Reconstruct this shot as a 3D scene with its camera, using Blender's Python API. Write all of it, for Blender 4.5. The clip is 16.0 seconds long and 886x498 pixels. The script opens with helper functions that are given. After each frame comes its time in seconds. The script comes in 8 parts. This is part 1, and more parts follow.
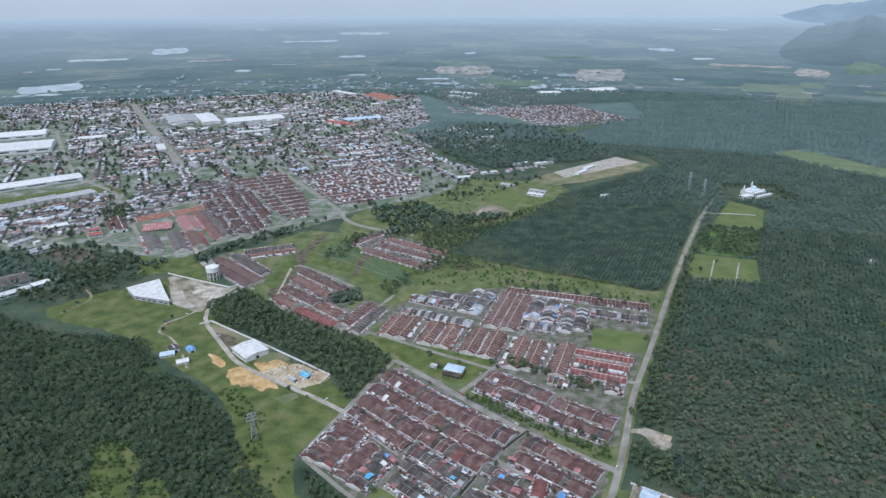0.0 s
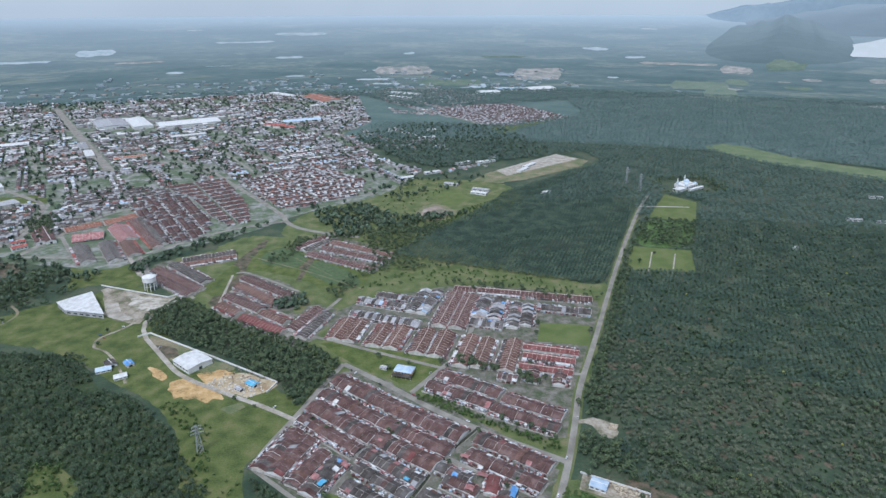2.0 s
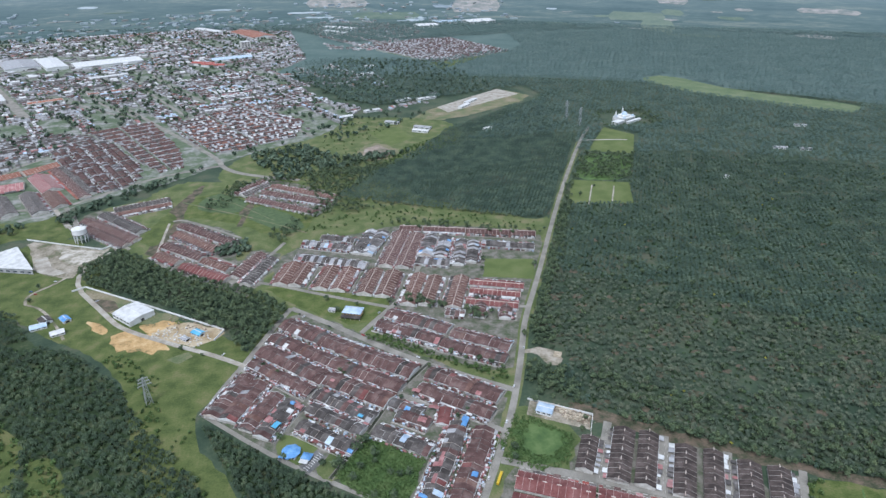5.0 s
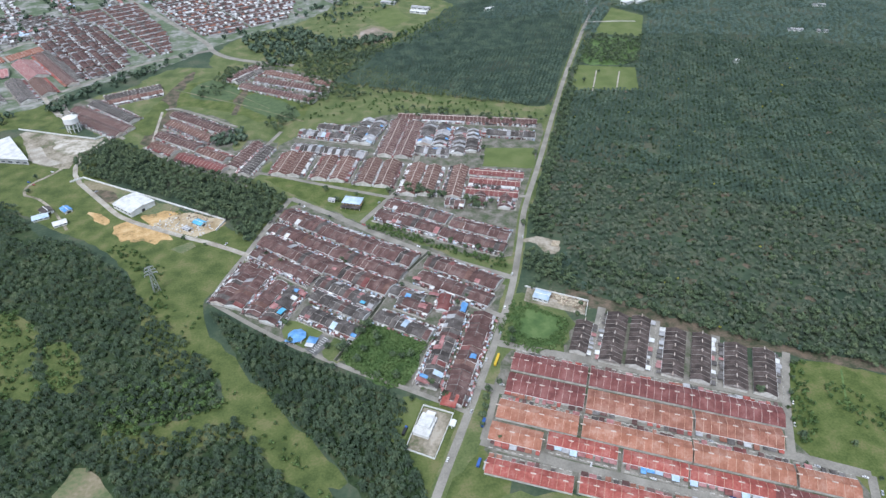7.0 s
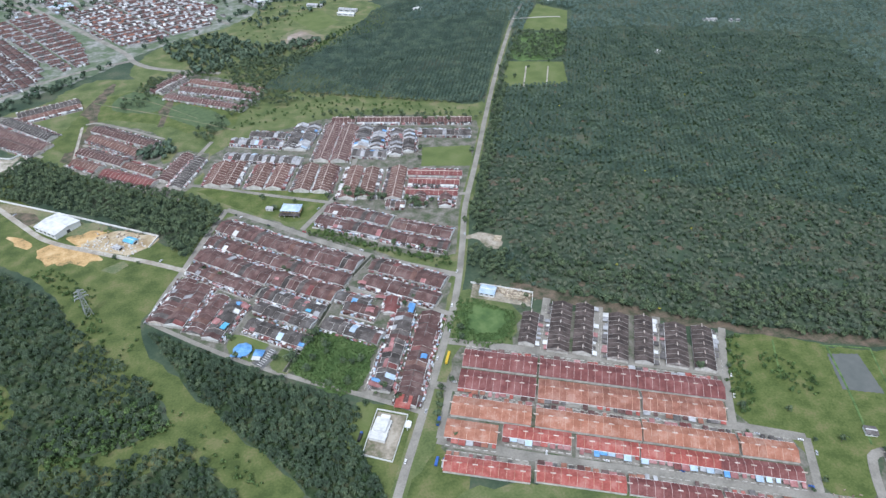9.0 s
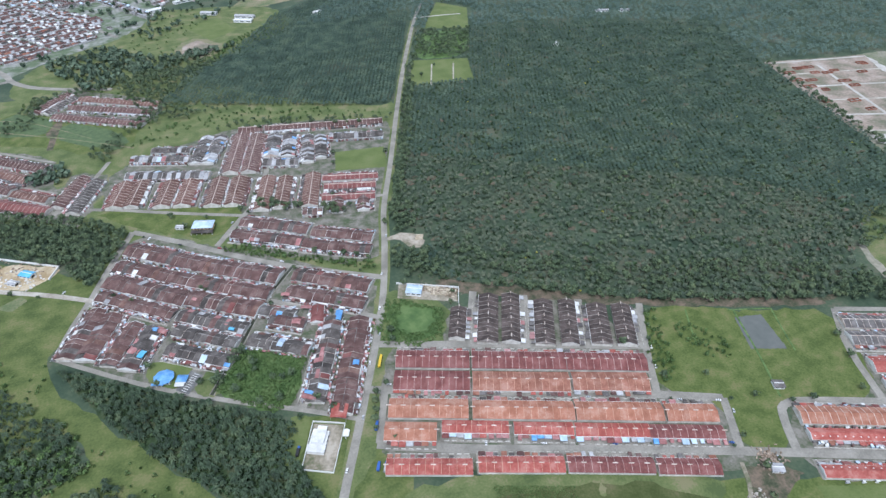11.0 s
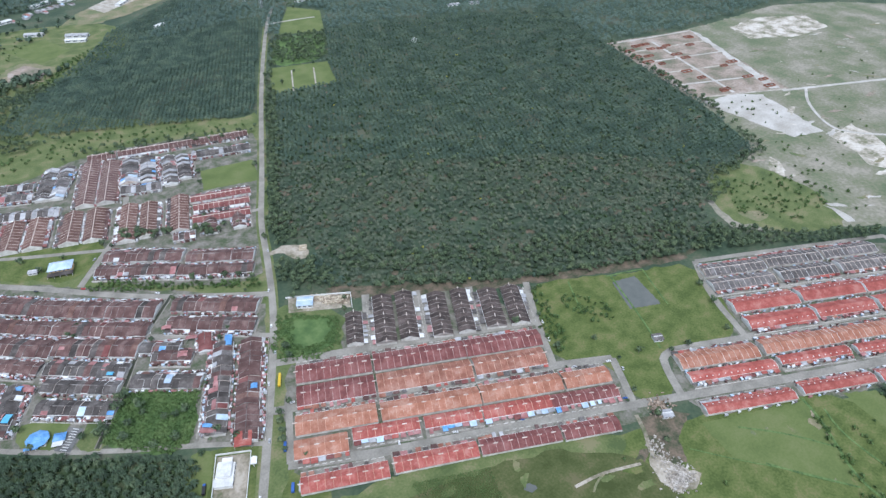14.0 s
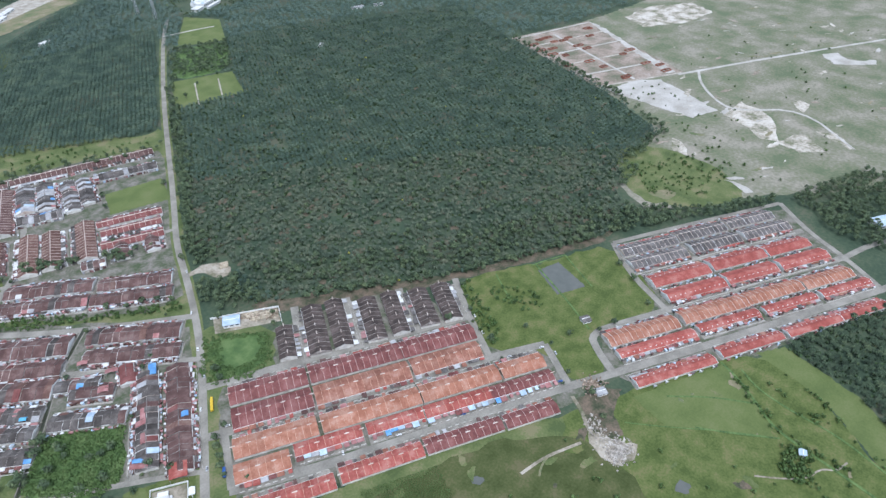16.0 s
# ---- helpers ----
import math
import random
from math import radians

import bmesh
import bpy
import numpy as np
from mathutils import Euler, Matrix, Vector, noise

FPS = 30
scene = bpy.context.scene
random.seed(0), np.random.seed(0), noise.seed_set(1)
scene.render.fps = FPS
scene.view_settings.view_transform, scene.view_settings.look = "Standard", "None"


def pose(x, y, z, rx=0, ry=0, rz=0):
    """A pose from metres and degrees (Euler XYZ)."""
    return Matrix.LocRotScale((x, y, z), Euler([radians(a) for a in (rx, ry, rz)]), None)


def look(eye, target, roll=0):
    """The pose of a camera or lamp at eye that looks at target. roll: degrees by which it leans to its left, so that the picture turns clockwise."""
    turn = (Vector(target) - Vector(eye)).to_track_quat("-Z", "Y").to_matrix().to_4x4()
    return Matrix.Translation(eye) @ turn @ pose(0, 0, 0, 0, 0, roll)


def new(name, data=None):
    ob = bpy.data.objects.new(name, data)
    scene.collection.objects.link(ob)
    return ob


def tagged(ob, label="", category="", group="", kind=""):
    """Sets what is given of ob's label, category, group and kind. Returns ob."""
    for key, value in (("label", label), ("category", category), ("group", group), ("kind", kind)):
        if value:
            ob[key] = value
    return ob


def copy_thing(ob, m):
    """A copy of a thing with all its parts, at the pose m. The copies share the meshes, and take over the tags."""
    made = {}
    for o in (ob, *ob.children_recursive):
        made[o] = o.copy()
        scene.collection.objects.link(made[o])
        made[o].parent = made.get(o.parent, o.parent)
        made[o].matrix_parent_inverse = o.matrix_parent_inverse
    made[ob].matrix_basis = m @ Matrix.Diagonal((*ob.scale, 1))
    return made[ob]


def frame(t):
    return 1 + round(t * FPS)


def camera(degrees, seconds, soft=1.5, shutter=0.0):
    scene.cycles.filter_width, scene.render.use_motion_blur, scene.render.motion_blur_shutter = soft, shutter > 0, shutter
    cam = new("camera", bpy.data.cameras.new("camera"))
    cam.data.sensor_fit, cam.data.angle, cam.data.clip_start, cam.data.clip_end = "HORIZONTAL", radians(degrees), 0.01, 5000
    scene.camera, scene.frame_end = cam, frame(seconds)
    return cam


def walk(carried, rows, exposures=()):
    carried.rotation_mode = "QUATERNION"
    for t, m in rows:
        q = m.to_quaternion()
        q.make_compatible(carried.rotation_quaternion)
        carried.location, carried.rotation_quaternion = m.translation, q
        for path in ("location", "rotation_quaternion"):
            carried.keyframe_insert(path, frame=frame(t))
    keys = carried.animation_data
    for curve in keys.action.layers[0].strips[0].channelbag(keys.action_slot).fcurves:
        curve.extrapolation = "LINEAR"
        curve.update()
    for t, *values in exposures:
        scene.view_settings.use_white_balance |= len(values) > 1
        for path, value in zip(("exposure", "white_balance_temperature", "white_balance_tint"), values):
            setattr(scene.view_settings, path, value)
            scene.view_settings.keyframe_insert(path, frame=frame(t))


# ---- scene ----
from mathutils.geometry import tessellate_polygon

# ---------------------------------------------------------------- camera
# A drone that hovers 440 m up, pans, tips down and pans on.
EYE = Vector((0.0, 0.0, 440.0))
cam = camera(71.35, 16.0, soft=1.45)
TURNS = [  # seconds, heading to the left, pitch, roll
    (0.0, 0.00, -21.56, -0.26),
    (0.5, -1.09, -21.55, -0.25),
    (1.0, -2.28, -21.56, -0.29),
    (1.5, -3.78, -21.56, -0.26),
    (2.0, -5.41, -21.57, -0.23),
    (2.5, -7.01, -21.58, -0.20),
    (3.0, -8.58, -21.58, -0.15),
    (4.2, -10.75, -23.60, -0.14),
    (5.5, -11.01, -30.28, -0.13),
    (6.0, -11.01, -33.66, -0.21),
    (6.5, -11.00, -36.48, -0.23),
    (7.0, -11.01, -37.42, -0.22),
    (7.5, -11.26, -37.41, -0.21),
    (8.0, -13.27, -37.41, -0.13),
    (8.5, -15.30, -37.40, -0.05),
    (9.0, -17.58, -37.41, -0.03),
    (11.5, -28.81, -37.38, 0.29),
    (12.0, -31.00, -37.39, 0.32),
    (12.5, -33.13, -37.41, 0.36),
    (13.0, -35.32, -37.40, 0.37),
    (13.5, -37.48, -37.38, 0.40),
    (14.0, -39.81, -37.36, 0.44),
    (14.5, -41.96, -37.33, 0.41),
    (15.0, -44.13, -37.29, 0.42),
    (15.5, -46.28, -37.25, 0.44),
    (16.0, -48.35, -37.23, 0.39),
]


def aim(yaw, pitch, roll):
    a, b = radians(yaw), radians(pitch)
    ahead = Vector((-math.sin(a) * math.cos(b), math.cos(a) * math.cos(b), math.sin(b)))
    return look(EYE, EYE + ahead, roll)


walk(cam, [(t, aim(yaw, pitch, roll)) for t, yaw, pitch, roll in TURNS],
     exposures=[(0.0, 0.52, 5750, 12), (3.0, 0.52, 5750, 12), (7.0, 0.84, 5900, 12), (12.0, 0.90, 5750, 12), (16.0, 0.88, 5750, 12)])

# ---------------------------------------------------------------- light
SUN_UP, SUN_ROUND = 58.0, 215.0
world = bpy.data.worlds.new("sky")
scene.world = world
world.use_nodes = True
wn = world.node_tree
sky = wn.nodes.new("ShaderNodeTexSky")
sky.sky_type, sky.sun_disc = "NISHITA", False
sky.sun_elevation, sky.sun_rotation = radians(SUN_UP), radians(SUN_ROUND)
sky.air_density, sky.dust_density, sky.ozone_density = 1.0, 0.8, 2.5
blue_sky = wn.nodes["Background"]
blue_sky.inputs["Strength"].default_value = 0.13
wn.links.new(sky.outputs[0], blue_sky.inputs["Color"])
# a high, thin overcast: greyer and dimmer towards the skyline, lighter and broken overhead
coords, split, deck, billow, veil, cloud, whole = (wn.nodes.new(k) for k in ("ShaderNodeTexCoord", "ShaderNodeSeparateXYZ", "ShaderNodeValToRGB", "ShaderNodeTexNoise", "ShaderNodeMix", "ShaderNodeBackground", "ShaderNodeMixShader"))
wn.links.new(coords.outputs["Generated"], split.inputs[0])
wn.links.new(split.outputs["Z"], deck.inputs[0])
for k, (at, colour) in enumerate(((0.0, (0.335, 0.400, 0.462)), (0.12, (0.38, 0.435, 0.485)), (0.6, (0.52, 0.55, 0.57)))):
    e = deck.color_ramp.elements[k] if k < 2 else deck.color_ramp.elements.new(at)
    e.position, e.color = at, (*colour, 1)
billow.inputs["Scale"].default_value, billow.inputs["Detail"].default_value = 2.2, 6.0
wn.links.new(coords.outputs["Generated"], billow.inputs["Vector"])
veil.data_type, veil.blend_type = "RGBA", "SOFT_LIGHT"
veil.inputs["Factor"].default_value = 0.5
wn.links.new(deck.outputs[0], veil.inputs["A"])
wn.links.new(billow.outputs["Fac"], veil.inputs["B"])
wn.links.new(veil.outputs["Result"], cloud.inputs["Color"])
whole.inputs["Fac"].default_value = 0.8
wn.links.new(blue_sky.outputs[0], whole.inputs[1])
wn.links.new(cloud.outputs[0], whole.inputs[2])
wn.links.new(whole.outputs[0], wn.nodes["World Output"].inputs["Surface"])
sun = new("sun", bpy.data.lights.new("sun", "SUN"))
sun.data.energy, sun.data.angle, sun.data.color = 1.5, radians(16), (1.0, 0.98, 0.94)
sun.matrix_world = Euler((radians(90 - SUN_UP), 0, radians(180 - SUN_ROUND))).to_matrix().to_4x4()

# ---------------------------------------------------------------- materials


def material(name, colours, size=10.0, fine=1.0, rough=0.85, bump=0.0, spread=0.0, metal=0.0, island=0.0, world_space=True, coat=0.0):
    """Colours blended by a coarse and a fine noise of real size, with a random tint per object or per piece."""
    m = bpy.data.materials.new(name)
    m.use_nodes = True
    t = m.node_tree
    n, l = t.nodes, t.links
    shader = n["Principled BSDF"]
    shader.inputs["Roughness"].default_value = rough
    shader.inputs["Metallic"].default_value = metal
    shader.inputs["Specular IOR Level"].default_value = 0.25
    place = n.new("ShaderNodeNewGeometry").outputs["Position"] if world_space else n.new("ShaderNodeTexCoord").outputs["Object"]
    big, small = n.new("ShaderNodeTexNoise"), n.new("ShaderNodeTexNoise")
    big.inputs["Scale"].default_value, big.inputs["Detail"].default_value = 1.0 / size, 5.0
    small.inputs["Scale"].default_value, small.inputs["Detail"].default_value = 1.0 / fine, 3.0
    l.new(place, big.inputs["Vector"])
    l.new(place, small.inputs["Vector"])
    mix = n.new("ShaderNodeMath")
    mix.operation = "MULTIPLY_ADD"
    l.new(small.outputs["Fac"], mix.inputs[0])
    mix.inputs[1].default_value = 0.45
    l.new(big.outputs["Fac"], mix.inputs[2])
    ramp = n.new("ShaderNodeValToRGB")
    e = ramp.color_ramp.elements
    lo, hi = 0.55, 0.90
    while len(e) < len(colours):
        e.new(0.5)
    for k, c in enumerate(colours):
        e[k].position = lo + (hi - lo) * k / max(1, len(colours) - 1)
        e[k].color = (*c, 1)
    l.new(mix.outputs[0], ramp.inputs[0])
    out = ramp.outputs[0]
    if spread or island:
        source = n.new("ShaderNodeObjectInfo").outputs["Random"] if spread else n.new("ShaderNodeNewGeometry").outputs["Random Per Island"]
        amount = spread or island
        span = n.new("ShaderNodeMapRange")
        span.inputs["To Min"].default_value, span.inputs["To Max"].default_value = 1 - amount, 1 + amount
        l.new(source, span.inputs["Value"])
        hsv = n.new("ShaderNodeHueSaturation")
        l.new(span.outputs[0], hsv.inputs["Value"])
        l.new(out, hsv.inputs["Color"])
        out = hsv.outputs[0]
    l.new(out, shader.inputs["Base Color"])
    if bump:
        b = n.new("ShaderNodeBump")
        b.inputs["Strength"].default_value, b.inputs["Distance"].default_value = 0.6, bump
        l.new(small.outputs["Fac"], b.inputs["Height"])
        l.new(b.outputs[0], shader.inputs["Normal"])
    return m


# land
floor_mat = material("undergrowth", [(0.034, 0.058, 0.036), (0.048, 0.074, 0.045), (0.066, 0.092, 0.055), (0.098, 0.104, 0.070)], 60, 4, bump=0.6)
meadow = material("meadow_grass", [(0.060, 0.086, 0.022), (0.082, 0.111, 0.030), (0.105, 0.131, 0.040), (0.146, 0.148, 0.060)], 16, 2, bump=0.2)
dark_pasture = material("dark_pasture", [(0.046, 0.061, 0.017), (0.062, 0.078, 0.025), (0.081, 0.094, 0.034), (0.116, 0.110, 0.054)], 22, 2, bump=0.3)
rough_grass = material("rough_grass", [(0.070, 0.098, 0.035), (0.098, 0.127, 0.046), (0.130, 0.152, 0.061), (0.182, 0.172, 0.092)], 25, 2, bump=0.4)
lush_grass = material("lush_grass", [(0.056, 0.080, 0.023), (0.080, 0.107, 0.032), (0.106, 0.130, 0.042), (0.150, 0.152, 0.064)], 20, 2, bump=0.4)
bed_mat = material("vegetable_beds", [(0.064, 0.096, 0.048), (0.082, 0.120, 0.056), (0.104, 0.142, 0.064)], 7, 2, bump=0.3)
lawn = material("lawn", [(0.088, 0.120, 0.038), (0.114, 0.146, 0.048), (0.140, 0.162, 0.064)], 30, 2)
dry_grass = material("dry_grass", [(0.10, 0.13, 0.06), (0.15, 0.165, 0.085), (0.20, 0.18, 0.11), (0.27, 0.23, 0.16)], 35, 3, bump=0.3)
sand_mat = material("pale_sand", [(0.33, 0.310, 0.275), (0.41, 0.390, 0.355), (0.49, 0.470, 0.440)], 30, 3, bump=0.2)
clay_mat = material("orange_clay", [(0.170, 0.150, 0.070), (0.40, 0.262, 0.120), (0.50, 0.335, 0.155), (0.56, 0.405, 0.225)], 14, 2, bump=0.2)
red_soil = material("reddish_soil", [(0.130, 0.135, 0.090), (0.200, 0.178, 0.135), (0.290, 0.232, 0.190), (0.360, 0.315, 0.275)], 40, 4, bump=0.3)
gravel = material("gravel_yard", [(0.26, 0.23, 0.19), (0.36, 0.33, 0.28), (0.46, 0.43, 0.38)], 15, 2, bump=0.1)
asphalt = material("worn_asphalt", [(0.185, 0.174, 0.150), (0.245, 0.230, 0.200), (0.305, 0.286, 0.252)], 18, 1.5)
dark_asphalt = material("car_park_asphalt", [(0.10, 0.10, 0.10), (0.14, 0.14, 0.138), (0.18, 0.178, 0.172)], 9, 1.2)
scrub_mat = material("sandy_scrub", [(0.110, 0.138, 0.078), (0.155, 0.168, 0.105), (0.205, 0.200, 0.148), (0.285, 0.262, 0.215)], 60, 5, bump=0.3)
# outermost palms: paler, bluer fronds with the haze in their colour
outer_palm_mat = material("hazed_outer_palms", [(0.084, 0.134, 0.122), (0.104, 0.157, 0.142), (0.128, 0.180, 0.160)], 80, 14, rough=0.65, island=0.14)
town_wall = material("town_wall_paint", [(0.230, 0.228, 0.222), (0.310, 0.305, 0.296), (0.410, 0.402, 0.392)], 30, 6)
concrete = material("yard_concrete", [(0.150, 0.140, 0.120), (0.225, 0.210, 0.182), (0.320, 0.298, 0.262)], 9, 1.2)
town_ground = material("town_ground", [(0.085, 0.120, 0.070), (0.110, 0.145, 0.085), (0.190, 0.205, 0.170), (0.300, 0.295, 0.280)], 40, 9)
water_mat = material("pond_water", [(0.10, 0.11, 0.10), (0.13, 0.135, 0.125)], 30, 6, rough=0.25)
canal_mat = material("drain_water", [(0.030, 0.034, 0.024), (0.050, 0.056, 0.036)], 8, 2, rough=0.3)
# the sky's reflection is put into the lake's pale base colour
lake_mat = material("sky_tinted_lake_water", [(0.44, 0.465, 0.47), (0.51, 0.535, 0.54)], 300, 60, rough=0.3)
litter_mat = material("leaf_litter", [(0.045, 0.055, 0.03), (0.08, 0.08, 0.05), (0.13, 0.105, 0.075), (0.17, 0.13, 0.095)], 12, 2, bump=0.3)
# far roofs, earth and fields: pale blue haze is put into these colours
far_clearing = material("hazed_pale_roofs", [(0.28, 0.34, 0.36), (0.34, 0.40, 0.425), (0.41, 0.46, 0.485)], 60, 10)
far_sand = material("hazed_bare_earth", [(0.17, 0.20, 0.19), (0.26, 0.26, 0.245), (0.36, 0.34, 0.32)], 40, 9)
far_green = material("hazed_fields", [(0.095, 0.140, 0.115), (0.115, 0.162, 0.125), (0.150, 0.190, 0.145)], 60, 10)
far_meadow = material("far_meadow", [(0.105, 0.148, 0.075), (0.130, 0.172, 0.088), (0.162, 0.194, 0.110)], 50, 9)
far_roof = material("hazed_grey_roofs", [(0.20, 0.25, 0.28), (0.28, 0.33, 0.36)], 40, 9)
yellow_leaf = material("yellow_blossom", [(0.20, 0.22, 0.04), (0.34, 0.34, 0.06), (0.45, 0.42, 0.08)], 6, 1.5, island=0.3)
sandy_yard = material("sandy_works_yard", [(0.30, 0.225, 0.130), (0.42, 0.340, 0.225), (0.52, 0.450, 0.345)], 14, 2, bump=0.1)
yard_mix = material("trodden_yard", [(0.11, 0.12, 0.065), (0.20, 0.18, 0.13), (0.30, 0.265, 0.21), (0.40, 0.36, 0.30)], 22, 3, bump=0.1)
village_ground = material("village_ground", [(0.066, 0.090, 0.046), (0.108, 0.116, 0.080), (0.160, 0.152, 0.126), (0.215, 0.202, 0.174)], 12, 2.5)
broken_sand = material("broken_sand", [(0.150, 0.160, 0.095), (0.300, 0.275, 0.220), (0.470, 0.430, 0.370), (0.560, 0.530, 0.480)], 26, 5, bump=0.2)
town_leaf = material("town_tree_leaves", [(0.058, 0.092, 0.062), (0.082, 0.120, 0.078), (0.110, 0.148, 0.095)], 20, 5, rough=0.65, island=0.3)


def plain_material(name, tones, thick):
    """The far plain: plots and belts of plantation, drawn out sideways to suit the camera's view, with haze blended
    into the colour by distance.
    """
    m = bpy.data.materials.new(name)
    m.use_nodes = True
    n, l = m.node_tree.nodes, m.node_tree.links
    shader = n["Principled BSDF"]
    shader.inputs["Roughness"].default_value, shader.inputs["Specular IOR Level"].default_value = 0.95, 0.1
    at, xyz, way, far = n.new("ShaderNodeNewGeometry"), n.new("ShaderNodeSeparateXYZ"), n.new("ShaderNodeMath"), n.new("ShaderNodeVectorMath")
    way.operation, far.operation = "ARCTAN2", "LENGTH"
    l.new(at.outputs["Position"], xyz.inputs[0])
    l.new(xyz.outputs["X"], way.inputs[0])
    l.new(xyz.outputs["Y"], way.inputs[1])
    l.new(at.outputs["Position"], far.inputs[0])
    plan = n.new("ShaderNodeCombineXYZ")
    l.new(way.outputs[0], plan.inputs[0])
    l.new(far.outputs["Value"], plan.inputs[1])

    def drawn(kind, across, along):
        stretch, tex = n.new("ShaderNodeVectorMath"), n.new(kind)
        stretch.operation = "MULTIPLY"
        stretch.inputs[1].default_value = (across, along, 1)
        l.new(plan.outputs[0], stretch.inputs[0])
        l.new(stretch.outputs[0], tex.inputs["Vector"])
        tex.inputs["Scale"].default_value = 1.0
        return tex

    belts, grain, plots = drawn("ShaderNodeTexNoise", 9, 0.012), drawn("ShaderNodeTexNoise", 70, 0.06), drawn("ShaderNodeTexVoronoi", 11, 0.013)
    belts.inputs["Detail"].default_value, grain.inputs["Detail"].default_value = 5, 5
    tint = n.new("ShaderNodeSeparateColor")
    l.new(plots.outputs["Color"], tint.inputs[0])
    total = None
    for source, weight in ((belts.outputs["Fac"], 0.75), (grain.outputs["Fac"], 0.55), (tint.outputs["Red"], 0.22)):
        part_of = n.new("ShaderNodeMath")
        part_of.operation = "MULTIPLY_ADD"
        l.new(source, part_of.inputs[0])
        part_of.inputs[1].default_value = weight
        part_of.inputs[2].default_value = 0.0
        if total:
            l.new(total, part_of.inputs[2])
        total = part_of.outputs[0]
    ramp, span, haze_ramp, blend = n.new("ShaderNodeValToRGB"), n.new("ShaderNodeMapRange"), n.new("ShaderNodeValToRGB"), n.new("ShaderNodeMix")
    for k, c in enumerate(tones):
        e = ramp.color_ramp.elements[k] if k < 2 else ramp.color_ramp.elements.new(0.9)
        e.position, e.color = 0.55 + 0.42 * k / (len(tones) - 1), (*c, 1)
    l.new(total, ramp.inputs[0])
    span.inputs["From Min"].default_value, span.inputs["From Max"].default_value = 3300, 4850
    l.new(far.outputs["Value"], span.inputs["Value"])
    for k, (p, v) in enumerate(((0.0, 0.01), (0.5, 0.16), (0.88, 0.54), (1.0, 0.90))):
        e = haze_ramp.color_ramp.elements[k] if k < 2 else haze_ramp.color_ramp.elements.new(p)
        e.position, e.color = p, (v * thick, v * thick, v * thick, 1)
    l.new(span.outputs[0], haze_ramp.inputs[0])
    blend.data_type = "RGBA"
    l.new(haze_ramp.outputs[0], blend.inputs["Factor"])
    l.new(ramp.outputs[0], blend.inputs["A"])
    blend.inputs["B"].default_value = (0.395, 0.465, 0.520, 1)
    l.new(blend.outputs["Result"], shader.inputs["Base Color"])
    return m


# thick scales the haze mixed into the plain's and the hills' colours
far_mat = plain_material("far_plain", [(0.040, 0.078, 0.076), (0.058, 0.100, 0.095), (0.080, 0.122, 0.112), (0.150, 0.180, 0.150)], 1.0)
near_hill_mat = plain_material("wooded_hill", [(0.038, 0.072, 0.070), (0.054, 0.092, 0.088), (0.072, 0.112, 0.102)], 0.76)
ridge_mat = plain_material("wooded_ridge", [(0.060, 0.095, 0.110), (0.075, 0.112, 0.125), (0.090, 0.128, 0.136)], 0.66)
# floor under the outermost palms, tinted blue-grey for haze
outer_floor = material("hazed_outer_floor", [(0.078, 0.124, 0.114), (0.096, 0.144, 0.130), (0.116, 0.163, 0.146)], 110, 20)
# far ridges and foothill grass: bluish haze mixed into the base colours
far_hill_mat = material("hazed_hill_forest", [(0.205, 0.272, 0.325), (0.225, 0.292, 0.342), (0.248, 0.315, 0.362)], 220, 30)
hazed_hill_grass = material("hazed_hill_grass", [(0.125, 0.170, 0.135), (0.150, 0.195, 0.150), (0.175, 0.215, 0.175)], 120, 20)
fern_mat = material("fern_leaves", [(0.026, 0.052, 0.022), (0.042, 0.076, 0.032), (0.066, 0.106, 0.046), (0.098, 0.114, 0.056)], 22, 4, rough=0.7, island=0.35)
creeper_mat = material("creeper_leaves", [(0.062, 0.112, 0.036), (0.086, 0.144, 0.046), (0.122, 0.180, 0.064)], 14, 3, rough=0.7, island=0.15)
timber_mat = material("stacked_timber", [(0.16, 0.12, 0.085), (0.26, 0.20, 0.15), (0.38, 0.31, 0.25)], 4, 0.8, island=0.3)
# leaves
palm_mat = material("palm_frond", [(0.036, 0.062, 0.046), (0.050, 0.083, 0.060), (0.070, 0.108, 0.076), (0.097, 0.134, 0.088)], 26, 5, rough=0.6, island=0.22)
mixed_palm_mat = material("thinned_palm_frond", [(0.046, 0.068, 0.046), (0.066, 0.092, 0.062), (0.092, 0.118, 0.077), (0.125, 0.140, 0.092)], 12, 4, rough=0.65, island=0.3)
# darker, greener copy of the palm fronds, coloured as through less haze
low_haze_palm_mat = material("low_haze_palm_frond", [(0.025, 0.042, 0.024), (0.037, 0.060, 0.034), (0.055, 0.084, 0.047), (0.084, 0.112, 0.058)], 16, 5, rough=0.6, island=0.35)
# fronds of distant stands, greyed and blued to stand in for haze
far_palm_mat = material("hazed_palm_frond", [(0.054, 0.094, 0.080), (0.078, 0.122, 0.102), (0.106, 0.150, 0.118)], 40, 8, rough=0.65, island=0.15)
leaf_mat = material("tree_leaves", [(0.048, 0.074, 0.040), (0.070, 0.102, 0.056), (0.098, 0.136, 0.070), (0.132, 0.166, 0.084)], 9, 3, rough=0.65, island=0.28)
bush_mat = material("bush_leaves", [(0.045, 0.080, 0.026), (0.080, 0.135, 0.042), (0.120, 0.180, 0.060)], 8, 2, rough=0.65, island=0.4)
bark_mat = material("bark", [(0.10, 0.08, 0.06), (0.18, 0.15, 0.12)], 2, 0.4)
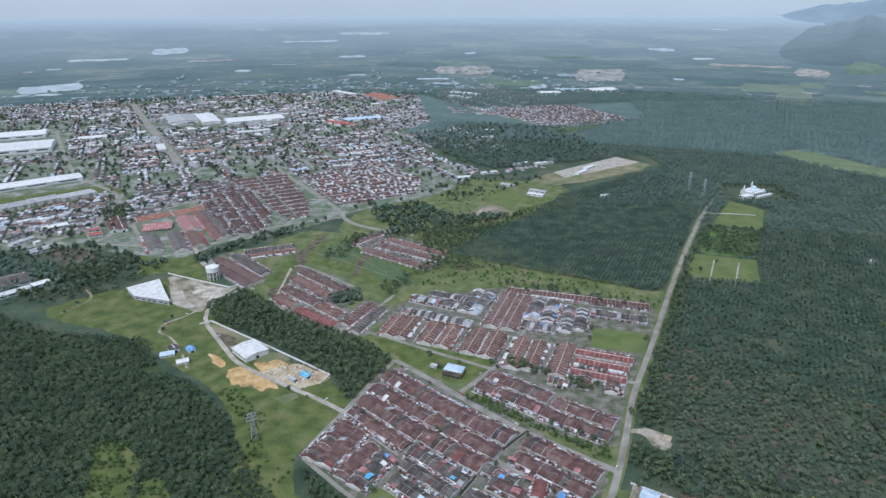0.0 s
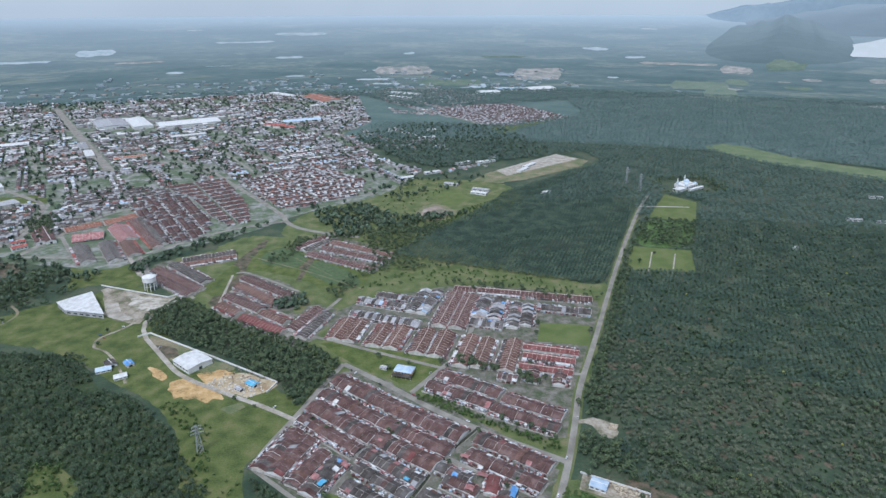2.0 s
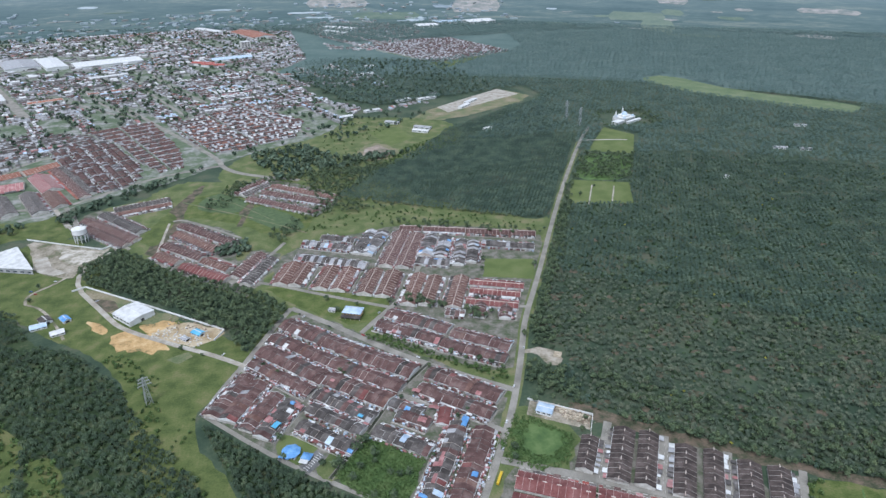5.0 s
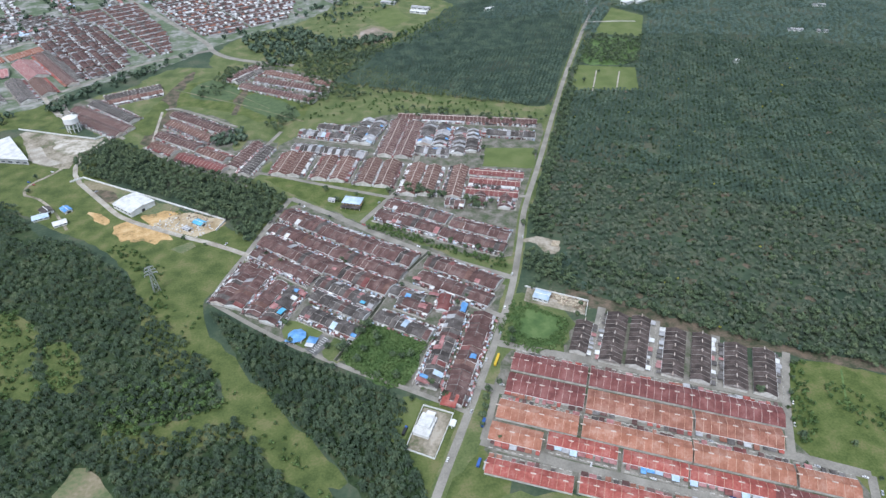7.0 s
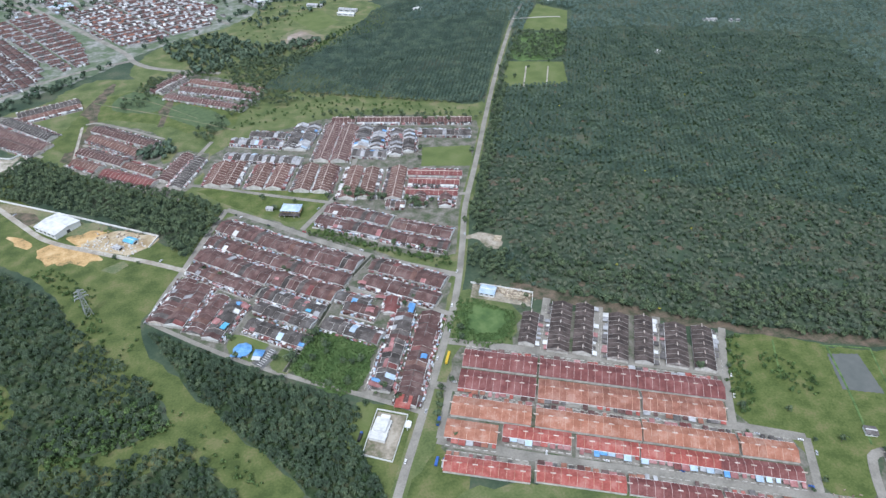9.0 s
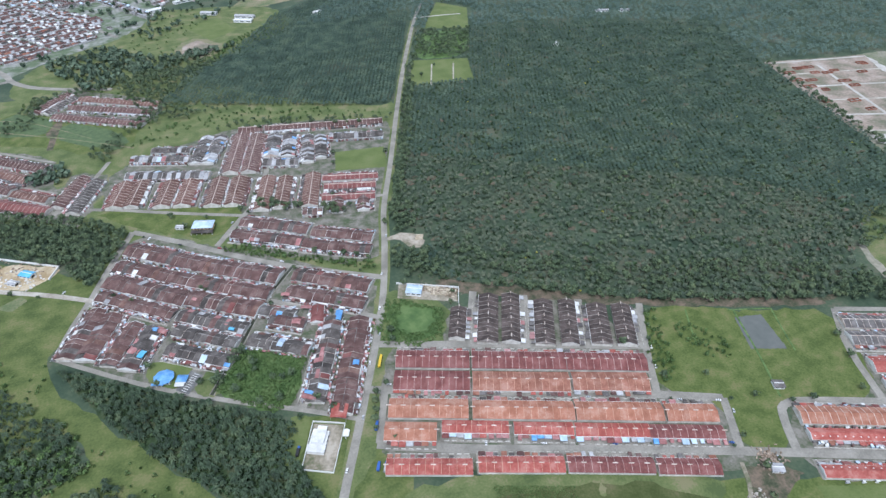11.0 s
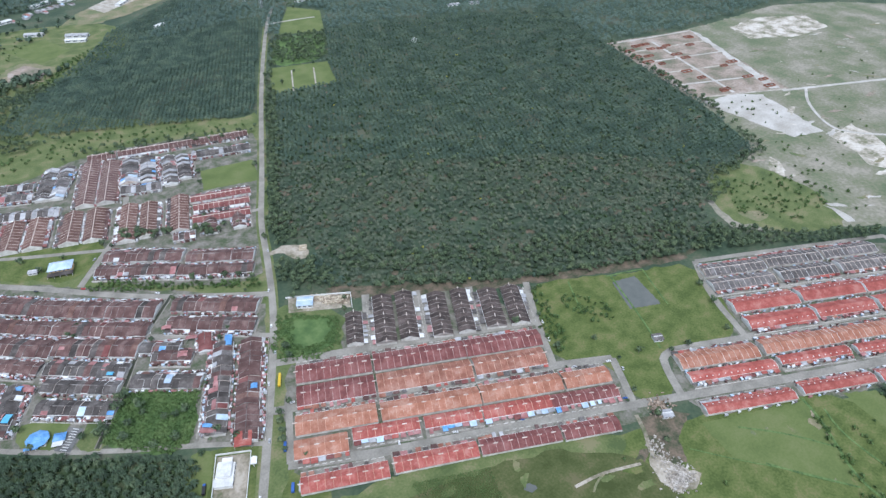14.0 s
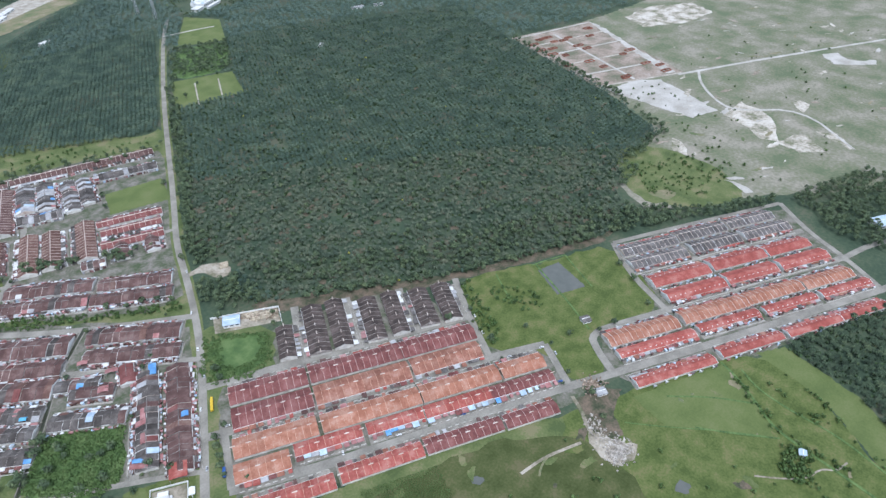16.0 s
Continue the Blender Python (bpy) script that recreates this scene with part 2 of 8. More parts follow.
# buildings
ROOF = {
    "dkred": material("dark_red_tiles", [(0.120, 0.041, 0.038), (0.170, 0.062, 0.057), (0.222, 0.100, 0.091)], 9, 1.4, rough=0.7, spread=0.10),
    "brorange": material("faded_terracotta_tiles", [(0.195, 0.082, 0.056), (0.270, 0.122, 0.086), (0.340, 0.195, 0.150)], 8, 1.4, rough=0.75, spread=0.12),
    "orange": material("orange_tiles", [(0.260, 0.108, 0.068), (0.330, 0.150, 0.100), (0.400, 0.230, 0.170)], 8, 1.4, rough=0.75, spread=0.10),
    "red": material("bright_red_tiles", [(0.240, 0.060, 0.048), (0.320, 0.090, 0.073), (0.385, 0.165, 0.138)], 8, 1.4, rough=0.7, spread=0.10),
    "brown": material("dark_brown_tiles", [(0.042, 0.033, 0.030), (0.070, 0.054, 0.048), (0.115, 0.09, 0.082)], 8, 1.2, rough=0.8, spread=0.2),
    "grey": material("weathered_grey_tiles", [(0.075, 0.068, 0.065), (0.12, 0.11, 0.105), (0.19, 0.175, 0.17)], 8, 1.2, rough=0.8, spread=0.2),
    "maroon": material("maroon_tiles", [(0.080, 0.044, 0.040), (0.110, 0.063, 0.057), (0.166, 0.112, 0.101)], 8, 1.3, rough=0.8, spread=0.18),
    "char": material("charcoal_tiles", [(0.052, 0.045, 0.041), (0.080, 0.070, 0.065), (0.130, 0.117, 0.109)], 8, 1.3, rough=0.8, spread=0.3),
    "rust": material("rust_brown_tiles", [(0.100, 0.054, 0.044), (0.138, 0.077, 0.063), (0.195, 0.128, 0.108)], 8, 1.3, rough=0.8, spread=0.15),
    "white": material("white_metal_roofing", [(0.50, 0.50, 0.485), (0.62, 0.62, 0.61), (0.70, 0.70, 0.70)], 7, 1.0, rough=0.5, spread=0.08),
    "blue": material("blue_metal_roofing", [(0.09, 0.22, 0.46), (0.12, 0.29, 0.56), (0.20, 0.38, 0.62)], 6, 1.0, rough=0.5, spread=0.1),
    "pale": material("pale_blue_roofing", [(0.33, 0.43, 0.55), (0.42, 0.52, 0.63), (0.5, 0.58, 0.66)], 6, 1.0, rough=0.5, spread=0.12),
    "cyan": material("cyan_metal_roofing", [(0.08, 0.30, 0.48), (0.11, 0.38, 0.58), (0.18, 0.46, 0.64)], 6, 1.0, rough=0.5, spread=0.1),
    "pink": material("coral_red_roofing", [(0.250, 0.105, 0.100), (0.325, 0.155, 0.150), (0.400, 0.235, 0.228)], 6, 1.0, rough=0.6, spread=0.15),
    "ash": material("grey_metal_roofing", [(0.25, 0.25, 0.26), (0.34, 0.34, 0.35), (0.43, 0.43, 0.44)], 7, 1.0, rough=0.6, spread=0.2),
}
wall_mat = material("painted_render", [(0.40, 0.375, 0.335), (0.54, 0.52, 0.48), (0.64, 0.62, 0.585)], 5, 0.8, spread=0.12)
MORTAR = {
    "orange": material("terracotta_mortar", [(0.36, 0.20, 0.14), (0.47, 0.30, 0.22), (0.56, 0.41, 0.33)], 5, 0.8, spread=0.15),
    "dkred": material("pinkish_mortar", [(0.33, 0.20, 0.18), (0.43, 0.31, 0.28), (0.52, 0.43, 0.40)], 5, 0.8, spread=0.15),
    "brown": material("grey_brown_mortar", [(0.17, 0.14, 0.13), (0.26, 0.23, 0.21), (0.40, 0.37, 0.34)], 5, 0.8, spread=0.2),
}
MORTAR["brorange"], MORTAR["red"] = MORTAR["orange"], MORTAR["orange"]
tarred_mat = material("weathered_mortar", [(0.100, 0.085, 0.080), (0.200, 0.180, 0.170), (0.380, 0.360, 0.340)], 6, 0.8, spread=0.25)
cream_mat = material("cream_ridge_mortar", [(0.42, 0.33, 0.28), (0.55, 0.47, 0.41), (0.66, 0.60, 0.55)], 4, 0.8, spread=0.1)
white_mat = material("white_paint", [(0.60, 0.59, 0.57), (0.70, 0.70, 0.68), (0.76, 0.76, 0.75)], 6, 0.8, rough=0.6)
# near-black colour paints a doorway's unlit inside onto a solid panel
dark_mat = material("painted_dark_doorway", [(0.03, 0.03, 0.032), (0.06, 0.06, 0.06)], 3, 0.5, rough=0.4)
glass_mat = material("window_glass", [(0.05, 0.06, 0.07), (0.10, 0.115, 0.13)], 3, 0.5, rough=0.15)
steel_mat = material("galvanised_steel", [(0.45, 0.46, 0.47), (0.58, 0.59, 0.60)], 3, 0.5, rough=0.45, metal=0.6)
tyre_mat = material("tyre_rubber", [(0.02, 0.02, 0.02), (0.035, 0.035, 0.035)], 1, 0.2)
PAINT = {k: material(k + "_car_paint", [tuple(v * 0.85 for v in c), c], 2, 0.5, rough=0.3, spread=0.1)
         for k, c in {"white": (0.72, 0.72, 0.72), "silver": (0.45, 0.46, 0.48), "black": (0.03, 0.03, 0.035), "red": (0.42, 0.04, 0.04), "blue": (0.05, 0.12, 0.36), "yellow": (0.62, 0.42, 0.04)}.items()}
debris_mat = material("broken_concrete", [(0.22, 0.195, 0.165), (0.34, 0.31, 0.27), (0.48, 0.45, 0.41)], 5, 0.8, island=0.3)

# ---------------------------------------------------------------- mesh helpers


class Solid:
    """Gathers faces for one mesh."""

    def __init__(self):
        self.v, self.f = [], []

    def add(self, verts, faces, m=None):
        k = len(self.v)
        self.v += [tuple(m @ Vector(p)) for p in verts] if m else [tuple(p) for p in verts]
        self.f += [tuple(k + i for i in face) for face in faces]
        return self

    def box(self, x0, y0, z0, x1, y1, z1, m=None):
        v = [(x, y, z) for z in (z0, z1) for y in (y0, y1) for x in (x0, x1)]
        return self.add(v, [(0, 2, 3, 1), (4, 5, 7, 6), (0, 1, 5, 4), (2, 6, 7, 3), (0, 4, 6, 2), (1, 3, 7, 5)], m)

    def prism(self, outline, x0, x1, m=None):
        """An outline of (y, z), drawn out along x."""
        n = len(outline)
        v = [(x0, y, z) for y, z in outline] + [(x1, y, z) for y, z in outline]
        return self.add(v, [tuple(range(n)), tuple(range(2 * n - 1, n - 1, -1))] + [(i, i + n, (i + 1) % n + n, (i + 1) % n) for i in range(n)], m)

    def drum(self, r0, r1, z0, z1, n=16, m=None):
        ring = [(math.cos(2 * math.pi * i / n), math.sin(2 * math.pi * i / n)) for i in range(n)]
        v = [(r0 * c, r0 * s, z0) for c, s in ring] + [(r1 * c, r1 * s, z1) for c, s in ring]
        return self.add(v, [tuple(range(n - 1, -1, -1)), tuple(range(n, 2 * n))] + [(i, (i + 1) % n, (i + 1) % n + n, i + n) for i in range(n)], m)

    def bar(self, a, b, w):
        """A square bar from a to b."""
        a, b = Vector(a), Vector(b)
        m = Matrix.Translation(a) @ (b - a).to_track_quat("Z", "Y").to_matrix().to_4x4()
        return self.box(-w / 2, -w / 2, 0, w / 2, w / 2, (b - a).length, m)

    def mesh(self, name, mat):
        me = bpy.data.meshes.new(name)
        me.from_pydata(self.v, [], self.f)
        me.materials.append(mat)
        me.update()
        return me


def part(name, solid, mat, parent=None, label=""):
    ob = new(name, solid.mesh(name, mat) if isinstance(solid, Solid) else solid)
    ob.parent = parent
    return tagged(ob, label)


def thing(name, label, category, group="", m=None):
    ob = new(name)
    ob.empty_display_size = 0.5
    if m:
        ob.matrix_world = m
    return tagged(ob, label, category, group)


def flat(name, points, z, mat, label="", category="", wobble=0.0, rounds=1, kind="structure", parent=None):
    """A patch of ground: a smoothed outline with an uneven edge."""
    p = [Vector((x, y)) for x, y in points]
    for _ in range(rounds):
        p = [q for a, b in zip(p, p[1:] + p[:1]) for q in (a.lerp(b, 0.2), a.lerp(b, 0.8))]
    if wobble:
        fine = []
        for a, b in zip(p, p[1:] + p[:1]):
            n = max(1, int((b - a).length / (wobble * 2.5)))
            fine += [a.lerp(b, i / n) for i in range(n)]
        p = [q + Vector((noise.noise((q.x / wobble / 3, q.y / wobble / 3, 1)), noise.noise((q.x / wobble / 3, q.y / wobble / 3, 7)))) * wobble * 1.6 for q in fine]
    v = [Vector((q.x, q.y, z)) for q in p]
    me = bpy.data.meshes.new(name)
    tris = tessellate_polygon([v])
    me.from_pydata(v, [], [t if (v[t[1]] - v[t[0]]).cross(v[t[2]] - v[t[0]]).z > 0 else t[::-1] for t in tris])
    me.materials.append(mat)
    ob = new(name, me)
    ob.parent = parent
    return tagged(ob, label, category, kind=kind)


def ribbon(name, points, width, z, mat, label, category="road", smooth=2, kind="structure"):
    """A road slab with real edges along a line of points."""
    p = [Vector((x, y)) for x, y in points]
    for _ in range(smooth):
        p = [p[0]] + [q for a, b in zip(p, p[1:]) for q in (a.lerp(b, 0.25), a.lerp(b, 0.75))] + [p[-1]]
    s = Solid()
    v = []
    for i, q in enumerate(p):
        d = (p[min(i + 1, len(p) - 1)] - p[max(i - 1, 0)]).normalized()
        side = Vector((-d.y, d.x)) * width / 2
        w = 1 + 0.05 * noise.noise((q.x / 15, q.y / 15, 3))
        v += [(*(q + side * w), z), (*(q - side * w), z), (*(q + side * w * 1.02), -0.05), (*(q - side * w * 1.02), -0.05)]
    f = []
    for i in range(len(p) - 1):
        a, b = 4 * i, 4 * i + 4
        f += [(a + 1, b + 1, b, a), (a, b, b + 2, a + 2), (a + 3, b + 3, b + 1, a + 1)]
    s.add(v, f)
    return tagged(part(name, s, mat), label, category, kind=kind)


def inside(xy, poly):
    x, y = xy[:, 0], xy[:, 1]
    hit = np.zeros(len(xy), bool)
    for (x0, y0), (x1, y1) in zip(poly, poly[1:] + poly[:1]):
        if y0 != y1:
            hit ^= ((y0 > y) != (y1 > y)) & (x < (x1 - x0) * (y - y0) / (y1 - y0) + x0)
    return hit


def spots(poly, gap, turn=0.0, jitter=0.2, keep=1.0, holes=(), seed=1, lines=(), clear=6.0, thin=-9.0):
    """Planting places in staggered rows over a polygon, less the holes and a strip along the lines."""
    rng = np.random.default_rng(seed)
    c, s = math.cos(radians(turn)), math.sin(radians(turn))
    q = np.array(poly, float)
    mid, reach = q.mean(0), np.abs(q - q.mean(0)).max() * 1.5
    k = int(reach / gap) + 1
    i, j = np.meshgrid(np.arange(-k, k + 1), np.arange(-int(k / 0.866) - 1, int(k / 0.866) + 2))
    u, w = (i + 0.5 * (j % 2)) * gap, j * gap * 0.866
    xy = np.stack([u * c - w * s, u * s + w * c], -1).reshape(-1, 2) + mid
    xy = xy + rng.normal(0, jitter * gap, xy.shape)
    ok = inside(xy, list(poly)) & (rng.random(len(xy)) < keep)
    for h in holes:
        ok &= ~inside(xy, list(h))
    xy = xy[ok]
    if thin > -9:
        xy = xy[[noise.noise((x / 34, y / 34, seed)) + 0.4 * noise.noise((x / 11, y / 11, seed)) > thin for x, y in xy]]
    for line in lines:
        for a, b in zip(line, line[1:]):
            a, b = np.array(a, float), np.array(b, float)
            t = np.clip(((xy - a) @ (b - a)) / ((b - a) @ (b - a)), 0, 1)
            xy = xy[np.linalg.norm(xy - (a + t[:, None] * (b - a)), axis=1) > clear]
    return xy


def sown(name, verts, faces, places, scale, mat, label, category, seed=1, spin=True, z=0.0):
    """Many plants of one template as a single mesh: one object of kind stuff."""
    rng = np.random.default_rng(seed)
    n = len(places)
    verts, faces = np.array(verts, float), np.array(faces, int)
    variants = verts if verts.ndim == 3 else verts[None]
    pick = rng.integers(0, len(variants), n)
    a = rng.random(n) * 2 * math.pi if spin else np.zeros(n)
    sc = rng.uniform(*scale, n)
    v = variants[pick] * sc[:, None, None]
    x = v[..., 0] * np.cos(a)[:, None] - v[..., 1] * np.sin(a)[:, None] + places[:, 0, None]
    y = v[..., 0] * np.sin(a)[:, None] + v[..., 1] * np.cos(a)[:, None] + places[:, 1, None]
    out = np.stack([x, y, v[..., 2] + z], -1).reshape(-1, 3)
    f = (faces[None] + (np.arange(n) * variants.shape[1])[:, None, None]).reshape(-1, 3)
    me = bpy.data.meshes.new(name)
    me.vertices.add(len(out))
    me.vertices.foreach_set("co", out.astype(np.float32).ravel())
    me.loops.add(f.size)
    me.loops.foreach_set("vertex_index", f.astype(np.int32).ravel())
    me.polygons.add(len(f))
    me.polygons.foreach_set("loop_start", np.arange(0, f.size, 3, dtype=np.int32))
    me.polygons.foreach_set("loop_total", np.full(len(f), 3, dtype=np.int32))
    me.materials.append(mat)
    me.update(calc_edges=True)
    return tagged(new(name, me), label, category, kind="stuff")


def palm_shape(fronds, seed, reach=4.4, high=5.0, w=0.34):
    """A crown of narrow, arching fronds, steep within and drooping without, on a short thick stem."""
    rng = random.Random(seed)
    v, f = [], []
    for i in range(fronds):
        a = 2 * math.pi * (i * 0.382 + rng.uniform(-0.04, 0.04))
        tier = (i / fronds) ** 0.8
        r = reach * rng.uniform(0.78, 1.12) * (1 - 0.42 * tier)
        lift, drop = 0.3 + 2.2 * tier, -2.3 + 3.6 * tier
        c, s, q = math.cos(a), math.sin(a), w * rng.uniform(0.8, 1.25)
        k = len(v)
        v += [(0.15 * c, 0.15 * s, high + 0.2 * tier), (0.5 * r * c - q * s, 0.5 * r * s + q * c, high + lift), (0.5 * r * c + q * s, 0.5 * r * s - q * c, high + lift), (r * c, r * s, high + drop)]
        f += [(k, k + 2, k + 1), (k + 1, k + 2, k + 3)]
    k = len(v)
    v += [(0.4, 0, 0), (-0.2, 0.35, 0), (-0.2, -0.35, 0), (0, 0, high + 0.3)]
    f += [(k, k + 1, k + 3), (k + 1, k + 2, k + 3), (k + 2, k, k + 3)]
    return v, f


def tree_shape(seed, leaves=100, wide=3.6, high=8.0, low=2.0, leaf=0.85):
    """A crown of leaf clumps in a few uneven lobes, with gaps; returns leaves alone."""
    rng = random.Random(seed)
    lobes = [(Vector((rng.uniform(-1, 1) * wide * 0.55, rng.uniform(-1, 1) * wide * 0.55, low + (high - low) * rng.uniform(0.35, 0.85))), wide * rng.uniform(0.4, 0.7)) for _ in range(6)]
    v, f = [], []
    for i in range(leaves):
        c, r = lobes[i % 6]
        d = Vector((rng.gauss(0, 1), rng.gauss(0, 1), rng.gauss(0.35, 0.8))).normalized()
        p = c + d * r * rng.uniform(0.75, 1.1)
        a = d.orthogonal().normalized()
        a = (a * rng.uniform(0.6, 1) + d * rng.uniform(-0.5, 0.5)).normalized()
        b = d.cross(a)
        s = leaf * rng.uniform(0.7, 1.4)
        k = len(v)
        v += [tuple(p + a * s), tuple(p - a * s * 0.6 + b * s), tuple(p - a * s * 0.6 - b * s * 0.9 + d * 0.3 * s)]
        f.append((k, k + 1, k + 2))
    return v, f


def trunk_shape(high=5.0, r=0.28):
    s = Solid().drum(r, r * 0.55, 0, high * 0.55, 7)
    for a in range(4):
        c, q = math.cos(a * 1.6), math.sin(a * 1.6)
        s.bar((0, 0, high * 0.45), (c * 1.5, q * 1.5, high * 0.9), r * 0.55)
    return s

# ---------------------------------------------------------------- land


def rise(r):
    """Bends the far land up so that its edge fits the skyline in the camera's view."""
    t = max(0.0, min(1.0, (r - 3500) / 1350))
    return 372 * t ** 1.7


def disc(name, rings, mat, label, category, n=144):
    s = Solid()
    v = [(r * math.sin(2 * math.pi * i / n), r * math.cos(2 * math.pi * i / n), rise(r)) for r in rings for i in range(n)]
    s.add(v, [(k * n + i, (k + 1) * n + i, (k + 1) * n + (i + 1) % n, k * n + (i + 1) % n) for k in range(len(rings) - 1) for i in range(n)])
    if rings[0] < 50:
        s.add([(0, 0, 0)], [])
        c = len(s.v) - 1
        s.f += [(c, i, (i + 1) % n) for i in range(n)]
    s.f = [f[::-1] for f in s.f]
    return tagged(part(name, s, mat), label, category, kind="structure")


disc("ground", [40, 120, 300, 600, 1000, 1500, 2000, 2500, 3000, 3500], floor_mat, "dark green undergrowth and bare earth under palms", "ground")
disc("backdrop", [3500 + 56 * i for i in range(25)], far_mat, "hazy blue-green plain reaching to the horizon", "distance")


def hills(name, bearing, spread, r, high, seed, label, deep=760, mat=far_hill_mat, taper=0.0):
    """A wooded ridge: a height field with spurs and an uneven crest."""
    s = Solid()
    nu, nv = 80, 24
    v = []
    for j in range(nv):
        for i in range(nu):
            u, w = i / (nu - 1), j / (nv - 1)
            a = radians(bearing + spread * (u - 0.5) * (1.1 - taper * w))
            d = r + deep * (w - 0.6)
            d = min(d, 4930)
            shape = math.sin(math.pi * u) ** 1.7 * math.sin(math.pi / 2 * min(1.0, w / 0.72)) ** 2.2
            rough = 0.80 + 0.34 * noise.noise((u * 4.5 + seed, w * 1.5, seed)) + 0.26 * (1 - 2 * abs(noise.noise((u * 6, w * 3, seed + 3)))) * w
            v.append((d * math.sin(a), d * math.cos(a), rise(d) - 12 + high * shape * max(0.1, rough)))
    s.add(v, [(j * nu + i, j * nu + i + 1, (j + 1) * nu + i + 1, (j + 1) * nu + i) for j in range(nv - 1) for i in range(nu - 1)])
    ob = part(name, s, mat)
    ob.data.shade_smooth()
    return tagged(ob, label, "hill", kind="structure")


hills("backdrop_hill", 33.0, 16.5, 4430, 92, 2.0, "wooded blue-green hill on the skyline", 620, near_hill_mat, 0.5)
hills("backdrop_hill", 33.2, 7, 4230, 30, 4.0, "grassy foothill below the wooded hill", 420, hazed_hill_grass, 0.5)
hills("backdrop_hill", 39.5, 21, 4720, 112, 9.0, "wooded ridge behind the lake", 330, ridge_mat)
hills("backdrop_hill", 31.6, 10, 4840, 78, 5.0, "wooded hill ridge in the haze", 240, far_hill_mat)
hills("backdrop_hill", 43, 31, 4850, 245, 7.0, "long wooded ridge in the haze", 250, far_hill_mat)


def far_patch(name, bearing, r, wide, deep, mat, label, category, seed):
    """An uneven strip draped over the rising far land."""
    rng = random.Random(seed)
    # past 4260 m every patch takes the pale tone, to look hazed
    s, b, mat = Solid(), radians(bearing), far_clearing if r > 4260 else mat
    n, rows = max(5, min(16, int(wide / 18))), 5
    slant, v = rng.uniform(-0.25, 0.25), []
    near = [-0.5 + rng.uniform(0, 0.35) for _ in range(n + 1)]
    away = [0.5 - rng.uniform(0, 0.35) for _ in range(n + 1)]
    for ends in (near, away):
        soft = [(ends[max(i - 1, 0)] + 2 * ends[i] + ends[min(i + 1, n)]) / 4 for i in range(n + 1)]
        ends[:] = [0.5 * q / abs(q) + (q - 0.5 * q / abs(q)) * min(1.0, 80 / deep) for q in soft]
    for end in (0, n):
        near[end], away[end] = near[end] * 0.2, away[end] * 0.2
    for k in range(rows + 1):
        for i in range(n + 1):
            dx = (i / n - 0.5) * wide
            d = r + (near[i] + (away[i] - near[i]) * k / rows) * deep + slant * deep * (i / n - 0.5)
            x, y = d * math.sin(b) + dx * math.cos(b), d * math.cos(b) - dx * math.sin(b)
            v.append((x, y, rise(math.hypot(x, y)) + 1.2))
    s.add(v, [(k * (n + 1) + i, k * (n + 1) + i + 1, (k + 1) * (n + 1) + i + 1, (k + 1) * (n + 1) + i) for k in range(rows) for i in range(n)])
    return tagged(part(name, s, mat), label, category, kind="structure")


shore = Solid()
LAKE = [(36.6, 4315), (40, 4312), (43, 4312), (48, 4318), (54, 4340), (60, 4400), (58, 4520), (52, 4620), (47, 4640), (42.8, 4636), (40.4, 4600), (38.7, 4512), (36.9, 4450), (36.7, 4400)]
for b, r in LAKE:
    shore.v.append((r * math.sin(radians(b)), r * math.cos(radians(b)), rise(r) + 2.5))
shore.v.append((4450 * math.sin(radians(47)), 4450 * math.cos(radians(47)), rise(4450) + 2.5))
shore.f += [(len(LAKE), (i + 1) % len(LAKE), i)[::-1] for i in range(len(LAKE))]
tagged(part("water_lake", shore, lake_mat), "lake painted pale with the bright sky's reflection", "lake", kind="structure")
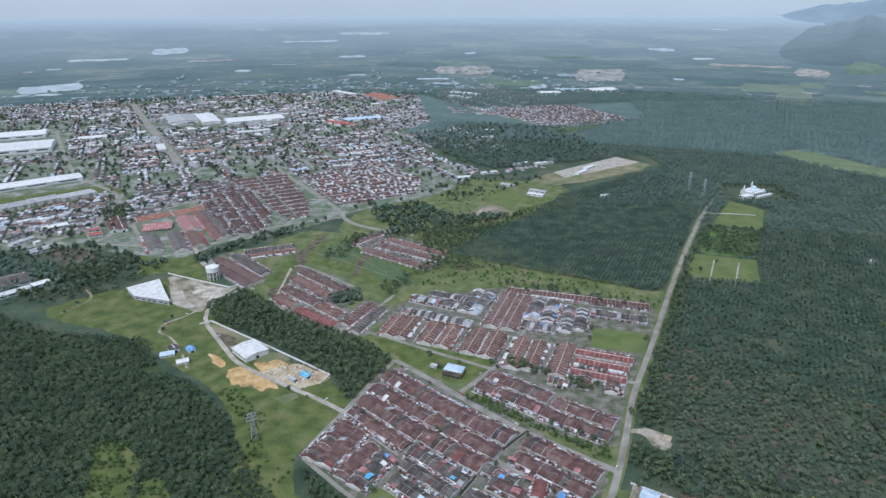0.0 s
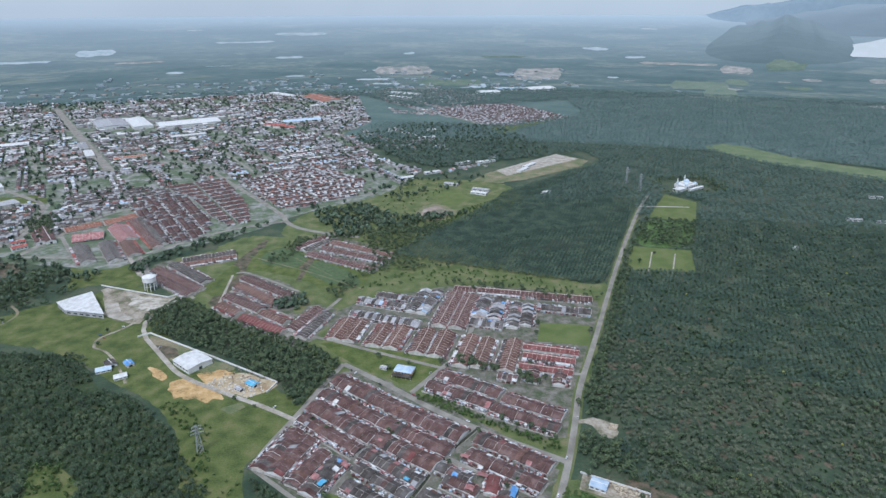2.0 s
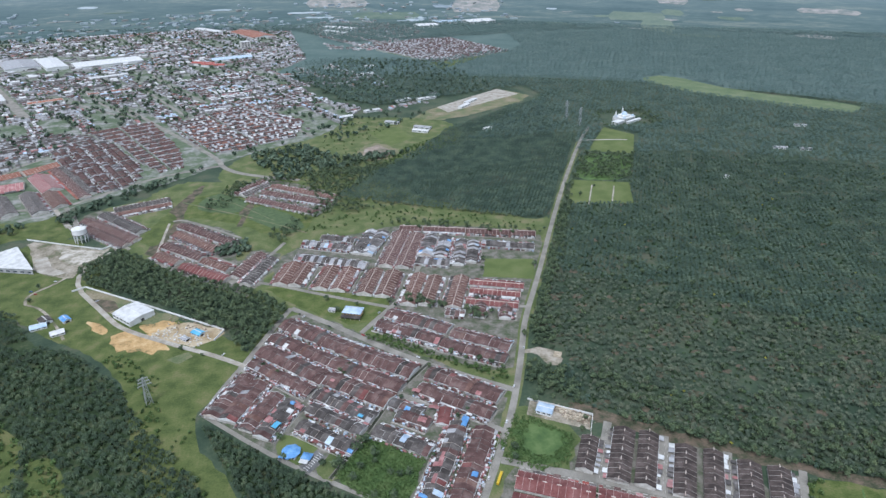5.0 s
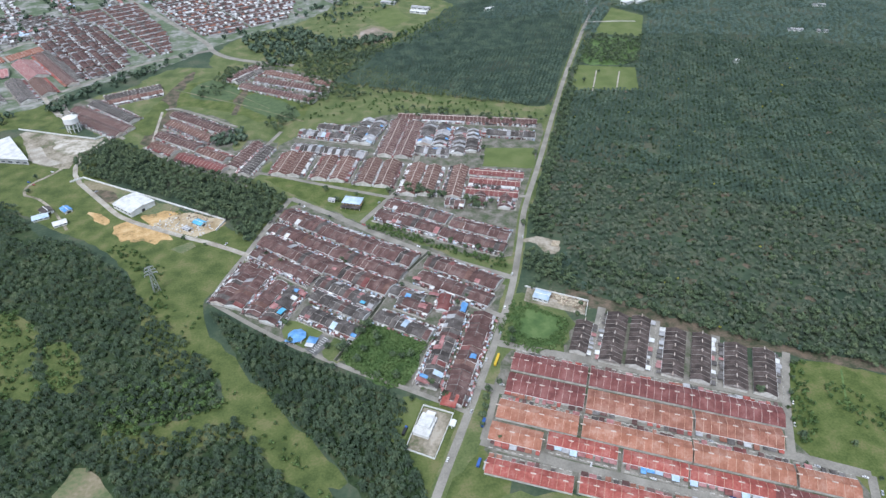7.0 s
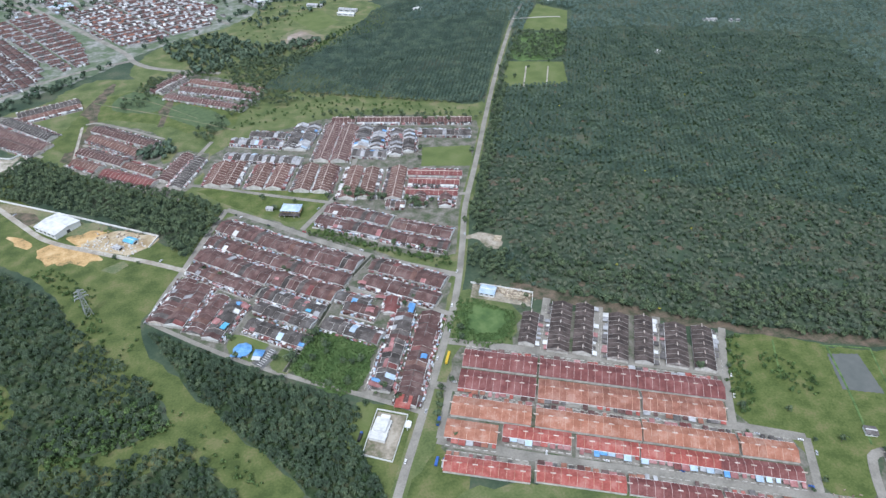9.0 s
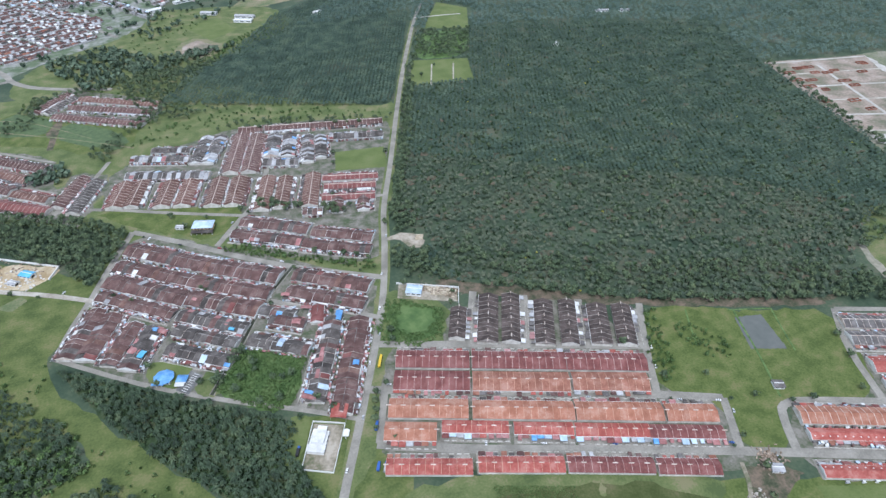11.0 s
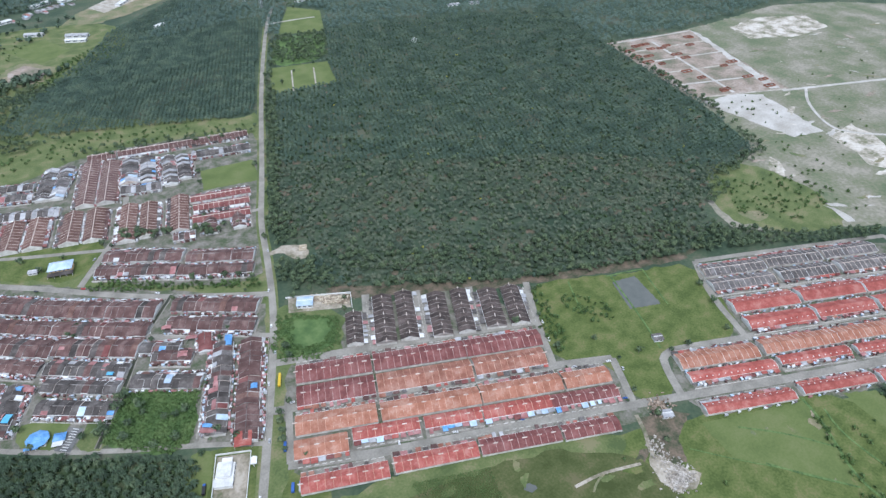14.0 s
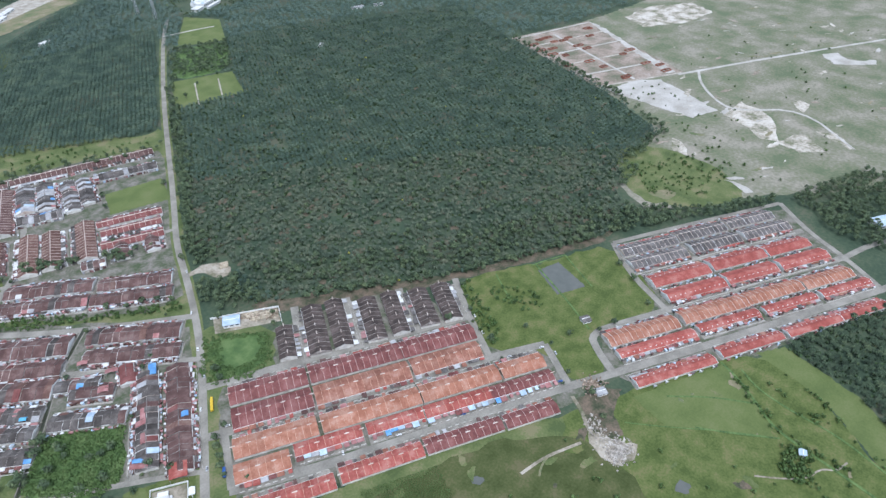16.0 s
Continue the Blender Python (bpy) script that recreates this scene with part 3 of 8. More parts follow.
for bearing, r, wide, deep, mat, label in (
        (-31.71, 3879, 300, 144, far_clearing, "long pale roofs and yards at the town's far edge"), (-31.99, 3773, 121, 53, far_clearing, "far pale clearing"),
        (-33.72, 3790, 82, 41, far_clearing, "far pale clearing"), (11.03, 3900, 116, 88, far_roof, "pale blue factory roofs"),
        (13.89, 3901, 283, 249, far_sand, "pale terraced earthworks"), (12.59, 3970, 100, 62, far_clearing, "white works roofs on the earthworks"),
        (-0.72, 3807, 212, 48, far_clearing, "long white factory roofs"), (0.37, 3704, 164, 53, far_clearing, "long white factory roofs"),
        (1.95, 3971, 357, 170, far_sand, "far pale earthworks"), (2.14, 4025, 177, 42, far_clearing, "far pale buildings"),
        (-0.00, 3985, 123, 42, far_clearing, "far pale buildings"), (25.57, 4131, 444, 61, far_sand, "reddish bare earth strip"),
        (30.12, 4057, 174, 140, far_sand, "reddish bare earth strip"), (29.3, 3540, 170, 400, hazed_hill_grass, "pale green cleared slope"), (27.5, 3750, 300, 200, hazed_hill_grass, "pale green cleared slope"), (25.4, 3745, 190, 55, hazed_hill_grass, "pale green cleared slope"), (30.3, 3850, 120, 130, hazed_hill_grass, "pale green cleared slope"), (28.1, 3440, 150, 40, far_sand, "pale earth edge of the slope"),
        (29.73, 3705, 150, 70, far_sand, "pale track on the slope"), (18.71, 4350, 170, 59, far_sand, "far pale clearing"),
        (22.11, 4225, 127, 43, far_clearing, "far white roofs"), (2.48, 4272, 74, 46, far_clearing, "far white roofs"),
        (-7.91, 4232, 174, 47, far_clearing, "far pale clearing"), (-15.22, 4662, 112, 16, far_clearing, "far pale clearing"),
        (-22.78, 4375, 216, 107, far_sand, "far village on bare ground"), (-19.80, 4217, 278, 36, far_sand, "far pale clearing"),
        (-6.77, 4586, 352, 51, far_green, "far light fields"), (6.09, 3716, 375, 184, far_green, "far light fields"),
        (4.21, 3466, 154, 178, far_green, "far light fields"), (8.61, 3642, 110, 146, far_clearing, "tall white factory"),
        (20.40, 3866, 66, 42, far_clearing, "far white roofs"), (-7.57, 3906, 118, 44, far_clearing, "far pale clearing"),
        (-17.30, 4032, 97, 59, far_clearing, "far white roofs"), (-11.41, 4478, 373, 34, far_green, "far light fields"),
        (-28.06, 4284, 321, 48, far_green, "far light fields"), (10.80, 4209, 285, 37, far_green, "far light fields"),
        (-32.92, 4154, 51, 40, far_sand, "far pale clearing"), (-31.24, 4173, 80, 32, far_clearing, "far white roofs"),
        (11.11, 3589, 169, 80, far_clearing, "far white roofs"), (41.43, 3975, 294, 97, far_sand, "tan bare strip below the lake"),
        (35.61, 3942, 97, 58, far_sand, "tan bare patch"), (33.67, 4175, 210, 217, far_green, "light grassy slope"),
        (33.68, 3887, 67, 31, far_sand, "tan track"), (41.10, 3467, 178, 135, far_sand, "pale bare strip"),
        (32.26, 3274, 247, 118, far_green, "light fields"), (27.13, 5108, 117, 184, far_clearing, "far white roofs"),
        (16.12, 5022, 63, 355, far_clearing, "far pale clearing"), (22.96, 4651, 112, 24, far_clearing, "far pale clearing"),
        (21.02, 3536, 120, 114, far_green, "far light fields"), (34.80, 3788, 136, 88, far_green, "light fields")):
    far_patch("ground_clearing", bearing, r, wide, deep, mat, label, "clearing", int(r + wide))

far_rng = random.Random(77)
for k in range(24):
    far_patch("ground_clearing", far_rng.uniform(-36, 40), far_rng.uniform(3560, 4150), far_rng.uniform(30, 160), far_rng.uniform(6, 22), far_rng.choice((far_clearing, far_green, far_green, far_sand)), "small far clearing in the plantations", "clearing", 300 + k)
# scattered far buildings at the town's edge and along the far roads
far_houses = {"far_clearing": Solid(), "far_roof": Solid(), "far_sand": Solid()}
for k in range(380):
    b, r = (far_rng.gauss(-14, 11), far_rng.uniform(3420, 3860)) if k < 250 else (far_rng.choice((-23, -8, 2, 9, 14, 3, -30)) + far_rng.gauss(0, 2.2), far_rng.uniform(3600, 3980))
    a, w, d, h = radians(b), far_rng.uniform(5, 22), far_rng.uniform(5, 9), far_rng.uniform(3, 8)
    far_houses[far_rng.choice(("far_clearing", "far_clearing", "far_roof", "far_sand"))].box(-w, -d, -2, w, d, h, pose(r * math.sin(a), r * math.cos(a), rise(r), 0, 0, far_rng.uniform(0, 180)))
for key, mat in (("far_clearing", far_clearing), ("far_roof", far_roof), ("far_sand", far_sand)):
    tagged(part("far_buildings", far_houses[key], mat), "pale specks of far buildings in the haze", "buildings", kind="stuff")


def sector(r0, r1, b0, b1, z, mat, label):
    """A wide arc of plantation floor."""
    s, n = Solid(), 24
    v = [(r * math.sin(radians(b0 + (b1 - b0) * i / n)), r * math.cos(radians(b0 + (b1 - b0) * i / n)), z) for r in (r0, r1) for i in range(n + 1)]
    s.add(v, [(i + 1, i, n + 1 + i, n + 2 + i)[::-1] for i in range(n)])
    tagged(part("ground_plantation", s, mat), label, "ground", kind="structure")


sector(2150, 3500, -38, 75, 0.014, outer_floor, "weedy floor of the distant plantation, tinted bluish for haze")
# meadows, fields and bare soil: name, height, material, label, outline
MEADOWS = (
    ("ground_clearing", 0.08, lush_grass, "weedy grassy opening among the palms", [(-377, 549), (-337, 544), (-310, 501), (-304, 452), (-284, 433), (-288, 413), (-333, 429)]),
    ("ground_clearing", 0.082, lush_grass, "weedy grassy opening among the palms", [(-302, 488), (-283, 492), (-263, 464), (-251, 431), (-265, 413), (-286, 438)]),
    ("ground_meadow", 0.07, lush_grass, "long damp meadow between the palms", [(-268, 632), (-250, 653), (-195, 626), (-162, 581), (-165, 526), (-168, 520), (-161, 494), (-125, 447), (-92, 390), (-64, 349), (-38, 315), (-17, 278), (-70, 289), (-86, 321), (-105, 361), (-131, 354), (-156, 347), (-192, 350), (-224, 358), (-224, 378), (-179, 370), (-140, 375), (-122, 387), (-132, 417), (-172, 462), (-187, 499), (-210, 528), (-235, 574)]),
    ("ground_strip", 0.06, litter_mat, "trodden strip between the plantation and the houses", [(226, 472), (262, 444), (408, 345), (583, 262), (579, 246), (404, 332), (256, 424), (222, 452)]),
    ("ground_grass", 0.03, rough_grass, "rough grass and gardens between the village rows", [(-150, 525), (-120, 610), (-75, 715), (-220, 810), (-340, 930), (-400, 1010), (-430, 1100), (-250, 1180), (60, 1230), (150, 1060), (330, 930), (350, 870), (270, 690), (210, 570), (170, 485), (130, 410), (80, 335), (-40, 425)]),
    ("ground_verge", 0.012, lush_grass, "rough grass round the walled compound", [(18, 361), (84, 341), (102, 310), (108, 266), (101, 240), (24, 250), (23, 294)]),
    ("ground_village", 0.05, village_ground, "paved yards and gardens of the village", [(-146, 525), (-112, 605), (-62, 708), (10, 650), (170, 500), (130, 420), (80, 340), (40, 362), (-40, 425), (-85, 460)]),
    ("ground_village", 0.05, village_ground, "paved yards and gardens of the village", [(25, 640), (70, 690), (-90, 770), (-95, 840), (-50, 900), (120, 945), (330, 880), (320, 810), (230, 640), (180, 510)]),
    ("ground_village", 0.05, village_ground, "paved yards and gardens of the village", [(-273, 887), (-274, 1022), (-259, 1042), (-145, 953), (-155, 874), (-143, 857), (-125, 899), (-74, 864), (-122, 755), (-181, 795), (-241, 846)]),
    ("ground_village", 0.052, village_ground, "paved yards between terraces by the water tank", [(-432, 1082), (-397, 1113), (-306, 1018), (-314, 938), (-349, 955), (-405, 1017)]),
    ("ground_village", 0.054, village_ground, "paved yards of the terraces among fields", [(-192, 1138), (-129, 1236), (-101, 1198), (21, 1101), (-16, 1008), (-153, 1097)]),
    ("pavement_market", 0.053, asphalt, "asphalt streets and parking round the market rows", [(-707, 1304), (-707, 1352), (-579, 1438), (-417, 1165), (-479, 1122), (-551, 1080)]),
    ("ground_lot", 0.115, litter_mat, "fenced bare brown lot", [(-772, 1082), (-752, 1157), (-637, 1089), (-674, 1010)]),
    ("ground_village", 0.0513, village_ground, "paved lanes between the newer terraces", [(440, 178), (511, 146), (579, 238), (800, 124), (756, 74), (735, 28), (700, -24), (520, 40), (400, 100), (397, 141), (420, 165)]),
    ("ground_village", 0.0517, village_ground, "paved lanes and yards between the terraces", [(138, 402), (230, 425), (352, 372), (362, 290), (384, 204), (395, 141), (330, 150), (95, 272), (92, 300)]),
    ("ground_verge", 0.05, rough_grass, "grass verge between the road and the terraces", [(52, 262), (92, 296), (121, 357), (150, 404), (136, 414), (100, 356), (70, 306)]),
    ("ground_strip", 0.06, lawn, "lighter mown strip along the drain", [(505, 46), (532, 34), (512, -44), (462, -112), (448, -100), (492, -20)]),
    ("ground_rough", 0.025, rough_grass, "rough green land at the edge of town", [(-200, 1180), (-30, 1200), (60, 1240), (150, 1260), (330, 1400), (320, 1560), (208, 1612), (60, 1640), (-20, 1480), (-177, 1379), (-230, 1250)]),
    ("ground_rough", 0.028, rough_grass, "rough green land around the farm plots", [(-400, 1010), (-300, 1230), (-180, 1200), (40, 1190), (20, 1080), (-40, 1000), (-60, 900), (-250, 880)]),
    ("ground_meadow", 0.03, lush_grass, "rough grass along the edge of the palms", [(-321, 718), (-268, 676), (-210, 598), (-185, 508), (-154, 431), (-174, 414), (-211, 480), (-226, 552), (-278, 644), (-338, 685)]),
    ("ground_meadow", 0.06, lush_grass, "uneven green meadow by the estate road", [(-420, 1010), (-560, 930), (-640, 850), (-430, 770), (-352, 697), (-280, 640), (-222, 575), (-205, 512), (-136, 428), (-118, 372), (-169, 372), (-225, 362), (-190, 330), (-110, 345), (-80, 312), (-40, 262), (-15, 235), (-46, 300), (-98, 386), (-139, 458), (-160, 520), (-136, 560), (-100, 610), (-144, 664), (-245, 740), (-330, 820), (-350, 900)]),
    ("ground_field", 0.10, meadow, "grass field beside the village road", [(400, 330), (439, 317), (486, 284), (579, 242), (515, 143), (426, 185), (400, 141), (359, 162), (377, 205), (341, 239), (368, 290)]),
    ("ground_field", 0.10, meadow, "open green field south of the terraces", [(160, 236), (256, 190), (324, 150), (385, 118), (477, 73), (513, 49), (499, -12), (438, -90), (327, -130), (60, 130), (100, 230)]),
    ("ground_field", 0.10, lawn, "lighter grass strip along a drain", [(513, 49), (540, 32), (520, -40), (470, -110), (438, -90), (499, -12)]),
    ("ground_scrub", 0.07, scrub_mat, "open sandy scrubland with thin grass", [(1088, 775), (1301, 717), (1712, 688), (2097, 276), (1600, -200), (964, 0), (810, 148), (670, 240), (697, 305), (779, 332), (889, 333), (977, 484)]),
    ("ground_grass", 0.10, rough_grass, "rough grass strip behind the houses", [(4, 963), (115, 1022), (321, 921), (376, 921), (335, 840), (223, 925), (67, 945)]),
    ("ground_lawn", 0.14, lawn, "mown green field with two tracks", [(420, 973), (473, 1085), (578, 1049), (537, 949)]),
    ("ground_lawn", 0.12, lawn, "mown green field below the mosque", [(575, 1250), (690, 1420), (735, 1345), (667, 1211)]),
    ("ground_scrub", 0.08, bush_mat, "bright green scrub between the fields", [(473, 1085), (556, 1234), (667, 1211), (585, 1062)]),
    ("ground_field", 0.10, meadow, "vegetable plots with bare earth paths", [(-300, 1030), (-255, 1130), (-205, 1155), (-30, 1010), (-48, 950), (-110, 945), (-150, 990), (-233, 1040)]),
    ("ground_field", 0.11, litter_mat, "bare brown earth track", [(-250, 1194), (-236, 1190), (-258, 1080), (-252, 947), (-262, 900), (-290, 904), (-286, 950), (-284, 1077)]),
    ("ground_field", 0.10, dry_grass, "partly ploughed field", [(59, 1292), (74, 1378), (121, 1407), (168, 1329), (111, 1262)]),
    ("ground_field", 0.13, red_soil, "ploughed brown earth", [(74, 1310), (84, 1364), (116, 1388), (150, 1330), (108, 1282)]),
    ("ground_lawn", 0.12, lawn, "green field beside the fish pond yards", [(101, 1494), (182, 1522), (206, 1425), (143, 1376)]),
    ("ground_lawn", 0.12, meadow, "grass playing field by the hall", [(-111, 782), (29, 731), (73, 707), (25, 645), (-62, 718)]),
    ("ground_lawn", 0.14, lawn, "fenced green pitch between terraces", [(219, 796), (291, 781), (274, 722), (203, 743)]),
    ("ground_plot", 0.09, creeper_mat, "overgrown green plot", [(-21, 415), (11, 458), (69, 424), (38, 372), (22, 369)]),
    ("ground_plot", 0.035, rough_grass, "rough grass round the weedy plot", [(171, 482), (225, 428), (182, 366), (132, 402), (136, 425)]),
    ("ground_plot", 0.12, creeper_mat, "bright green overgrown plot", [(165, 455), (185, 448), (209, 421), (193, 393), (169, 391), (143, 406)]),
    ("ground_pad", 0.16, yard_mix, "pale dirt pull-in beside the road", [(203, 558), (207, 566), (232, 566), (248, 544), (236, 527), (222, 534), (218, 555)]),
    ("ground_yard", 0.13, clay_mat, "orange bare-earth yard", [(-280, 690), (-271, 695), (-258, 698), (-244, 685), (-232, 685), (-214, 662), (-202, 644), (-218, 650), (-222, 638), (-238, 652), (-249, 650), (-258, 659), (-264, 651), (-272, 666), (-281, 675)]),
    ("ground_yard", 0.13, clay_mat, "sandy orange bare earth", [(-324, 733), (-307, 724), (-284, 702), (-289, 695), (-308, 707)]),
    ("ground_yard", 0.13, clay_mat, "thin orange soil below the store", [(-254, 706), (-238, 710), (-218, 714), (-206, 701), (-221, 689), (-239, 685)]),
    ("ground_yard", 0.13, sandy_yard, "sandy works yard", [(-239, 683), (-216, 698), (-196, 705), (-172, 692), (-145, 674), (-151, 655), (-176, 646), (-198, 655)]),
    ("ground_yard", 0.13, dry_grass, "churned soil beside the track", [(-206, 634), (-178, 635), (-172, 622), (-191, 615)]),
    ("ground_yard", 0.13, litter_mat, "bare brown soil along the yard wall", [(-338, 790), (-304, 783), (-284, 755), (-303, 745)]),
    ("ground_yard", 0.12, dry_grass, "bare brown soil along the yard wall", [(-350, 815), (-326, 808), (-270, 765), (-240, 740), (-200, 712), (-230, 700), (-292, 740), (-320, 768)]),
    ("ground_yard", 0.15, yard_mix, "gravel yard behind the white hall", [(-484, 994), (-422, 970), (-360, 939), (-346, 948), (-352, 907), (-370, 869), (-378, 851), (-408, 864), (-434, 882), (-455, 935)]),
    ("ground_yard", 0.16, broken_sand, "pale graded sand in the hall's yard", [(-426, 962), (-365, 934), (-348, 943), (-359, 908), (-382, 889), (-411, 919)]),
    ("ground_yard", 0.16, gravel, "pale gravel beside the hall", [(-450, 927), (-433, 931), (-413, 891), (-383, 871), (-405, 866), (-431, 882)]),
    ("ground_rough", 0.02, lush_grass, "rough grass round the water tank", [(-580, 1107), (-517, 1128), (-477, 1114), (-428, 1040), (-414, 988), (-477, 1000), (-516, 1000), (-534, 981)]),
    ("ground_rough", 0.022, lush_grass, "rough grass and weeds below the hall", [(-502, 892), (-436, 870), (-376, 844), (-419, 817), (-425, 800), (-442, 783), (-464, 786)]),
    ("ground_field", 0.17, bed_mat, "green vegetable beds", [(-238, 1110), (-213, 1151), (-170, 1121), (-149, 1086), (-165, 1040), (-238, 1071)]),
    ("ground_field", 0.172, bed_mat, "green vegetable beds", [(-149, 1022), (-137, 1077), (-74, 1026), (-46, 971), (-63, 940), (-103, 970)]),
    ("ground_field", 0.174, litter_mat, "bare brown vegetable bed", [(-164, 1037), (-149, 1086), (-137, 1077), (-150, 1019)]),
    ("ground_field", 0.13, lush_grass, "green slope beside the brown track", [(-283, 1074), (-265, 1052), (-269, 1008), (-276, 944), (-287, 934), (-310, 966), (-301, 1014)]),
    ("ground_clearing", 0.12, dry_grass, "pale mown clearing among palms", [(-250, 310), (-234, 343), (-197, 312), (-190, 270), (-240, 270)]),
    ("ground_plots", 0.12, red_soil, "reddish cleared building plots", [(1088, 775), (1301, 717), (1155, 417), (977, 502)]),
    ("ground_scrub", 0.09, rough_grass, "greener scrub by the plantation", [(783, 358), (842, 328), (847, 233), (800, 159), (718, 194), (684, 272)]),
    ("ground_sand", 0.14, sand_mat, "flat pale graded sand pad", [(980, 481), (1051, 469), (1093, 435), (1059, 358), (1030, 300), (976, 320), (974, 374)]),
    ("ground_sand", 0.14, broken_sand, "broken pale sand patch", [(1022, 286), (1094, 285), (1081, 248), (1051, 213), (985, 186), (970, 208), (992, 230)]),
    ("ground_sand", 0.14, broken_sand, "broken reddish sand patch", [(976, 183), (1025, 176), (1038, 157), (997, 124), (968, 146)]),
    ("ground_sand", 0.14, broken_sand, "broken pale sand patch", [(1142, 219), (1166, 214), (1159, 193), (1121, 188)]),
    ("ground_sand", 0.14, sand_mat, "bare white sand streak", [(1435, 253), (1471, 233), (1436, 201), (1402, 220)]),
    ("ground_sand", 0.14, sand_mat, "bare white sand streak", [(1431, 197), (1478, 164), (1447, 153), (1419, 184)]),
    ("ground_sand", 0.14, broken_sand, "wide pale sandy ground", [(1390, 671), (1507, 666), (1611, 604), (1568, 532), (1449, 545), (1353, 602)]),
    ("ground_sand", 0.14, broken_sand, "bare sand streak", [(875, 312), (883, 297), (858, 277), (859, 291)]),
    ("ground_sand", 0.14, sand_mat, "bare white sand streak", [(815, 202), (821, 190), (809, 158), (800, 165)]),
    ("ground_sand", 0.14, dry_grass, "thin tan grass", [(712, 266), (734, 253), (736, 230), (710, 237)]),
    ("ground_sand", 0.14, sand_mat, "pale sand along the plots", [(1301, 717), (1294, 683), (1144, 429), (1128, 439)]),
    ("ground_sand", 0.14, broken_sand, "bare sand streak", [(1059, 148), (1071, 126), (1036, 92), (1029, 100)]),
    ("ground_sand", 0.14, broken_sand, "bare sand streak", [(879, 314), (884, 296), (845, 271), (847, 291)]),
    ("ground_sand", 0.14, sand_mat, "bare sand streak", [(1443, 246), (1445, 192), (1462, 161), (1429, 171), (1398, 216)]),
    ("ground_field", 0.13, lawn, "lighter grazed paddock", [(384, 112), (477, 68), (470, 50), (436, 8), (424, 4), (400, 40), (374, 76)]),
    ("ground_field", 0.06, rough_grass, "rough grass below the terraces", [(40, 180), (80, 250), (160, 240), (330, 152), (300, 130), (140, 110)]),
    ("ground_field", 0.13, dark_pasture, "rough darker pasture", [(110, 226), (256, 184), (322, 120), (310, 60), (260, 30), (150, 90), (80, 150)]),
    ("ground_field", 0.09, far_meadow, "long bright green grass strip", [(1037, 1938), (1166, 1977), (1263, 1716), (1500, 1480), (1400, 1400), (1107, 1719)]),
    ("ground_field", 0.09, dry_grass, "pale field beside a fish pond", [(208, 1612), (547, 1885), (629, 1761), (319, 1555)]),
    ("water_pond", 0.16, gravel, "drained grey fish pond", [(314, 1701), (538, 1885), (586, 1810), (334, 1639)]),
    ("ground_town", 0.05, town_ground, "built-up town ground with gardens", [(-2500, 3400), (-1600, 3100), (-600, 3420), (-130, 3300), (-53, 2532), (-171, 2241), (28, 1807), (108, 1737), (-5, 1482), (-177, 1379), (-300, 1230), (-363, 1184), (-439, 1160), (-496, 1060), (-613, 1100), (-775, 1140), (-900, 1100), (-1700, 1500)]),
    ("ground_lawn", 0.12, meadow, "grass beside the long town sheds", [(-1150, 1420), (-890, 1600), (-800, 1520), (-880, 1440), (-1010, 1310)]),
    ("ground_works", 0.12, town_ground, "grey streets of the far estate", [(190, 2737), (428, 2950), (620, 2945), (797, 2549), (668, 2460), (430, 2340)]),
    ("ground_field", 0.13, lawn, "bright grass field beside the far estate", [(392, 2350), (600, 2462), (650, 2449), (430, 2226)]),
)
for k, (name, z, mat, label, outline) in enumerate(MEADOWS):
    flat(name, outline, z + 0.0016 * k, mat, label, "ground", wobble=5.0 if mat is broken_sand else 4.0 if mat not in (lawn, gravel, red_soil) else 1.2, rounds=1 if mat not in (lawn, gravel, red_soil, broken_sand, sand_mat) else 0)
flat("water_pond", [(475, 279), (503, 270), (487, 224), (455, 240)], 0.25, water_mat, "square grey fish pond with grass banks", "pond", wobble=0.6, rounds=0)
flat("water_pond", [(221, 166), (228, 168), (232, 160), (224, 158)], 0.26, water_mat, "small muddy pool in the field", "pond", wobble=1.0)
flat("water_pond", [(322, 44), (334, 46), (336, 36), (326, 34)], 0.26, water_mat, "small muddy pool in the field", "pond", wobble=1.0)
patch_rng = random.Random(31)
for i in range(70):
    x, y = patch_rng.uniform(130, 470), patch_rng.uniform(-90, 210)
    if inside(np.array([[x, y]]), [(165, 215), (256, 178), (324, 140), (385, 105), (470, 60), (490, -10), (438, -80), (327, -110), (120, 130)])[0]:
        a, turn = patch_rng.uniform(2, 11), patch_rng.uniform(0, 3.1)
        outline = []
        for k in range(9):
            q, r = 2 * math.pi * k / 9, patch_rng.uniform(0.4, 1.3)
            u, w = a * r * math.cos(q), a * 0.45 * r * math.sin(q)
            outline.append((x + u * math.cos(turn) - w * math.sin(turn), y + u * math.sin(turn) + w * math.cos(turn)))
        flat("ground_bare_patch", outline, 0.262 + 0.0002 * i, patch_rng.choice((dry_grass, rough_grass, rough_grass, meadow, litter_mat)), "worn uneven patch in the pasture", "ground", wobble=0.9, rounds=0)
rng = random.Random(8)
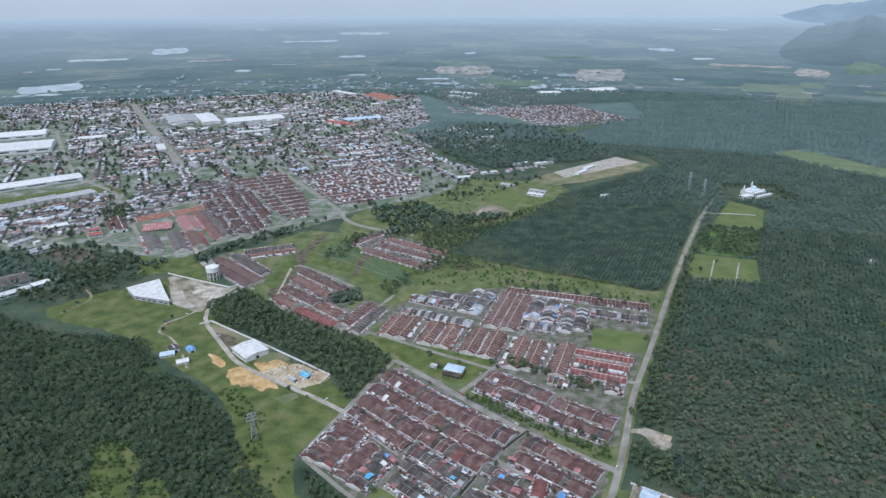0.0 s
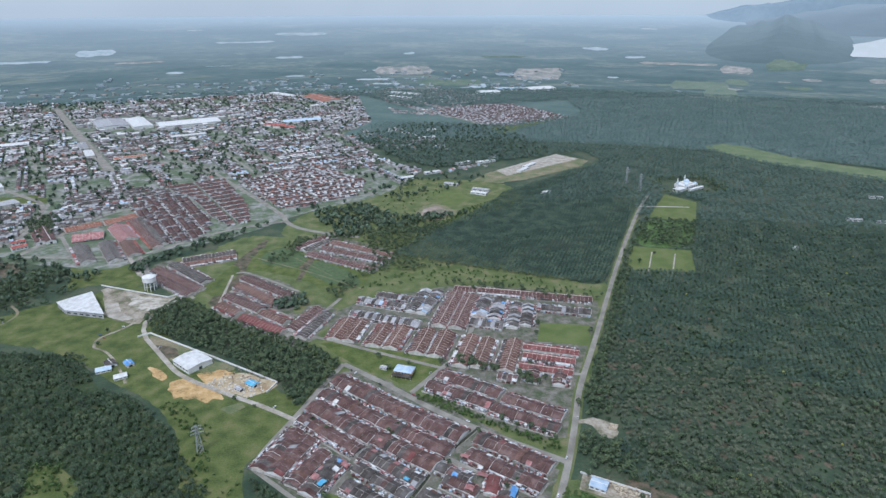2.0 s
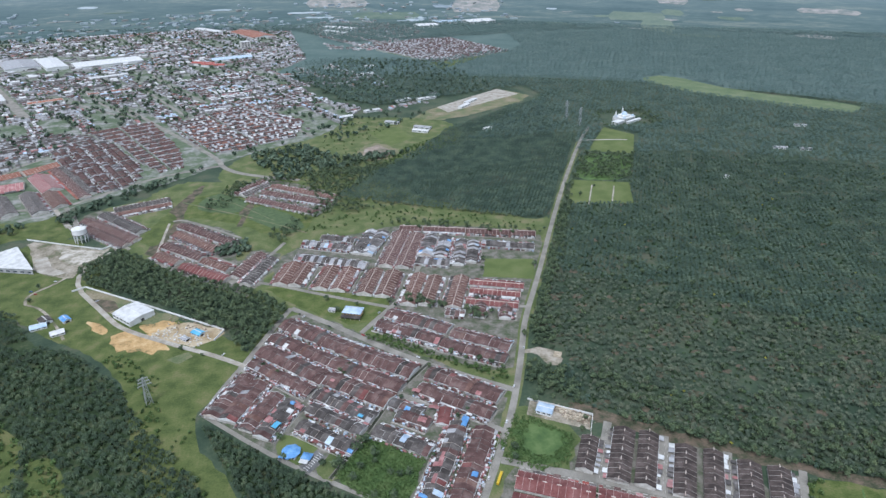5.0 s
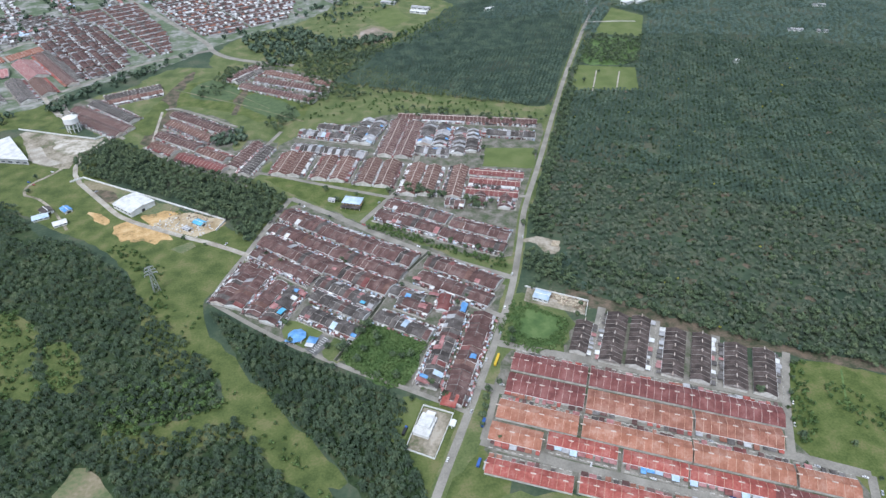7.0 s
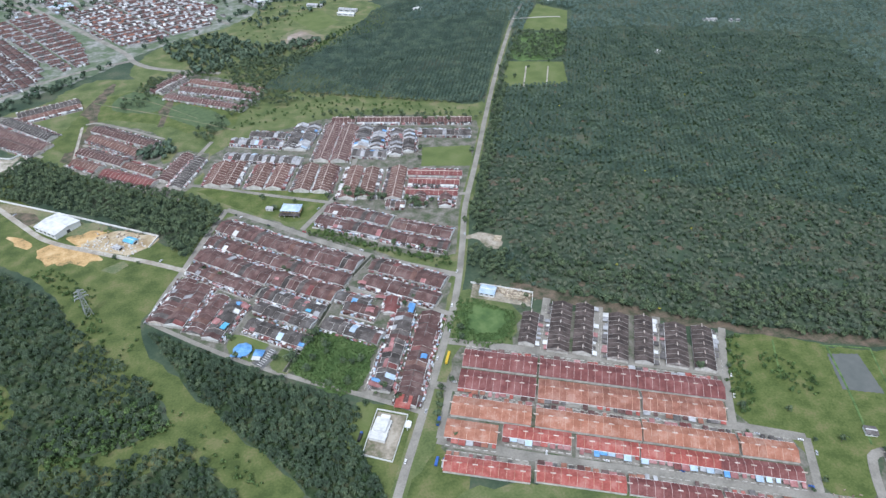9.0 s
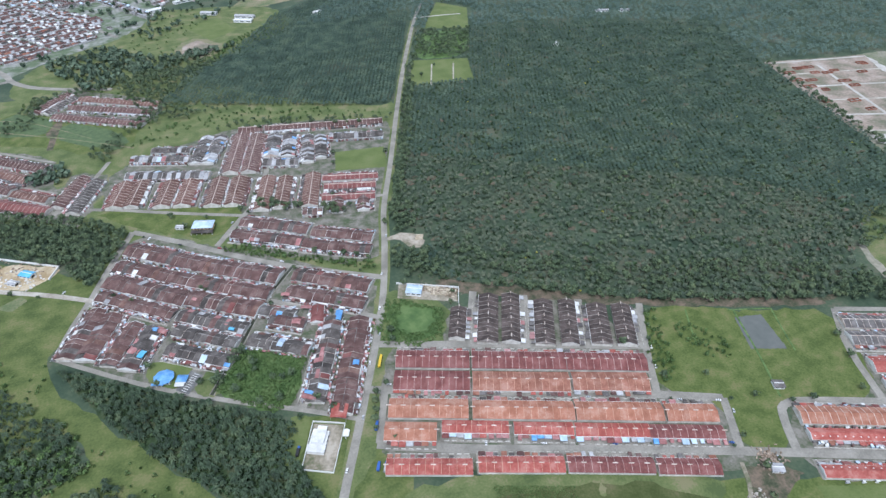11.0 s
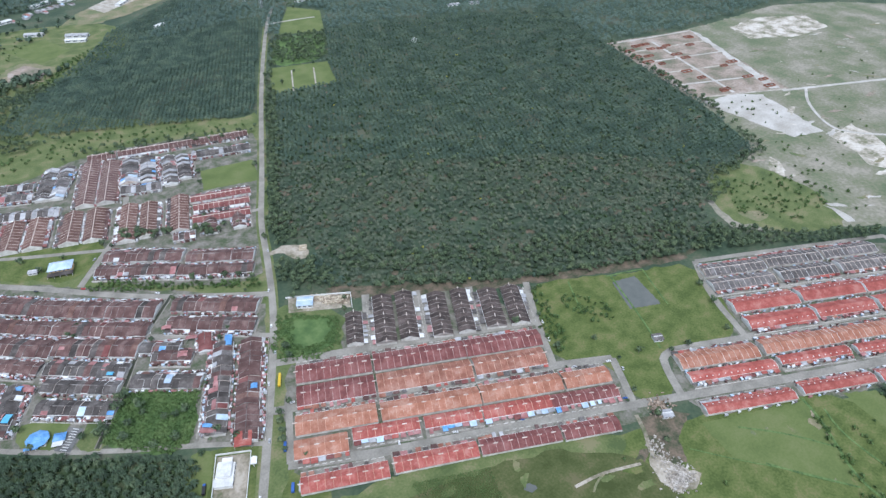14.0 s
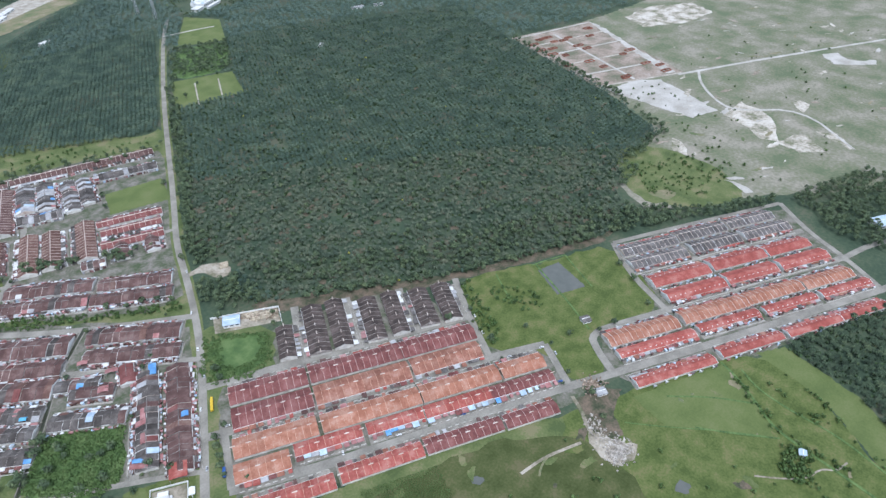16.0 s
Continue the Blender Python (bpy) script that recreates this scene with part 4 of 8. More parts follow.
for i in range(150):
    x, y = rng.uniform(800, 1700), rng.uniform(30, 620)
    if inside(np.array([[x, y]]), [(1170, 440), (1330, 650), (1650, 600), (1800, 300), (1500, -50), (980, 60), (760, 200), (800, 320), (900, 320), (1000, 420)])[0]:
        a, turn = rng.uniform(3, 20), rng.gauss(-0.5, 0.5)
        outline = []
        for k in range(10):
            q, r = 2 * math.pi * k / 10, rng.uniform(0.35, 1.25)
            u, w = a * r * math.cos(q), a * 0.28 * r * math.sin(q)
            outline.append((x + u * math.cos(turn) - w * math.sin(turn), y + u * math.sin(turn) + w * math.cos(turn)))
        flat("ground_sand", outline, 0.30 + 0.001 * i, rng.choice((sand_mat, broken_sand, broken_sand, dry_grass, dry_grass, red_soil)), "scattered bare sand streak", "ground", wobble=1.2, rounds=0)

ribbon("ditch", [(520, 272), (504, 243), (492, 219)], 1.6, 0.2812, bush_mat, "weedy field ditch", "ditch")
ribbon("ditch", [(438, 310), (424, 288), (411, 266)], 1.6, 0.2812, bush_mat, "weedy field ditch", "ditch")
ribbon("ditch", [(477, 290), (499, 281), (520, 272)], 1.6, 0.2812, bush_mat, "weedy field ditch", "ditch")
ribbon("ditch", [(405, 90), (432, 59), (451, 26)], 1.6, 0.2812, bush_mat, "weedy field ditch", "ditch")
ribbon("ditch", [(390, 57), (406, 29), (427, -1)], 1.6, 0.2812, bush_mat, "weedy field ditch", "ditch")
ribbon("ditch", [(482, 287), (455, 228), (432, 186)], 2.0, 0.2812, bush_mat, "weedy field ditch", "ditch")
ribbon("ditch", [(478, 70), (470, 52), (454, 30), (434, 6), (428, -30), (418, -90)], 2.6, 0.2812, bush_mat, "weedy field ditch", "ditch")
ribbon("ditch", [(482, 52), (469, 33), (463, 1), (463, -36), (450, -76)], 1.8, 0.2812, bush_mat, "weedy field ditch", "ditch")
ribbon("ditch", [(354, 104), (373, 76), (402, 38), (422, 7)], 1.0, 0.28, bush_mat, "overgrown fence line", "fence line")
ribbon("path", [(-268, 1115), (-198, 1062), (-139, 1021), (-45, 940)], 3.0, 0.28, dry_grass, "earth path between the plots", "path")
ribbon("path", [(-140, 1097), (-150, 1040), (-157, 986)], 9.0, 0.27, litter_mat, "ploughed brown strip", "path")
ribbon("path", [(-230, 1130), (-180, 1100), (-100, 1000)], 2.0, 0.285, dry_grass, "earth path between the plots", "path")
ribbon("path", [(500, 1050), (454, 957)], 2.4, 0.31, gravel, "pale track over the mown field", "path")
ribbon("path", [(540, 1037), (496, 951)], 2.4, 0.31, gravel, "pale track over the mown field", "path")
ribbon("path", [(254, 141), (278, 136), (296, 128), (311, 121)], 2.6, 0.28, yard_mix, "trodden pale field path", "path")
ribbon("path", [(280, 134), (270, 133), (262, 129)], 1.8, 0.285, dry_grass, "trodden pale field path", "path")
ribbon("path", [(377, 2), (388, -14), (403, -31), (419, -35), (426, -46), (440, -50)], 1.5, 0.28, yard_mix, "trodden pale field path", "path")
ribbon("verge", [(30, 232), (104, 360), (170, 481), (205, 566), (226, 624), (278, 724), (359, 891), (449, 1070), (588, 1328)], 13, 0.2, rough_grass, "grass verges of the main road", "verge")
# streets of the cleared plots
for i in range(6):
    a = Vector((1095, 765)).lerp(Vector((985, 500)), i / 5)
    b = Vector((1295, 712)).lerp(Vector((1150, 420)), i / 5)
    ribbon("road_plot", [tuple(a), tuple(b)], 5, 0.27, gravel if i % 2 else sand_mat, "unsealed plot street")
ribbon("road_plot", [(1170, 720), (1060, 470)], 6, 0.29, sand_mat, "unsealed plot street")

# ---------------------------------------------------------------- roads
MAIN = [(30, 232), (54, 275), (75, 310), (104, 360), (139, 421), (170, 481), (205, 566), (226, 624), (278, 724), (359, 891), (449, 1070), (588, 1328), (660, 1440)]
STREETS = (
    ("road", MAIN, 7.2, asphalt, "grey asphalt main road beside the plantation"),
    ("road", [(-65, 711), (-6, 655), (57, 588), (116, 541), (177, 497)], 8.0, asphalt, "asphalt estate road with verges"),
    ("road", [(-65, 711), (-93, 653), (-114, 602), (-136, 557), (-149, 522)], 7.0, asphalt, "asphalt road along the estate edge"),
    ("road", [(-149, 522), (-85, 459), (-42, 423), (4, 389), (47, 360), (86, 330)], 4.8, asphalt, "narrow asphalt road beside palms"),
    ("road", [(-114, 599), (-75, 565), (-38, 528), (7, 486)], 7.0, asphalt, "asphalt terrace street"),
    ("road", [(-86, 640), (-36, 595), (13, 548), (47, 518), (92, 488), (148, 440)], 7.0, asphalt, "asphalt terrace street"),
    ("road", [(112, 466), (88, 436), (66, 394), (45, 364)], 7.0, asphalt, "asphalt terrace street"),
    ("road", [(21, 637), (63, 688), (90, 718), (110, 770), (150, 880)], 7.0, asphalt, "asphalt terrace street"),
    ("road", [(63, 688), (-20, 735), (-100, 785), (-150, 800), (-215, 815)], 6.0, asphalt, "asphalt terrace street"),
    ("road", [(-281, 900), (-237, 845), (-182, 803), (-124, 753)], 6.0, asphalt, "asphalt terrace street"),
    ("road", [(-264, 957), (-204, 898), (-147, 847)], 6.0, asphalt, "asphalt terrace street"),
    ("road", [(-274, 1022), (-271, 898)], 4.0, gravel, "pale earth lane beside the terraces"),
    ("road", [(-270, 1030), (-251, 1035), (-149, 941)], 5.0, asphalt, "asphalt terrace street"),
    ("road", [(-151, 792), (-112, 883)], 6.0, asphalt, "asphalt terrace street"),
    ("road", [(-366, 994), (-332, 951), (-316, 933)], 6.0, asphalt, "asphalt terrace street"),
    ("road", [(-146, 1134), (-32, 1060), (10, 1081)], 6.0, asphalt, "asphalt terrace street"),
    ("road", [(-869, 1208), (-829, 1190), (-773, 1173), (-770, 1252), (-766, 1305), (-804, 1495)], 10.0, asphalt, "town road"),
    ("road", [(-592, 848), (-573, 879), (-570, 908), (-598, 936)], 4.0, dry_grass, "trodden earth track"),
    ("road", [(-616, 1359), (-482, 1117), (-436, 1038)], 9.0, asphalt, "market street"),
    ("road", [(-687, 1288), (-564, 1094)], 8.0, asphalt, "market street"),
    ("road", [(-135, 800), (-95, 880), (-80, 910)], 6.0, asphalt, "asphalt terrace street"),
    ("road", [(240, 655), (170, 675), (100, 705)], 6.0, asphalt, "asphalt terrace street"),
    ("road", [(-113, 596), (-153, 626), (-202, 656), (-272, 703), (-299, 739), (-378, 848), (-342, 929), (-323, 962), (-360, 1010), (-421, 1010), (-485, 1123)], 6.5, gravel, "pale unsealed track"),
    ("road", [(-375, 874), (-392, 839), (-412, 821), (-418, 805), (-412, 788)], 4.0, yard_mix, "pale farm track"),
    ("road", [(-412, 788), (-390, 776), (-361, 738), (-335, 693)], 3.5, yard_mix, "pale farm track"),
    ("road", [(134, 405), (191, 377), (291, 326), (365, 288)], 8.5, asphalt, "asphalt terrace street"),
    ("road", [(104, 357), (163, 326), (255, 279), (330, 240), (385, 208)], 8.5, asphalt, "asphalt terrace street"),
    ("road", [(90, 300), (133, 274), (217, 231), (292, 195), (356, 161), (397, 139)], 8.5, asphalt, "asphalt terrace street"),
    ("road", [(401, 339), (365, 288), (335, 237)], 7.0, asphalt, "asphalt street at the field's edge"),
    ("road", [(385, 208), (373, 188), (356, 161)], 7.0, asphalt, "asphalt street at the field's edge"),
    ("road", [(253, 433), (213, 366)], 8.0, asphalt, "asphalt terrace street"),
    ("road", [(299, 404), (262, 339)], 8.0, asphalt, "asphalt terrace street"),
    ("road", [(347, 373), (310, 315)], 8.0, asphalt, "asphalt terrace street"),
    ("road", [(121, 357), (92, 300)], 6.0, asphalt, "asphalt service lane with parked trucks"),
    ("road", [(579, 242), (542, 202), (511, 141)], 7.0, asphalt, "asphalt estate street"),
    ("road", [(511, 141), (470, 163), (428, 183), (412, 165), (397, 139)], 7.5, asphalt, "asphalt estate street"),
    ("road", [(511, 141), (595, 102), (735, 28)], 8.5, asphalt, "asphalt terrace street"),
    ("road", [(397, 139), (490, 89), (620, 23), (706, -21), (780, -60)], 8.5, asphalt, "asphalt terrace street"),
    ("road", [(542, 198), (627, 150), (759, 82)], 8.0, asphalt, "asphalt terrace street"),
    ("road", [(579, 242), (667, 197), (804, 124)], 6.0, asphalt, "asphalt estate street"),
    ("road", [(804, 124), (760, 74), (735, 28), (700, -20)], 7.0, asphalt, "asphalt estate street"),
    ("road", [(735, 28), (790, 10), (860, -40)], 7.0, asphalt, "asphalt road leaving the estate"),
    ("road", [(1137, 420), (1329, 331), (1632, 177)], 7.0, sand_mat, "pale unsealed scrubland road"),
    ("road", [(1180, 399), (1119, 368), (1056, 306), (1056, 272), (1132, 196), (1034, 92)], 5.0, sand_mat, "pale sandy track"),
    ("road", [(588, 1328), (660, 1320), (700, 1310)], 5.0, sand_mat, "pale track across the mown field"),
        ("road", [(-1499, 3040), (-1151, 2434), (-835, 1897), (-780, 1800)], 26.0, asphalt, "wide town high street"),
    ("road", [(-1454, 2326), (-1047, 1694), (-900, 1570), (-808, 1495), (-737, 1259), (-800, 1150)], 12.0, asphalt, "town road"),
    ("road", [(-541, 1854), (-316, 1487), (-232, 1350), (-220, 1297), (-174, 1244), (-60, 1190)], 11.0, asphalt, "town road"),
    ("road", [(-222, 1309), (-347, 1261), (-421, 1185), (-485, 1123), (-700, 1150)], 10.0, asphalt, "town road"),
    ("road", [(-470, 1130), (-430, 1060), (-421, 1010)], 8.0, asphalt, "town road"),
    ("road", [(-700, 1160), (-640, 1420), (-560, 1440), (-440, 1160)], 12.0, asphalt, "town market road"),
)
for k, (name, line, width, mat, label) in enumerate(STREETS):
    ribbon(name, line, width, 0.26 + 0.0017 * k, mat, label)
# a concrete storm drain between the two halves of the village
ribbon("canal", [(93, 563), (47, 516), (11, 460), (-24, 413)], 5.0, 0.29, concrete, "concrete storm drain", "drain")
ribbon("canal_water", [(93, 563), (47, 516), (11, 460), (-24, 413)], 3.0, 0.33, canal_mat, "dark water in the storm drain", "drain")

# ---------------------------------------------------------------- terraced houses
W = 6.3  # width of one house
EAVE, SLOPE = 3.3, math.tan(radians(19))


def section(d, lift=0.0, inset=0.0):
    """The gable outline of a house d deep."""
    h = d / 2 - inset
    return [(-h, 0), (h, 0), (h, EAVE + lift), (0, EAVE + lift + h * SLOPE), (-h, EAVE + lift)]


def roof_slabs(s, d, x0, x1, m=None):
    """Both slopes of a gable roof as one bent sheet."""
    h, t, z = d / 2, 0.22, EAVE - 0.05
    k = h * SLOPE
    n = len(s.v)
    s.prism([(-h, z), (0, z + k), (h, z), (h, z + t), (0, z + k + t), (-h, z + t)], x0, x1, m)
    del s.f[-8:]
    for i in (0, 6):
        ring = [(0, 1, 4, 5), (1, 2, 3, 4)]
        s.f += [tuple(n + i + q for q in (f if i else f[::-1])) for f in ring]
    s.f += [(n + i, n + i + 6, n + (i + 1) % 6 + 6, n + (i + 1) % 6) for i in range(6)]


def party_wall(s, d, x, m=None):
    h = d / 2
    s.prism([(-h, EAVE - 0.2), (h, EAVE - 0.2), (h, EAVE + 0.38), (0, EAVE + 0.38 + h * SLOPE), (-h, EAVE + 0.38)], x - 0.14, x + 0.14, m)


def ridge_vent(s, d, x, m=None):
    z = EAVE + d / 2 * SLOPE
    s.prism([(-0.45, z - 0.1), (0.45, z - 0.1), (0.3, z + 0.55), (-0.3, z + 0.55)], x - 2.1, x + 2.1, m)


def porch(s, d, m=None, deep=4.6, cut=0.0):
    """A lean-to over the car space; cut: the width left open."""
    h, x0, x1 = d / 2, -W / 2 + 0.25, W / 2 - 0.25 - cut
    s.prism([(h - 0.3, 2.95), (h - 0.3, 3.12), (h + deep, 2.62), (h + deep, 2.45)][::-1], x0, x1, m)


def front_wall(s, d, m=None):
    h = d / 2 + 5.6
    s.box(-W / 2, h, 0, 0.6, h + 0.18, 1.3, m)


PORCHES = {
    "N": ["pale", "pink", "pink", "red", "pale", "dkred", "ash", "blue"],
    "A": ["pink", "red", "dkred", "maroon", "brorange", "ash", "maroon", "grey", "char", "red", "brorange", None, None, None],
    "D": ["ash", "grey", "white", "ash", "pink", "char", None, "grey"],
    "B": ["red", "brorange", "ash", "grey", "red", "dkred", "pink"],
    "C": ["char", "ash", "maroon", "maroon", "grey", "maroon", "dkred", "char", "grey", "pink", "white", "ash", "rust"],
}
MESHES = {}


def shared(key, build, mat):
    if key not in MESHES:
        s = Solid()
        build(s)
        MESHES[key] = s.mesh(key[0], mat)
    return MESHES[key]


SAYS = {"ash": "grey metal", "pale": "pale blue", "dkred": "dark red", "brorange": "faded terracotta", "orange": "orange", "red": "bright red", "brown": "dark brown", "grey": "weathered grey", "maroon": "maroon", "char": "charcoal", "rust": "rust brown", "pink": "coral red"}
dice = random.Random(11)


def house(place, d, colour, estate, number, cover, extension):
    """One house of a terrace: its own walls, roof, party wall, car porch, door and windows."""
    ob = thing("terrace_house", "single-storey terrace house with %s tiled roof and car porch" % SAYS[colour], "house", "terrace houses", place)
    part("wall", shared(("wall", d), lambda s: s.prism(section(d, -0.1, 0.5), -W / 2, W / 2), wall_mat), None, ob)
    roof = part("roof", shared(("roof", d, colour), lambda s: roof_slabs(s, d, -W / 2 + 0.1, W / 2 - 0.1), ROOF[colour]), None, ob)
    part("party_wall", shared(("party_wall", d, colour), lambda s: party_wall(s, d, -W / 2), MORTAR[colour]), None, ob)
    if number % 2 == 0 and estate != "C":
        part("ridge_vent", shared(("ridge_vent", d), lambda s: ridge_vent(s, d, -W / 2), cream_mat), None, roof)
    if cover:
        deep, cut = dice.choice((3.0, 3.8, 4.4, 5.2)), dice.choice((0, 0, 1.4, 2.6))
        part("porch_roof", shared(("porch_roof", d, cover, deep, cut), lambda s: porch(s, d, None, deep, cut), ROOF[cover]), None, ob)
    part("fascia", shared(("fascia", d), lambda s: s.box(-W / 2, d / 2 - 0.08, EAVE - 0.35, W / 2, d / 2 + 0.12, EAVE + 0.2), white_mat), None, roof)
    part("garden_wall", shared(("garden_wall", d), lambda s: front_wall(s, d), wall_mat), None, ob)
    if extension:
        k = extension
        part("kitchen_roof", shared(("kitchen_roof", d, k), lambda s: s.prism([(-d / 2 - 2.6, 2.5), (-d / 2 + 0.2, 2.9), (-d / 2 + 0.2, 3.05), (-d / 2 - 2.6, 2.65)][::-1], -W / 2 + 0.2, W / 2 - 0.3), ROOF[k]), None, ob)
        part("kitchen_wall", shared(("kitchen_wall", d), lambda s: s.box(-W / 2 + 0.3, -d / 2 - 2.4, 0, W / 2 - 0.4, -d / 2 + 0.5, 2.5), wall_mat), None, ob)
    return ob


APRONS = Solid()


def terrace(estate, colour, x, y, length, deep, angle, front=1, single=True, near=False):
    """A row of houses about (x, y); front=1: the porches look to the left of the row's direction."""
    d = max(8.0, round(deep + (0.2 if estate in "AB" else 1.6)))
    count = max(2, round(length / W + 0.2))
    turn = angle if front == 1 else angle + 180
    m = pose(x, y, 0, 0, 0, turn)
    single, near = estate == "A", estate in "BC" or single
    k = len(APRONS.v)
    APRONS.box(-length / 2 - 0.4, -d / 2 + 0.5 if estate in "AB" else -d / 2 - 1.2, -0.1, length / 2 + 0.4, d / 2 + 7.0, 0.14 + 0.004 * (k // 8 % 12), m)
    mixed = estate in "CEFG"
    if single:
        kit = PORCHES["D" if colour == "brown" else "N" if front == -1 and colour in ("red", "dkred") and d < 16 else "A"]
        cover_now = dice.choice(kit)
        for i in range(count):
            if dice.random() < 0.9:
                cover_now = dice.choice(kit)
            tone = colour
            if mixed and dice.random() < 0.2:
                tone = dice.choice(("maroon", "char", "rust", "dkred", "grey"))
            at = m @ pose((i - (count - 1) / 2) * W, dice.uniform(-0.5, 0.5) if mixed else 0, dice.choice((0, 0, 0.35)) if mixed else 0)
            house(at, d, tone, estate, i, cover_now, dice.choice((None, None, "ash", "maroon", "char", "white")) if mixed else None)
        return
    ob = thing("terrace_row", "row of %d terrace houses with %s tiled roofs" % (count, SAYS[colour]), "terrace row", "terrace rows", m)
    end = count * W / 2
    part("wall", Solid().prism(section(d, -0.1, 0.5), -end, end), wall_mat, ob)
    mortar = tarred_mat if mixed else cream_mat
    h = d / 2
    for q in (1, -1) if near else ():
        part("fascia", Solid().box(-end - 0.2, q * h - 0.1, EAVE - 0.3, end + 0.2, q * h + 0.14, EAVE + 0.12), white_mat if mixed else cream_mat, ob)
    if near:
        part("ridge_cap", Solid().prism([(-0.35, EAVE + h * SLOPE), (0.35, EAVE + h * SLOPE), (0.12, EAVE + 0.42 + h * SLOPE), (-0.12, EAVE + 0.42 + h * SLOPE)], -end, end), mortar if mixed or colour == "grey" else ROOF[colour], ob)
    list_of = PORCHES["C" if mixed else "B"]
    if near:
        if not mixed:
            s = Solid()
            roof_slabs(s, d, -end, end)
            roof = part("roof", s, ROOF[colour], ob)
        now = colour
        for i in range(count):
            at = pose((i - (count - 1) / 2) * W, 0, 0)
            if mixed:
                now = dice.choice((colour,) * 12 + (("maroon", "rust", "char") if colour != "char" else ("char", "grey", "maroon", "maroon")))
                if estate == "E" and colour == "char":
                    now = dice.choice(("char", "grey", "char", "ash", "grey", "char", "ash"))
                step = pose((i - (count - 1) / 2) * W, dice.uniform(-0.7, 0.7), dice.choice((0, 0, 0.2, 0.45, 0.7)))
                part("roof", shared(("roof", d, now), lambda s: roof_slabs(s, d, -W / 2 + 0.1, W / 2 - 0.1), ROOF[now]), None, ob).matrix_local = step
                if dice.random() < (0.26 if colour == "char" else 0.12):
                    skin, low, q = dice.choice(("pink", "pink", "ash", "pale", "white", "dkred", "blue") if colour == "char" else ("pink", "dkred", "ash", "dkred", "white")), dice.choice((0.0, 0.4, 0.55)), dice.choice((1, 1, -1))
                    part("roof_patch", shared(("roof_patch", d, skin, low, q), lambda s: s.prism([(q * h * low, EAVE + h * SLOPE * (1 - low) + 0.2), (q * h, EAVE + 0.2), (q * h, EAVE + 0.3), (q * h * low, EAVE + h * SLOPE * (1 - low) + 0.3)][::-q], -W / 2 + 0.2, W / 2 - 0.2), ROOF[skin]), None, ob, "roof slope renewed in another colour").matrix_local = step
            plain = not mixed and colour == "red"
            if plain:
                part("roof_vent", shared(("roof_vent", d), lambda s: s.box(-0.5, d / 4 - 0.4, EAVE + d / 4 * SLOPE - 0.1, 0.5, d / 4 + 0.4, EAVE + d / 4 * SLOPE + 0.45), white_mat), None, roof).matrix_local = at
            if not plain or i == 0:
                paint = white_mat if plain or dice.random() < 0.10 else cream_mat if not mixed or dice.random() < 0.25 else mortar
                part("party_wall", shared(("party_wall", d, paint.name), lambda s: party_wall(s, d, -W / 2), paint), None, ob).matrix_local = at
            cover = dice.choice(list_of)
            deep = dice.choice((2.2, 3.0, 4.0))
            part("porch_roof", shared(("porch_roof", d, cover, deep, 0), lambda s: porch(s, d, None, deep), ROOF[cover]), None, ob).matrix_local = at
        lean = {}
        for i in range(int(count * (9.0 if mixed else 3.2))):
            q, wide, deep = dice.choice((1, 1, -1)), dice.uniform(1.2, 3.2), dice.uniform(1.0, 2.6)
            x0, y0 = dice.uniform(-end, end - wide), (d / 2 + dice.uniform(0.3, 4.0)) if q > 0 else (-d / 2 - dice.uniform(0.2, 1.2) - deep)
            z = dice.uniform(2.2, 3.2)
            lean.setdefault(dice.choice(("white", "ash", "maroon", "pink", "maroon", "pink", "pale", "ash", "white", "rust") if mixed else ("white", "ash", "grey", "white", "dkred", "maroon", "pale", "pink")), Solid()).prism([(y0, z), (y0 + deep, z - 0.25), (y0 + deep, z - 0.15), (y0, z + 0.1)], x0, x0 + wide).box(x0, y0 + deep * 0.4, 0, x0 + wide * 0.9, y0 + deep * 0.6, z - 0.2)
        for tone, bits in lean.items():
            tagged(part("lean_to", bits, ROOF[tone], ob, "patchwork of small awnings and sheds"), kind="stuff")
        part("end_wall", shared(("party_wall", d, white_mat.name), lambda s: party_wall(s, d, -W / 2), white_mat), None, ob).matrix_local = pose(end + W / 2, 0, 0)
        part("garden_wall", Solid().box(-end, d / 2 + 5.6, 0, end, d / 2 + 5.78, 1.2), wall_mat, ob)
        return
    s = Solid()
    roof_slabs(s, d, -end, end)
    part("roof", s, ROOF[colour], ob)
    dividers, covers = Solid(), {}
    two = dice.sample(list_of, 2)
    for i in range(count):
        at = pose((i - (count - 1) / 2) * W, 0, 0)
        party_wall(dividers, d, -W / 2, at)
        porch(covers.setdefault(dice.choice(two), Solid()), d, at)
    for i in range(int(count * (9 if colour == "char" else 4.5)) if estate in "EF" else 0):
        q, wide, deep = dice.choice((1, 1, -1)), dice.uniform(1.0, 3.2), dice.uniform(0.9, 2.4)
        x0, y0, z = dice.uniform(-end, end - wide), (d / 2 + dice.uniform(0.3, 4.5)) if q > 0 else (-d / 2 - dice.uniform(0.2, 1.2) - deep), dice.uniform(2.2, 3.2)
        covers.setdefault(dice.choice(("white", "ash", "white", "pink")), Solid()).box(x0, y0, 0, x0 + wide, y0 + deep, z)
